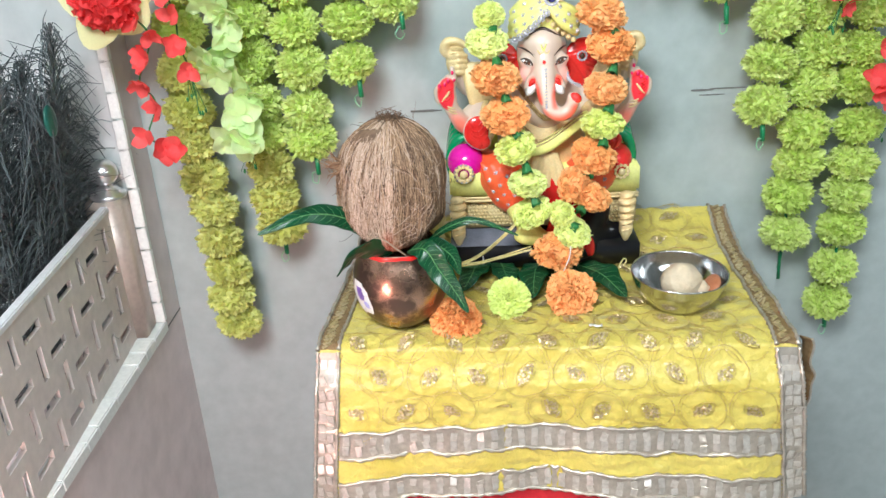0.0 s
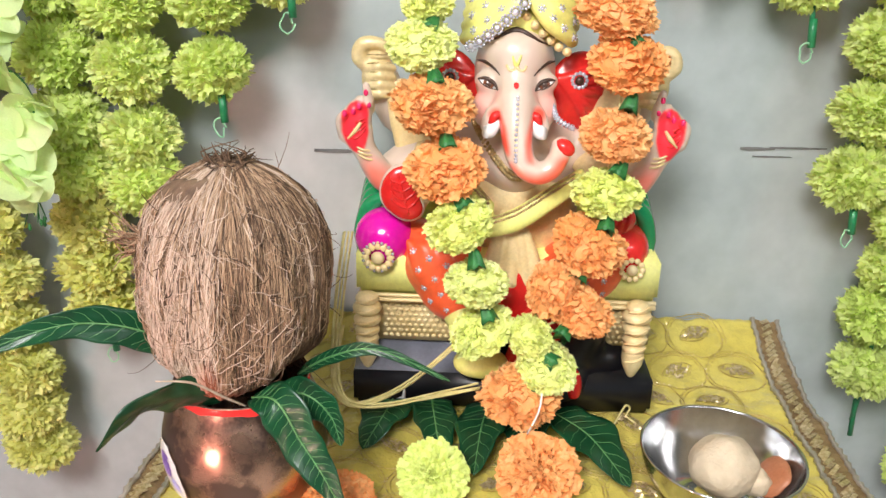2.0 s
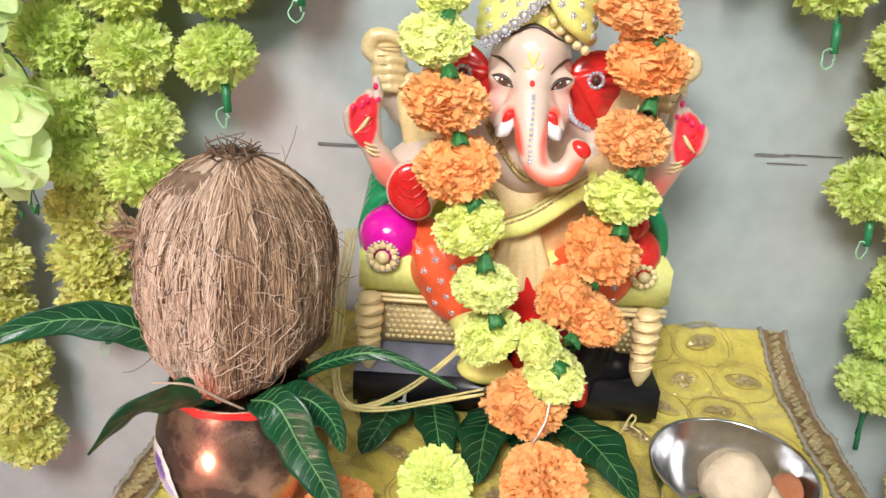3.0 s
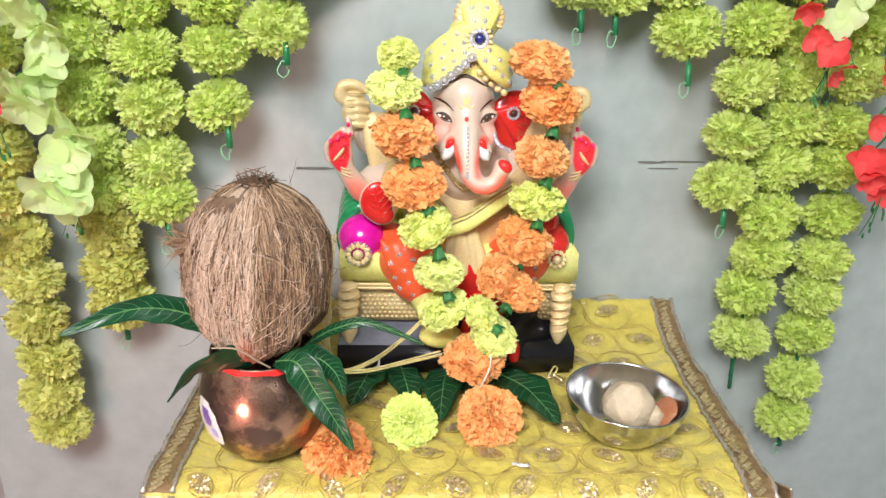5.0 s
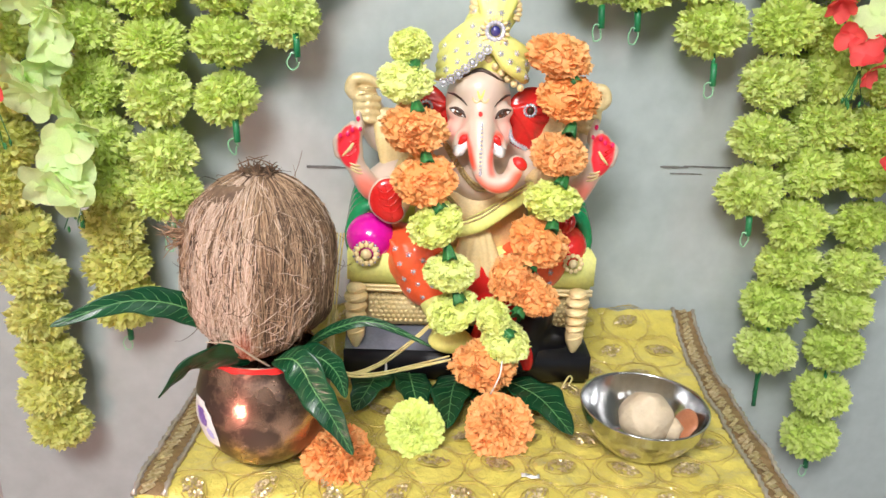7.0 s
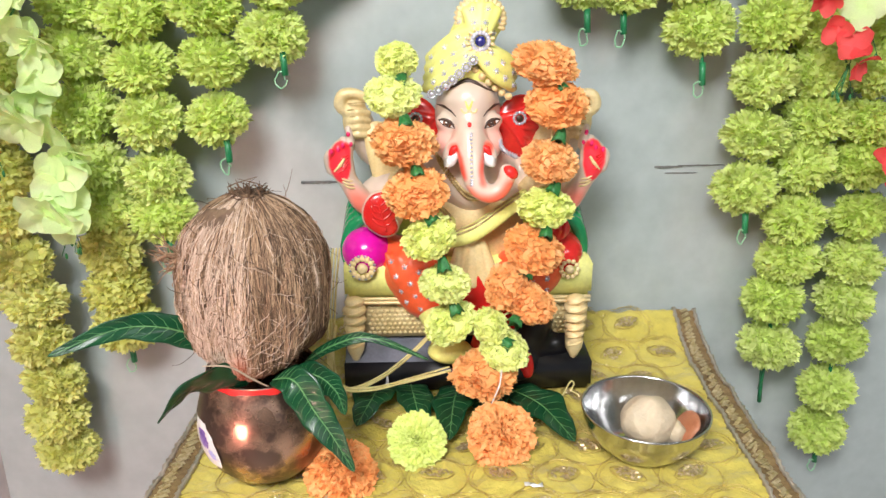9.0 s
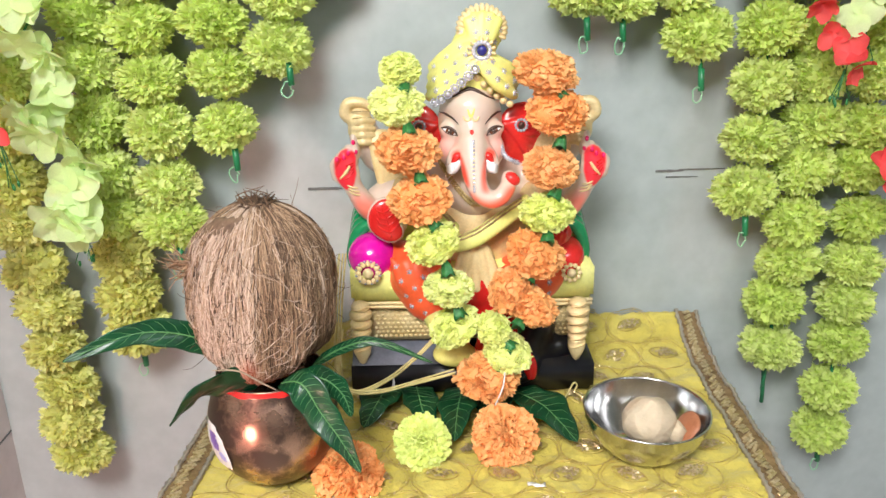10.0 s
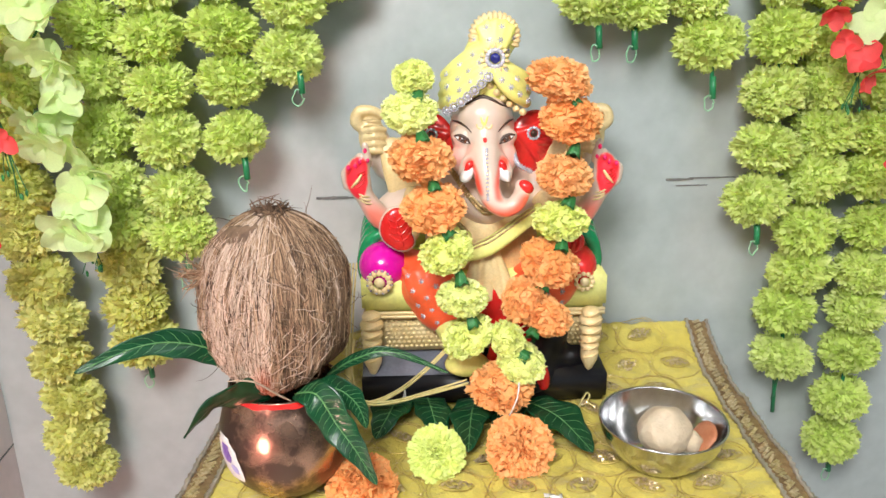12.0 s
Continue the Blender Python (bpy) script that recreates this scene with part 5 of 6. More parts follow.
    s.tube([Vector((0.1045, 0.5389, 0.4987)) - o, Vector((0.1029, 0.5346, 0.4898)) - o, Vector((0.0975, 0.5366, 0.4737)) - o], 0.0006, 0, 5, 3)
    part("loose_thread", s, M_WHITE, g, "white cotton thread")


build_flower_garland()


def loose_marigold(place, toward, size, kind, label):
    g = thing("marigold", (place[0], place[1], TABLE), label, "flower", "loose marigolds")
    data = (MARIGOLD_G if kind else MARIGOLD)[int(place[0] * 1000) % 3]
    ob = part("petals", data, None, g)
    k = size / 0.0195
    axis = Vector(toward).normalized()
    turned = marigold_turn(axis, 20)
    ob.matrix_local = Matrix.Translation(Vector(place) - axis * size * 0.30 - Vector(g.location)) @ turned @ Matrix.Diagonal((k, k, k * 0.95, 1))
    s = Shape()
    s.lathe((0, 0, -size * 0.75), [(0.0, 0), (size * 0.10, 0), (size * 0.16, size * 0.3), (size * 0.42, size * 0.72), (size * 0.5, size * 0.80)], 0, 14)
    cup = part("green_cup", s, M_BUD, g)
    cup.matrix_local = Matrix.Translation(Vector(place) - axis * size * 0.30 - Vector(g.location)) @ turned


loose_marigold((0.0486, 0.5130, 0.4654), (0.0, -0.72, 0.75), 0.0180, 1, "yellow-green marigold lying on the yellow cloth")
loose_marigold((0.1025, 0.5148, 0.4678), (0.0, -0.72, 0.75), 0.0205, 0, "orange marigold lying on the yellow cloth")
loose_marigold((0.0027, 0.4892, 0.4612), (0.15, -0.5, 0.85), 0.0205, 0, "orange marigold lying beside the copper pot")


# ---- leaves ----
def leaf(points, width, across, parent=None, label="", name="leaf", fold=0.18):
    """A pointed leaf along the points; across: the way its breadth lies."""
    holder = parent or thing(name, points[0], label, "leaf", "mango leaves on the cloth")
    o = Vector(holder.matrix_world.translation)
    line, _ = smooth_line(points, 1, 16)
    n = len(line)
    blade, rib = Shape(), Shape()
    rows, ups = [], []
    phase = 90 * points[0][0] + 70 * points[-1][2]
    for i, p in enumerate(line):
        t = i / (n - 1)
        ahead = (line[min(i + 1, n - 1)] - line[max(i - 1, 0)]).normalized()
        side = (Vector(across) - ahead * Vector(across).dot(ahead)).normalized()
        up = side.cross(ahead).normalized()
        if up.z < 0:
            up = -up
        w = width * 1.08 * math.sin(math.pi * (0.02 + 0.98 * t) ** 0.80) ** 0.80 * (1.0 - 0.18 * t) + 0.0003
        row = []
        for j in range(13):
            q = j / 6 - 1
            edge = 0.16 * width * math.sin(t * 15 + phase + 1.6 * q) * abs(q) ** 2 * math.sin(math.pi * t)
            quilt = 0.035 * width * math.sin(t * n * 0.75 - abs(q) * 5) * abs(q) * (1 - abs(q)) * 4
            row.append(p + side * (w * q * (1 + 0.05 * math.sin(t * 31 + 3 * q))) + up * (fold * w * abs(q) ** 1.4 + edge + quilt) - o)
        rows.append(row)
        ups.append(up)
    blade.grid(rows)
    ob = part("blade", blade, M_LEAF, holder, label if parent else "")
    mod = ob.modifiers.new("thick", "SOLIDIFY")
    mod.thickness, mod.offset = 0.0005, 0
    out = [u * 0.00042 for u in ups]
    rib.tube([r[6] + d for r, d in zip(rows, out)], [0.00062 * (1 - 0.7 * i / (n - 1)) for i in range(n)], 0, 6, 1)
    for i in range(3, n - 5, 3):
        for sgn in (-1, 1):
            pts = []
            for step in range(5):
                k = min(n - 1, i + step)
                pts.append(rows[k][6 + sgn * (0, 1, 3, 4, 5)[step]] + out[k] * 0.9)
            rib.tube(pts, [0.00020, 0.00017, 0.00014, 0.00011, 0.00008], 0, 4, 1, caps=False)
    part("rib", rib, M_RIB, ob)
    return holder


ON_CLOTH = "green mango leaf lying on the cloth before the statue"
leaf([(0.1169, 0.5861, 0.4573), (0.1347, 0.5542, 0.4624), (0.1509, 0.5180, 0.4571)], 0.0150, (1, 0.3, 0.1), label=ON_CLOTH)
leaf([(0.0808, 0.5931, 0.4582), (0.0747, 0.5625, 0.4616), (0.0700, 0.5267, 0.4548)], 0.0150, (1, -0.1, 0.25), label=ON_CLOTH)
leaf([(0.0447, 0.5981, 0.4561), (0.0473, 0.5718, 0.4597), (0.0525, 0.5363, 0.4541)], 0.0130, (1, 0.1, -0.15), label=ON_CLOTH)
leaf([(0.0210, 0.5973, 0.4555), (0.0183, 0.5760, 0.4598), (0.0080, 0.5501, 0.4526)], 0.0150, (1, -0.3, 0.1), label=ON_CLOTH)
leaf([(0.0984, 0.5977, 0.4566), (0.1001, 0.5684, 0.4602), (0.0981, 0.5377, 0.4553)], 0.0150, (1, 0.0, 0.1), label=ON_CLOTH)


# ---- copper pot, coconut ----
def copper():
    mat, tree, shader = nodes_of("old_copper")
    wide = noise_node(tree, 48, 5.0, rough=0.6)
    ramp = ramp_node(tree, wide.outputs["Fac"], [(0.38, (0.62, 0.38, 0.27)), (0.46, (0.42, 0.265, 0.19)), (0.54, (0.19, 0.125, 0.10))])
    grain = noise_node(tree, 500, 3.0)
    tree.links.new(ramp.outputs[0], shader.inputs["Base Color"])
    rough = ramp_node(tree, wide.outputs["Fac"], [(0.4, (0.23, 0.23, 0.23)), (0.55, (0.36, 0.36, 0.36))])
    tree.links.new(rough.outputs[0], shader.inputs["Roughness"])
    shader.inputs["Metallic"].default_value = 0.95
    bump_node(tree, shader, grain.outputs["Fac"], 0.06)
    return mat


M_COPPER = copper()
PX, PY = -0.0450, 0.5100


def build_pot():
    p = thing("copper_pot", (PX, PY, TABLE - 0.002), "round tarnished copper water pot holding a coconut", "pot")
    s = Shape()
    outer = [(0.0, 0.001), (0.018, 0.001), (0.0205, 0.0028), (0.0262, 0.0068), (0.0340, 0.0155), (0.0390, 0.0270), (0.0407, 0.0390), (0.0400, 0.0495), (0.0376, 0.0585), (0.0345, 0.0655),
             (0.0326, 0.0700), (0.0322, 0.0732)]
    inner = [(r - 0.0012, h + 0.0004) for r, h in reversed(outer[3:])]
    s.lathe((0, 0, 0), outer + [(0.0325, 0.0744), (0.0318, 0.0750)] + inner + [(0.0, 0.008)], 0, 64)
    part("body", s, M_COPPER, p)
    s = Shape()
    rows = []
    for h, r in ((0.0708, 0.03275), (0.0712, 0.0328), (0.0720, 0.0327), (0.0732, 0.0327), (0.0740, 0.0326), (0.0744, 0.0323)):
        rows.append([(r * math.cos(a), r * math.sin(a), h + (0.0006 * math.sin(7 * a) + 0.0004 * math.sin(17 * a) if h < 0.0710 else 0)) for a in (2 * math.pi * i / 60 for i in range(60))])
    s.grid(rows, 0, closed=True)
    part("rim_band", s, M_REDPAINT, p, "red powder band round the mouth")
    # paper sticker on the side
    def on_pot(a, h, rise):
        r = 0.0409 * math.sqrt(max(0.0, 1 - ((h - 0.0395) / 0.047) ** 2)) + rise
        return (r * math.cos(math.radians(a)), r * math.sin(math.radians(a)), h)

    def paper(a0, h0, wide, tall, rise, seed, slant=0.0):
        """A torn scrap that follows the pot's side."""
        shape = Shape()
        rows = []
        for i in range(13):
            f = i / 12
            h = h0 + tall * f
            left = a0 - wide / 2 * (0.35 + 0.65 * math.sin(math.pi * (0.12 + 0.76 * f))) + 2.6 * noise.noise(Vector((f * 5, seed, 0))) + slant * f
            right = a0 + wide / 2 * (0.35 + 0.65 * math.sin(math.pi * (0.12 + 0.76 * f))) + 3.4 * noise.noise(Vector((f * 6, seed + 5, 0))) + slant * f
            rows.append([on_pot(left + (right - left) * j / 10, h, rise) for j in range(11)])
        shape.grid(rows)
        return shape

    st = part("sticker", paper(228, 0.0230, 30, 0.0270, 0.0005, 2, -14), M_WHITE, p, "torn white and violet paper sticker")
    violet = surface("violet_print", (0.12, 0.05, 0.30), (0.3, 0.2, 0.55), 300, 0.5)
    part("print", paper(222, 0.0345, 13, 0.0110, 0.0008, 4, -5), violet, st)
    part("print", paper(231, 0.0285, 8, 0.0060, 0.0008, 7, -3), surface("lilac_print", (0.35, 0.35, 0.70), (0.5, 0.5, 0.8), 300, 0.5), st)

    # five mango leaves stand in the pot's mouth
    top = TABLE + 0.068
    pot_leaf = "green mango leaves standing in the copper pot's mouth"
    bunch = thing("mango_leaf_bunch", (PX, PY, top), pot_leaf, "leaves")
    leaf([(-0.0598, 0.5091, 0.5247), (-0.0833, 0.4987, 0.5491), (-0.1140, 0.4855, 0.5595), (-0.1515, 0.4700, 0.5505)], 0.0085, (0.25, 0.35, 0.9), bunch, "long leaf")
    leaf([(-0.0480, 0.4840, 0.5235), (-0.0600, 0.4700, 0.5335), (-0.0735, 0.4540, 0.5365), (-0.0865, 0.4390, 0.5260)], 0.0100, (0.35, -0.30, 0.85), bunch, "drooping leaf")
    leaf([(-0.0340, 0.4860, 0.5240), (-0.0200, 0.4740, 0.5300), (-0.0091, 0.4680, 0.5143), (0.0018, 0.4620, 0.4997), (0.0128, 0.4560, 0.4815)], 0.0100, (0.85, 0.1, 0.5), bunch, "drooping leaf")
    leaf([(-0.0280, 0.4940, 0.5200), (-0.0100, 0.4860, 0.5270), (0.0020, 0.4830, 0.5180), (0.0070, 0.4800, 0.5040)], 0.0080, (0.8, -0.1, 0.55), bunch, "drooping leaf")
    leaf([(-0.0180, 0.5120, 0.5220), (0.0005, 0.5040, 0.5370), (0.0225, 0.5010, 0.5425), (0.0560, 0.4980, 0.5290)], 0.0032, (0.1, 0.45, 0.9), bunch, "long leaf")
    s = Shape()
    o = Vector(bunch.matrix_world.translation)
    for pts in ([(-0.0640, 0.4520, 0.5520), (-0.0520, 0.4600, 0.5470), (-0.0430, 0.4720, 0.5330), (-0.0360, 0.4820, 0.5220)],):
        s.tube([Vector(p) - o for p in pts], [0.0003, 0.0006, 0.0007, 0.0005][:len(pts)], 0, 6, 5)
    part("stalk", s, surface("dry_stalk", (0.45, 0.34, 0.24), (0.62, 0.50, 0.38), 200, 0.8), bunch, "dry pale leaf stalks")


build_pot()


def red_tipped(tree, colour, wide):
    """Red-orange mixed into the colour towards the husk's lower front tip."""
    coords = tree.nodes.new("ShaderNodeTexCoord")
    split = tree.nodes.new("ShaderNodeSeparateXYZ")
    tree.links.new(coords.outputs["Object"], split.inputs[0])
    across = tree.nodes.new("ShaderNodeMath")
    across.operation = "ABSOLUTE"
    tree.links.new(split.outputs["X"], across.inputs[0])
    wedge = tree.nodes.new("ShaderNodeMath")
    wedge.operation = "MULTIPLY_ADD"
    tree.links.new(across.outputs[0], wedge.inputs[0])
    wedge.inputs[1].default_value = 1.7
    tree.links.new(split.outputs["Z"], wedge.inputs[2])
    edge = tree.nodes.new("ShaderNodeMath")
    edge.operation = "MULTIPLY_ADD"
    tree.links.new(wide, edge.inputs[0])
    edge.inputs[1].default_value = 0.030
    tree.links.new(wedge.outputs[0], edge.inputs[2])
    wash = ramp_node(tree, edge.outputs[0], [(0.016, (0.85, 0.85, 0.85)), (0.045, (0.0, 0.0, 0.0))])
    return mix_node(tree, colour, (0.62, 0.12, 0.045), wash.outputs[0])


def husk_material():
    """Brown fibre that runs from tip to tuft, in streaks of several browns."""
    mat, tree, shader = nodes_of("coconut_husk")
    coords = tree.nodes.new("ShaderNodeTexCoord")
    mapping = tree.nodes.new("ShaderNodeMapping")
    mapping.inputs["Scale"].default_value = (1.0, 1.0, 0.09)
    tree.links.new(coords.outputs["Object"], mapping.inputs["Vector"])
    streak = tree.nodes.new("ShaderNodeTexNoise")
    streak.inputs["Scale"].default_value, streak.inputs["Detail"].default_value, streak.inputs["Roughness"].default_value = 420, 6.0, 0.65
    tree.links.new(mapping.outputs[0], streak.inputs["Vector"])
    wide = noise_node(tree, 42, 4.0)
    ramp = ramp_node(tree, streak.outputs["Fac"], [(0.40, (0.025, 0.012, 0.007)), (0.50, (0.12, 0.066, 0.036)), (0.60, (0.30, 0.19, 0.11)), (0.74, (0.58, 0.46, 0.32))])
    stain = ramp_node(tree, wide.outputs["Fac"], [(0.36, (0.50, 0.38, 0.30)), (0.54, (1.0, 1.0, 1.0))])
    husk = mix_node(tree, ramp.outputs[0], stain.outputs[0], 1.0, "MULTIPLY")
    tree.links.new(red_tipped(tree, husk, wide.outputs["Fac"]), shader.inputs["Base Color"])
    shader.inputs["Roughness"].default_value = 0.85
    bump_node(tree, shader, streak.outputs["Fac"], 1.0, 0.0018)
    return mat


def fibre_material(name, low, high):
    mat, tree, shader = nodes_of(name)
    geo = tree.nodes.new("ShaderNodeNewGeometry")
    wide = noise_node(tree, 42, 4.0)
    tone = ramp_node(tree, geo.outputs["Random Per Island"], [(0.0, low), (1.0, high)])
    tree.links.new(red_tipped(tree, tone.outputs[0], wide.outputs["Fac"]), shader.inputs["Base Color"])
    shader.inputs["Roughness"].default_value = 0.75
    return mat


HUSK_RADII = ((0.0, 0.46), (0.02, 0.58), (0.05, 0.70), (0.10, 0.83), (0.16, 0.925), (0.24, 0.975), (0.36, 1.0), (0.50, 0.985), (0.65, 0.925), (0.76, 0.83), (0.86, 0.66), (0.93, 0.46), (0.975, 0.27), (1.0, 0.08))


def husk_radius(h):
    for (h0, r0), (h1, r1) in zip(HUSK_RADII[:-1], HUSK_RADII[1:]):
        if h <= h1:
            f = (h - h0) / (h1 - h0)
            return r0 + (r1 - r0) * f
    return HUSK_RADII[-1][1]


def build_coconut():
    bx, by, bz = -0.0490, 0.5145, 0.5262
    c = thing("coconut", (bx, by, bz), "whole brown fibrous husked coconut standing on the copper pot", "coconut", turn=(1, 3, 0))
    height = 0.1040

    def skin(h, a):
        """h from 0 at the tip below to 1 at the tuft; a: angle, ridge at -90 degrees."""
        r = 0.0436 * (husk_radius(max(0.0, h - 0.012)) + husk_radius(h) + husk_radius(min(1.0, h + 0.012))) / 3
        turn = 3 * (a + math.pi / 2 - 0.10)
        keel = 0.125 + 0.44 * max(0.0, (0.16 - h) / 0.16) - 0.07 * max(0.0, (h - 0.7) / 0.3)
        fall = abs((turn / math.pi + 1) % 2 - 1)                  # 0 on a ridge, 1 between two ridges
        ridge = 1 + keel * (0.8 - 1.35 * fall) + 0.016 * math.exp(-(fall / 0.10) ** 2)
        lump = 1 + 0.040 * noise.noise(Vector((math.cos(a) * 2, math.sin(a) * 2, h * 4))) + 0.020 * noise.noise(Vector((math.cos(a) * 16, math.sin(a) * 16, h * 3)))
        for a1, h1, h2 in ((-2.42, 0.12, 0.40), (-2.58, 0.52, 0.78), (-1.02, 0.45, 0.75), (-0.72, 0.62, 0.80), (-2.15, 0.70, 0.90)):          # cracks along the fibre
            if h1 < h < h2:
                lump -= 0.085 * math.exp(-((a - a1 - 0.06 * math.sin(h * 19)) / 0.030) ** 2) * math.sin(math.pi * (h - h1) / (h2 - h1)) ** 0.5
        tip = 0.0008 * math.exp(-(fall / 0.16) ** 2) * max(0.0, 1 - h / 0.09) * (1 if a < 0 else 0)
        return Vector((r * ridge * lump * math.cos(a), r * ridge * lump * math.sin(a) * 0.97, h * height - tip))

    s = Shape()
    rows = []
    for i in range(71):
        h = 0.002 + 0.995 * i / 70
        rows.append([skin(h, -math.pi + 2 * math.pi * j / 200) for j in range(200)])
    s.grid(rows, 0, closed=True, caps=True)
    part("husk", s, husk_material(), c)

    rng = random.Random(12)
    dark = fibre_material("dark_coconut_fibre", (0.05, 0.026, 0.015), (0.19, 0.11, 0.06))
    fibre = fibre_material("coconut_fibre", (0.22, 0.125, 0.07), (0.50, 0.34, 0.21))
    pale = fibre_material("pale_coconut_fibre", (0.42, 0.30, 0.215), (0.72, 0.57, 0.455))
    # Pale fibre left, darker right: partly light from the left put into colour.
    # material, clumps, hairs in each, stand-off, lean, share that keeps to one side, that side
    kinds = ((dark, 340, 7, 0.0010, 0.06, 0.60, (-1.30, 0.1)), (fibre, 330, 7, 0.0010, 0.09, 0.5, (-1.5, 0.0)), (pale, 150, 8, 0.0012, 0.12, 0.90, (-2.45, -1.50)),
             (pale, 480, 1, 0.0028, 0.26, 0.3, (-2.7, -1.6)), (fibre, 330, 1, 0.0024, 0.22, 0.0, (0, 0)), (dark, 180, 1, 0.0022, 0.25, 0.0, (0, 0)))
    for mat, clumps, each, out, lean, share, side in kinds:
        s = Shape()
        for g in range(clumps):
            a0 = rng.uniform(-math.pi, math.pi)
            if rng.random() < 0.5:
                a0 = rng.uniform(-math.pi, 0)
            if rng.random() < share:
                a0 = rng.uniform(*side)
            h0 = rng.betavariate(1.1, 1.2) * 0.94 + 0.03
            drift0 = rng.gauss(0, lean)
            for k in range(each):
                # dark clumps stay narrow, painting the shade of cracks between fibres
                a = a0 + rng.gauss(0, 0.018 if mat is dark else 0.040)
                h = h0 + rng.gauss(0, 0.08)
                if h < 0.24 and mat is not dark and abs(a + math.pi / 2 - 0.10) > 0.35 + 3.2 * h:
                    continue                             # bare dark skin round the foot
                span = rng.uniform(0.14, 0.46) if each > 1 else rng.uniform(0.03, 0.13)
                drift = drift0 + rng.gauss(0, lean * 0.5)
                bow = rng.uniform(0.1, 1.0) * out
                curve = rng.gauss(0, 0.10) if each == 1 else 0
                pts = []
                for i in range(6):
                    t = i / 5
                    hh = min(0.985, max(0.012, h + span * (t - 0.5)))
                    aa = a + drift * (t - 0.5) + curve * 4 * t * (1 - t) + rng.gauss(0, 0.006 if each > 1 else 0.018)
                    p = skin(hh, (aa + math.pi) % (2 * math.pi) - math.pi)
                    flat = Vector((p.x, p.y, 0))
                    if flat.length > 0:
                        p += flat.normalized() * (0.0002 + bow * math.sin(math.pi * t) + bow * (1.2 if i == 5 and rng.random() < 0.25 else 0))
                    pts.append(p)
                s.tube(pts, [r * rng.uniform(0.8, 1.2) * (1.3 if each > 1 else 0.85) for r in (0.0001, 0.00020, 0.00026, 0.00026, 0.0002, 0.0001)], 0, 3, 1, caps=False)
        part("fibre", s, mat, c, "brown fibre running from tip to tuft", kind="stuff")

    s = Shape()                                          # slab of bare husk on one shoulder, with a raw upper edge
    rows = []
    for i in range(15):
        t = i / 14
        row = []
        for j in range(25):
            u = j / 24
            edge = min(1.0, 6 * u, 6 * (1 - u))
            a = -2.95 + 1.12 * u + 0.05 * math.sin(t * 9)
            low, top = 0.77 + 0.08 * u + 0.022 * math.sin(u * 31), 0.945 - 0.045 * (1 - u) + 0.006 * math.sin(u * 23)
            p = skin(low + (top - low) * min(1.0, t * 1.15), a)
            flat = Vector((p.x, p.y, 0)).normalized()
            row.append(p + flat * (edge * (0.0004 + 0.0024 * t) - 0.0004 if t < 0.9 else -0.0050) + Vector((0, 0, 0.0016 * edge * t)))
        rows.append(row)
    s.grid(rows, 0)
    part("husk_slab", s, surface("bare_husk", (0.09, 0.052, 0.03), (0.24, 0.155, 0.095), 160, 0.7, bump=0.5), c, "smooth bare slab of brown husk")

    s = Shape()                                          # tuft and stray hairs
    for k in range(70):
        a = rng.uniform(0, 2 * math.pi)
        r = rng.uniform(0.001, 0.012)
        p = Vector((r * math.cos(a), r * math.sin(a), height * (0.995 - 60 * r * r)))
        d = Vector((math.cos(a) * 0.2 + rng.gauss(0, 0.5), math.sin(a) * 0.2 + rng.gauss(0, 0.5), rng.uniform(-0.4, 0.5))).normalized()
        size = rng.uniform(0.003, 0.008)
        s.tube([p - d * 0.004, p + d * size * 0.5, p + d * size + Vector((rng.gauss(0, 0.003), rng.gauss(0, 0.003), rng.gauss(-0.001, 0.002)))], [0.0004, 0.0003, 0.00012], 0, 3, 2, caps=False)
    for k in range(9):                                   # hairs that stand on the crown
        p = Vector((rng.gauss(-0.001, 0.004), rng.gauss(-0.004, 0.003), height * 0.985))
        s.tube([p, p + Vector((rng.gauss(-0.001, 0.002), 0, 0.005)), p + Vector((rng.gauss(-0.002, 0.005), 0, rng.uniform(0.006, 0.012)))], [0.0006, 0.0004, 0.00015], 0, 4, 3, caps=False)
    for k in range(85):
        a = rng.uniform(0, 2 * math.pi)
        p = skin(rng.uniform(0.12, 0.97), (a + math.pi) % (2 * math.pi) - math.pi)
        d = Vector((math.cos(a), math.sin(a), rng.gauss(0, 1.0))).normalized()
        size = rng.uniform(0.003, 0.010)
        curl = Vector((rng.gauss(0, 1), rng.gauss(0, 1), rng.gauss(0, 1))) * size * 0.6
        s.tube([p, p + d * size * 0.5 + curl * 0.1, p + d * size * 0.9 + curl * 0.6, p + d * size * 0.8 + curl * 1.2], [0.00026, 0.0002, 0.00016, 0.0001], 0, 3, 3, caps=False)
    part("tuft", s, dark, c, "tuft and stray fibres", kind="stuff")
    s = Shape()
    for k in range(60):                                  # torn bunch on one side
        p = skin(rng.uniform(0.58, 0.66), math.radians(-168)) + Vector((0.001, 0, 0))
        d = Vector((-1, -0.25 + rng.gauss(0, 0.25), 0.10 + rng.gauss(0, 0.40))).normalized()
        size = rng.uniform(0.005, 0.017)
        s.tube([p, p + d * size * 0.6 + Vector((0, 0, rng.gauss(0, 0.001))), p + d * size + Vector((rng.gauss(0, 0.004), 0, rng.gauss(0.001, 0.004)))], [0.0006, 0.0004, 0.00012], 0, 3, 3, caps=False)
    part("torn_fibre", s, fibre, c, "torn bunch of fibre on one side", kind="stuff")


build_coconut()


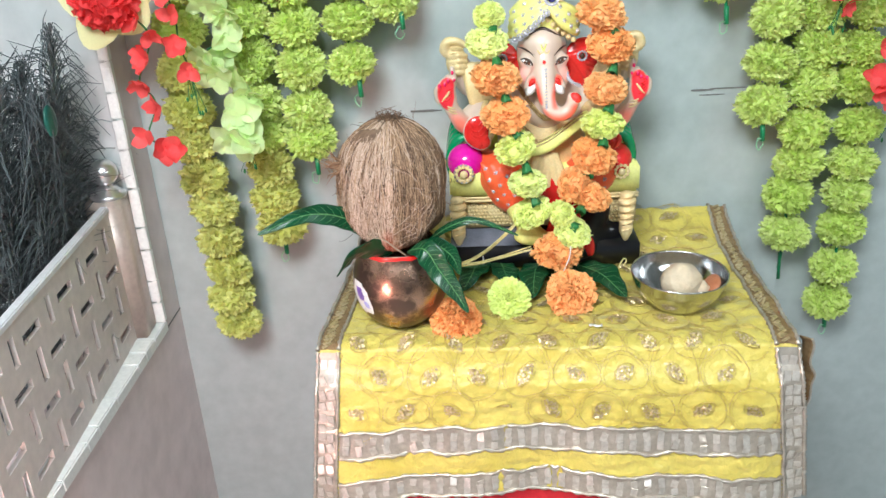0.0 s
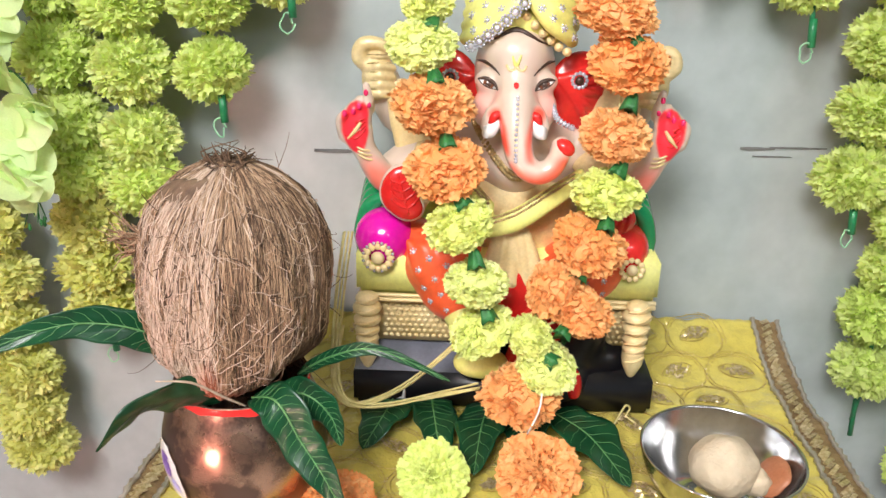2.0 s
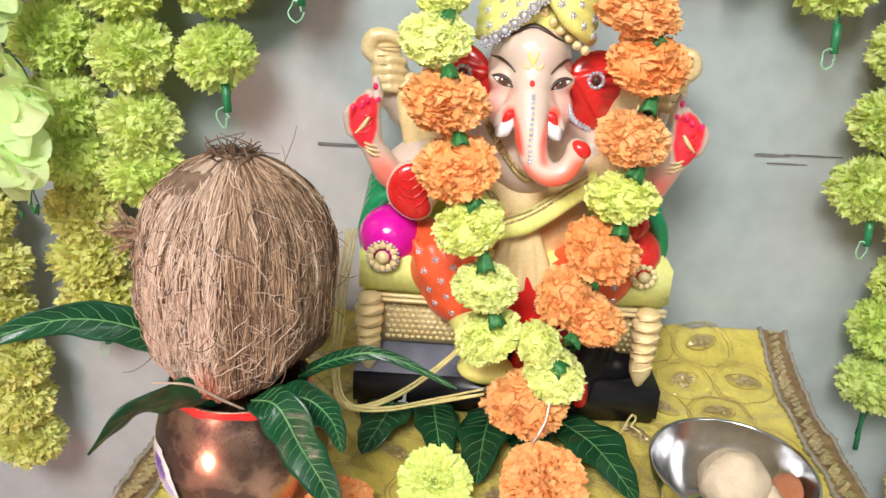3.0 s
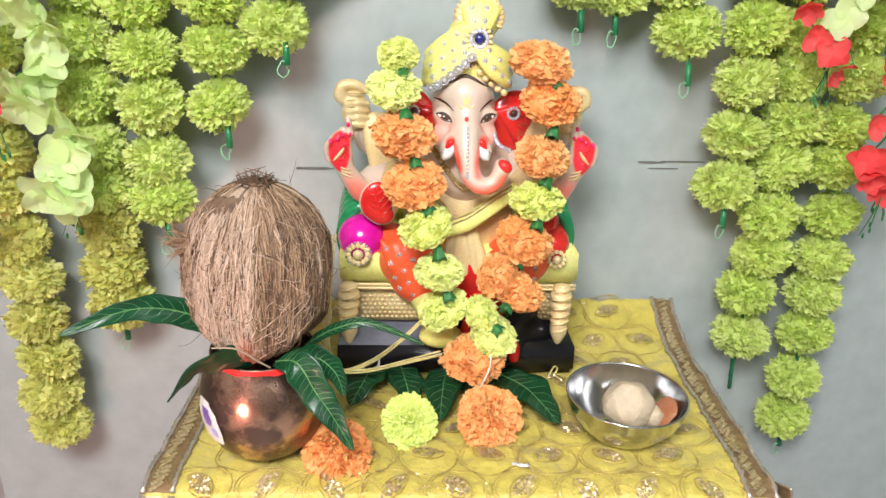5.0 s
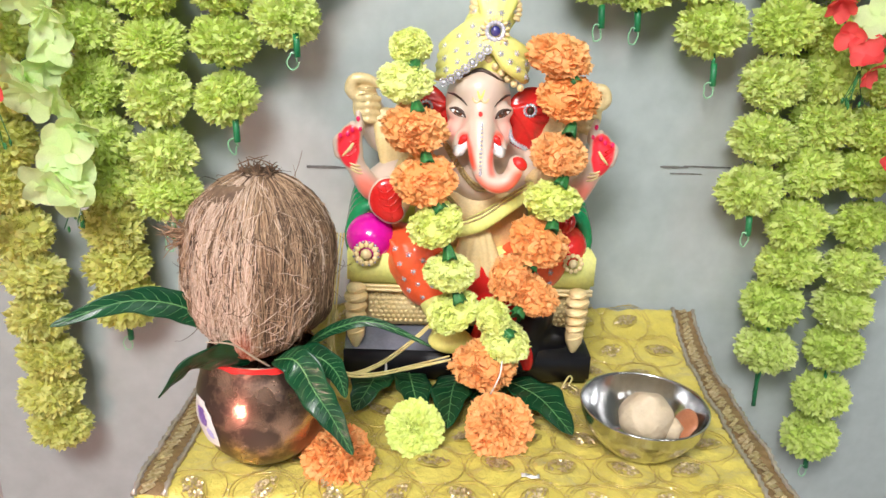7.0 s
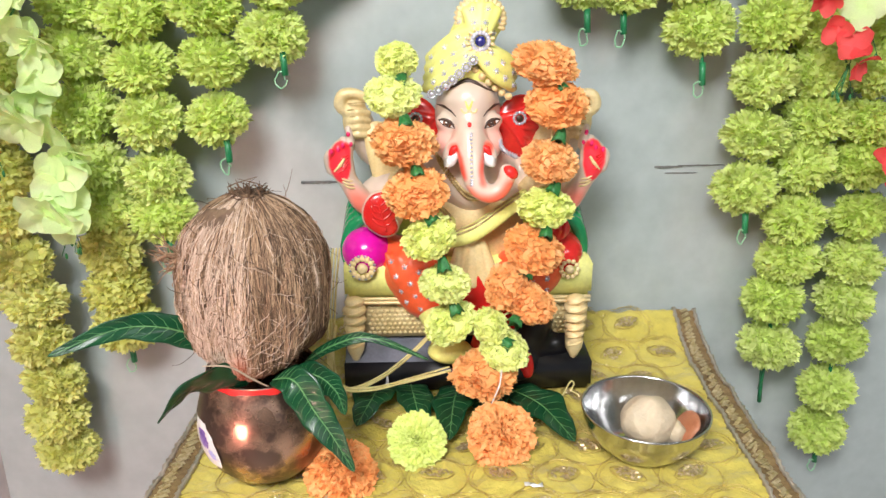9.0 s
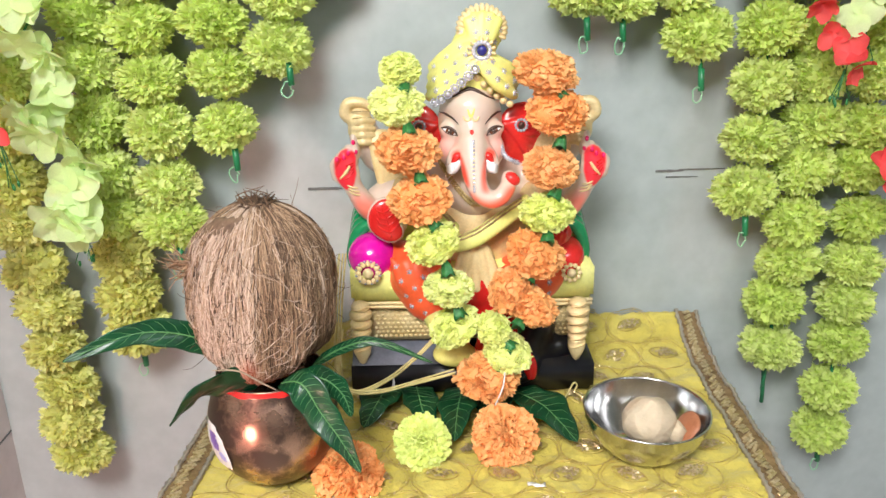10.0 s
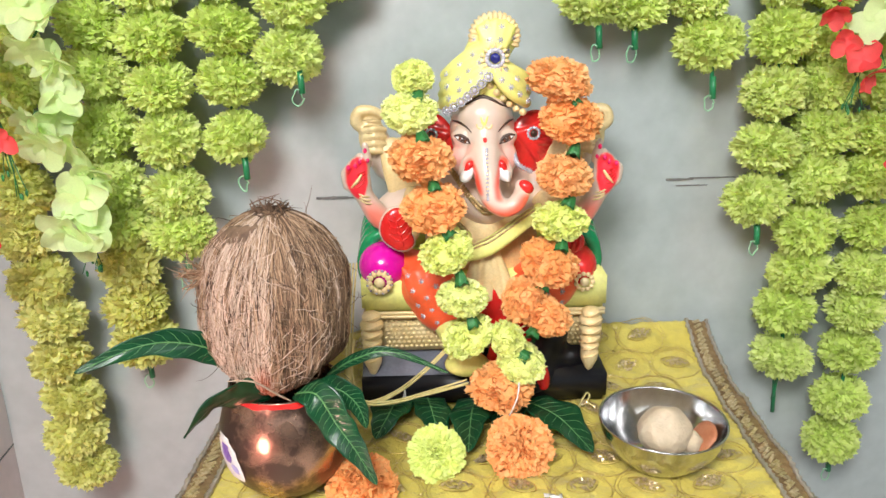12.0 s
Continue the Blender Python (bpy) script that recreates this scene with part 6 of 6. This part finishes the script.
# ---- steel bowl with a sweet ----
def build_bowl():
    b = thing("steel_bowl", (0.1960, 0.5210, TABLE - 0.0045), "small polished stainless steel bowl on the yellow cloth", "bowl", turn=(1, 0.8, 0))
    s = Shape()
    outer = [(0.0, 0.0020), (0.017, 0.0016), (0.0195, 0.0022), (0.0235, 0.0045), (0.0305, 0.0115), (0.0365, 0.0190), (0.0398, 0.0270), (0.0408, 0.0325)]
    rim = [(0.0414, 0.0335), (0.0414, 0.0343), (0.0406, 0.0345), (0.0401, 0.0337)]
    inner = [(r - 0.0009, h + 0.0006) for r, h in reversed(outer[1:])]
    s.lathe((0, 0, 0), outer + rim + inner + [(0.0, 0.0026)], 0, 72)
    part("body", s, M_STEEL, b)
    w = thing("milk_sweet", (0.1990, 0.5220, TABLE + 0.0005), "beige round milk sweet lying in the steel bowl", "sweet")
    s = Shape()
    s.ball((0, 0, 0.0185), (0.0175, 0.0170, 0.0165), 0, (0, 10, 20), 22, 32, wobble=0.12)
    s.ball((0.0165, -0.006, 0.0135), (0.0072, 0.0066, 0.0066), 0, (0, 0, 0), 12, 16, wobble=0.25)
    s.ball((0.0150, -0.002, 0.0090), (0.0070, 0.0060, 0.0050), 0, (0, 0, 0), 10, 14, wobble=0.25)
    part("body", s, M_SWEET, w)
    # Orange reflection on the bowl's inner side, modelled as a flattened ball.
    j = thing("orange_reflection", (0.2245, 0.5200, TABLE + 0.0100), "flat orange-brown shape standing in for a reflection in the steel bowl", "sweet")
    s = Shape()
    s.ball((0, 0, 0.0050), (0.0115, 0.0125, 0.0032), 0, (0, -50, 0), 12, 18, wobble=0.15)
    part("body", s, surface("reflection_orange", (0.42, 0.15, 0.07), (0.55, 0.23, 0.12), 80, 0.35, bump=0.2), j)


build_bowl()


# ---- sacred thread, coins of light string ----
def build_thread():
    t = thing("sacred_thread", (0.0207, 0.5661, 0.4690), "loops of pale yellow cotton thread laid over the black base", "thread")
    o = Vector(t.location)
    rng = random.Random(4)
    for k in range(10):
        dx, dz = rng.uniform(-0.0011, 0.0011), rng.uniform(-0.0013, 0.0013)
        s = Shape()
        if k < 5:
            pts = [(0.0723, 0.5631, 0.4874), (0.0485, 0.5652, 0.4797), (0.0210, 0.5612, 0.4746), (-0.0007, 0.5585, 0.4766), (-0.0093, 0.5667, 0.4881), (-0.0066, 0.5836, 0.5127)]
        else:
            pts = [(0.0632, 0.5786, 0.5117), (0.0450, 0.5706, 0.4964), (0.0228, 0.5634, 0.4811), (0.0011, 0.5606, 0.4756), (-0.0094, 0.5687, 0.4880), (-0.0093, 0.5920, 0.5273), (-0.0073, 0.6181, 0.5567)]
        s.tube([Vector(p) + Vector((dx * (1 + i * 0.3), rng.uniform(-0.001, 0.001), dz + rng.uniform(-0.0006, 0.0006))) - o for i, p in enumerate(pts)], 0.00066, 0, 6, 7)
        part("strand", s, M_THREAD, t)


build_thread()


def build_scraps():
    """A curl of thread on the cloth and a drip of white wax on the base."""
    c = thing("thread_curl", (0.1610, 0.5915, TABLE), "short curl of pale yellow thread beside the black base", "thread")
    s = Shape()
    s.tube([(-0.008, -0.010, 0.0012), (-0.004, -0.003, 0.0030), (0.001, 0.002, 0.0085), (0.004, 0.003, 0.0060), (0.002, 0.001, 0.0020), (0.006, -0.004, 0.0012)], 0.0007, 0, 6, 5)
    part("strand", s, M_THREAD, c)
    w = thing("wax_drip", (0.0271, 0.5975, 0.4575), "small drip of white wax on the black base", "wax")
    s = Shape()
    s.ball((0, 0, -0.002), (0.0036, 0.0014, 0.0020), 0, rings=8, segments=12, wobble=0.3)
    s.tube([(0.0005, -0.0002, 0.008), (0.0008, -0.0004, 0.003), (0, -0.0003, -0.001)], [0.0005, 0.0010, 0.0014], 0, 7, 4)
    part("body", s, surface("white_wax", (0.55, 0.55, 0.56), (0.72, 0.72, 0.72), 80, 0.5), w)


build_scraps()


def build_paper_scrap():
    f = thing("paper_scrap", (0.119, 0.482, TABLE + 0.0006), "tiny torn scrap of white paper on the cloth", "paper")
    s = Shape()
    s.grid([[(-0.0055 + 0.0028 * i, -0.0016 + 0.0018 * j - 0.0012 * i * 0.4 + 0.0006 * math.sin(3 * i + j), 0.0006 + 0.0007 * math.sin(2 * i + 3 * j)) for i in range(5)] for j in range(3)])
    ob = part("sheet", s, M_WHITE, f)
    mod = ob.modifiers.new("thick", "SOLIDIFY")
    mod.thickness = 0.0003


build_paper_scrap()


# ---- blossom strings ----
def blossom(size, seed, material, petals=4, cup=0.35):
    rng = random.Random(seed)
    s = Shape()
    for k in range(petals):
        a = 2 * math.pi * (k + rng.uniform(-0.12, 0.12)) / petals
        length, wide = size * rng.uniform(0.85, 1.1), size * rng.uniform(0.42, 0.56)
        rows = []
        for i in range(6):
            t = i / 5
            w = wide * math.sin(math.pi * (0.08 + 0.80 * t) ** 0.9) ** 0.6
            row = []
            for j in range(5):
                q = j / 2 - 1
                x, y = length * t * (1 - 0.12 * q * q), w * q
                z = cup * length * t * t + 0.10 * size * math.sin(3 * t + q * 2 + seed) + 0.18 * wide * q * q
                row.append((x * math.cos(a) - y * math.sin(a), x * math.sin(a) + y * math.cos(a), z))
            rows.append(row)
        s.grid(rows)
    return s.mesh("blossom", [material])


PALE_BLOSSOM = [blossom(0.0185, i, M_PALE, 4, 0.16) for i in range(5)]
RED_BLOSSOM = [blossom(0.0150, 10 + i, M_RED, 3 + i % 3, 0.55) for i in range(6)]


def blossom_string(places, data, label, size=1.0, twigs=True):
    g = thing("blossom_string", places[0], label, "flower string", "blossom strings")
    o = Vector(places[0])
    rng = random.Random(len(places) * 7 + int(abs(places[0][0]) * 1000))
    s = Shape()
    s.tube([Vector(p) - o + Vector((0, 0.004, 0)) for p in places], 0.0008, 0, 5, 4)
    if twigs:
        e = Vector(places[-1]) - o
        for k in range(5):
            d = Vector((rng.uniform(-0.4, 0.4), rng.uniform(-0.2, 0.2), -1)).normalized()
            size_t = rng.uniform(0.02, 0.04)
            s.tube([e, e + d * size_t * 0.5, e + d * size_t + Vector((rng.uniform(-0.004, 0.004), 0, 0))], [0.0005, 0.0004, 0.0003], 0, 4, 3)
            s.ball(e + d * size_t, (0.0011, 0.0011, 0.0024), 0, rings=5, segments=6)
    part("stalk", s, M_BUD, g)
    if data is PALE_BLOSSOM:
        places = places + [tuple((a + b) / 2 + rng.uniform(-0.006, 0.006) for a, b in zip(p, q)) for p, q in zip(places[::2], places[1::2])]
    for p in places:
        ob = part("blossom", rng.choice(data), None, g)
        k = size * rng.uniform(0.85, 1.15)
        toward = Vector((rng.uniform(-0.9, 0.9), -1, rng.uniform(-1.0, 0.7)))
        ob.matrix_local = Matrix.Translation(Vector(p) - o + Vector((rng.uniform(-0.003, 0.003), rng.uniform(-0.006, 0.002), 0))) @ marigold_turn(toward, rng.uniform(0, 360)) @ Matrix.Diagonal((k, k, k, 1))


def build_blossoms():
    pale = "string of pale green cloth blossoms hanging before the garlands"
    red = "string of red cloth blossoms hanging beside the garlands"
    blossom_string([(-0.220, 0.612, 0.790), (-0.210, 0.612, 0.770), (-0.216, 0.611, 0.747), (-0.194, 0.612, 0.739), (-0.208, 0.611, 0.712), (-0.191, 0.611, 0.703), (-0.195, 0.610, 0.681), (-0.215, 0.609, 0.667),
                    (-0.208, 0.609, 0.651), (-0.188, 0.610, 0.646), (-0.180, 0.609, 0.629), (-0.188, 0.609, 0.612), (-0.202, 0.608, 0.591), (-0.186, 0.608, 0.590)], PALE_BLOSSOM, pale, 1.0)
    blossom_string([(-0.257, 0.590, 0.789), (-0.247, 0.590, 0.765), (-0.240, 0.590, 0.745), (-0.234, 0.590, 0.725), (-0.228, 0.589, 0.705), (-0.229, 0.589, 0.681), (-0.223, 0.588, 0.659)], RED_BLOSSOM, red, 0.85)
    blossom_string([(-0.263, 0.588, 0.704), (-0.253, 0.588, 0.690), (-0.259, 0.588, 0.670), (-0.269, 0.587, 0.650), (-0.258, 0.587, 0.630), (-0.270, 0.586, 0.602), (-0.258, 0.586, 0.590), (-0.248, 0.586, 0.586)], RED_BLOSSOM, red, 0.85, twigs=False)
    blossom_string([(0.324, 0.618, 0.769), (0.330, 0.618, 0.743), (0.326, 0.617, 0.727), (0.333, 0.617, 0.708), (0.340, 0.617, 0.695), (0.345, 0.617, 0.684)], RED_BLOSSOM, red, 0.8)
    blossom_string([(0.354, 0.619, 0.765), (0.360, 0.618, 0.741), (0.352, 0.618, 0.720)], PALE_BLOSSOM, pale, 1.0)
    blossom_string([(0.393, 0.620, 0.751), (0.392, 0.619, 0.724), (0.388, 0.618, 0.697), (0.404, 0.619, 0.685), (0.404, 0.618, 0.667), (0.391, 0.617, 0.647), (0.405, 0.618, 0.640), (0.389, 0.616, 0.617), (0.395, 0.616, 0.607),
                    (0.408, 0.617, 0.596)], RED_BLOSSOM, red, 0.9)
    blossom_string([(0.419, 0.631, 0.747), (0.421, 0.630, 0.707), (0.416, 0.629, 0.667), (0.422, 0.628, 0.633), (0.416, 0.627, 0.608)], PALE_BLOSSOM, pale, 1.0)
    # the rose with pale petals behind it
    r = thing("cloth_rose", (-0.285, 0.588, 0.724), "red cloth rose with pale yellow outer petals hanging at the niche", "flower")
    ob = part("bloom", petal_ball(77, 0.029, 0.92, 420, inner=0.6, width=0.20, ruffle=0.07, jag=5, core=0.84, spread=0.4).mesh("rose", [M_RED, M_RED]), None, r, kind="stuff")
    ob.matrix_local = marigold_turn(Vector((0.15, -1, 0.1)), 0)
    ob = part("outer_petals", blossom(0.046, 5, M_CREAMPETAL, 5, 0.05), None, r, "pale yellow outer petals")
    ob.matrix_local = Matrix.Translation((0, 0.012, 0)) @ marigold_turn(Vector((0.15, -1, 0.1)), 25)


build_blossoms()


# ---- the niche: edging, railing, feathers ----
def build_niche():
    s = Shape()
    rng = random.Random(9)
    e = thing("marble_edging", (LEFT, 0.4, 0.366), "cracked white marble edging round the niche in the wall", "edging", kind="structure")
    y = 0.650
    while y > -0.3:
        size = rng.uniform(0.022, 0.060)
        s = Shape()
        s.box((-0.022, y - size + 0.0003 - 0.4, 0.0), (0.004, y - 0.4, 0.0125 + rng.uniform(-0.0008, 0.0008)), bevel=0.0012)
        part("stone", s, M_MARBLE, e, smooth=False)
        y -= size
    z = 0.3795
    while z < 0.95:
        size = rng.uniform(0.022, 0.055)
        s = Shape()
        s.box((-0.006, 0.643 - 0.4, z - 0.366), (0.004 + rng.uniform(0, 0.001), 0.6515 - 0.4 + rng.uniform(-0.001, 0.0), z - 0.366 + size - 0.0003), bevel=0.001)
        part("stone", s, M_MARBLE, e, smooth=False)
        z += size

    r = thing("jali_railing", (-0.337, 0.628, 0.3785), "cream cut-out board railing with a square metal post and ball finial", "railing", turn=(0, 0, 3.5))
    s = Shape()
    s.box((-0.019, -0.017, 0), (0.014, 0.014, 0.152), bevel=0.0015)
    part("post", s, M_POST, r)
    s = Shape()
    s.lathe((0, 0, 0.152), [(0.0, 0), (0.0165, 0), (0.0175, 0.002), (0.0165, 0.0045), (0.012, 0.006), (0.0105, 0.0095), (0.007, 0.011), (0.005, 0.013), (0.0, 0.013)], 0, 28)
    s.ball((0, 0, 0.1770), (0.0135, 0.0135, 0.0130), 0, rings=14, segments=22)
    part("finial", s, M_CHROME, r, "chrome ball finial")
    # board from the post towards the room, cut with slots and squares
    height, cell, rows_n, cols_n = 0.142, 0.00426, 34, 146

    def solid(i, j):
        """Whether the board stands at row i and column j: upright and level slots take turns like a basket weave."""
        if not (0 <= i < rows_n and 0 <= j < cols_n):
            return False
        if not (2 <= i < rows_n - 2 and 2 <= j):
            return True
        a, b = (i - 1) % 8, (j - 2) % 8
        if ((i - 1) // 8 + (j - 2) // 8) % 2:
            return not (3 <= b < 5 and 0 < a < 8)
        return not (3 <= a < 5 and 0 < b < 8)

    s = Shape()
    ch = height / rows_n
    for i in range(rows_n):
        for j in range(cols_n):
            if not solid(i, j):
                continue
            y1, y0 = -0.013 - j * cell, -0.013 - (j + 1) * cell
            z0, z1 = i * ch, (i + 1) * ch
            for x in (-0.002, 0.002):
                s.add([(x, y0, z0), (x, y1, z0), (x, y1, z1), (x, y0, z1)], [(0, 1, 2, 3)])
            for di, dj, (ya, za), (yb, zb) in ((1, 0, (y0, z1), (y1, z1)), (-1, 0, (y0, z0), (y1, z0)), (0, 1, (y0, z0), (y0, z1)), (0, -1, (y1, z0), (y1, z1))):
                if not solid(i + di, j + dj):
                    s.add([(-0.002, ya, za), (-0.002, yb, zb), (0.002, yb, zb), (0.002, ya, za)], [(0, 1, 2, 3)])
    board = part("board", s, M_JALI, r, "cream board cut with slots and squares", smooth=False)
    bm = bmesh.new()
    bm.from_mesh(board.data)
    bmesh.ops.remove_doubles(bm, verts=bm.verts, dist=0.00002)
    bmesh.ops.recalc_face_normals(bm, faces=bm.faces)
    bm.to_mesh(board.data)
    bm.free()
    s = Shape()
    s.box((-0.0050, -0.013 - cols_n * cell, height), (0.0035, -0.013, height + 0.006), bevel=0.001)
    part("top_rail", s, M_JALI_EDGE, r, "white top edge", smooth=False)

    # peacock feathers standing in the niche
    for n in range(7):
        base = Vector((-0.388 + 0.018 * (n % 2), 0.46 + 0.026 * n, 0.366))
        f = thing("peacock_feather", base, "dark peacock feather standing inside the wall niche", "feather", "peacock feathers")
        lean = Vector((0.010 * n - 0.02, 0.05 - 0.02 * n, 1)).normalized()
        size = 0.28 + 0.025 * (n % 3)
        pts = [lean * size * t + Vector((0.03 * t * t, 0, 0)) for t in (0, 0.35, 0.7, 1)]
        s = Shape()
        s.tube(pts, [0.0014, 0.0012, 0.0009, 0.0005], 0, 6, 5)
        part("shaft", s, M_FEATHER, f)
        line, _ = smooth_line(pts, 1, 30)
        s = Shape()
        for i in range(12, len(line)):
            t = i / len(line)
            for sgn in (-1, 1):
                for rep in range(3):
                    reach = 0.088 * math.sin(math.pi * min(1, 0.12 + 0.85 * t)) * rng.uniform(0.6, 1.15)
                    d = Vector((rng.uniform(-0.5, 0.5), sgn * 1.0, rng.uniform(-0.1, 0.7))).normalized()
                    tip = line[i] + d * reach
                    s.tube([line[i], line[i] + d * reach * 0.55 + Vector((0, 0, 0.008)), tip + Vector((rng.gauss(0, 0.006), rng.gauss(0, 0.008), rng.gauss(-0.012, 0.016)))], [0.0006, 0.0005, 0.0002], 0, 3, 3, caps=False)
        part("vane", s, M_FEATHER, f, kind="stuff")
        if n == 3:
            s = Shape()
            s.ball(line[-8] + Vector((0.012, 0, 0)), (0.003, 0.010, 0.014), 0, rings=10, segments=16)
            part("eye", s, M_EYEFEATHER, f, "green eye of the feather")


build_niche()
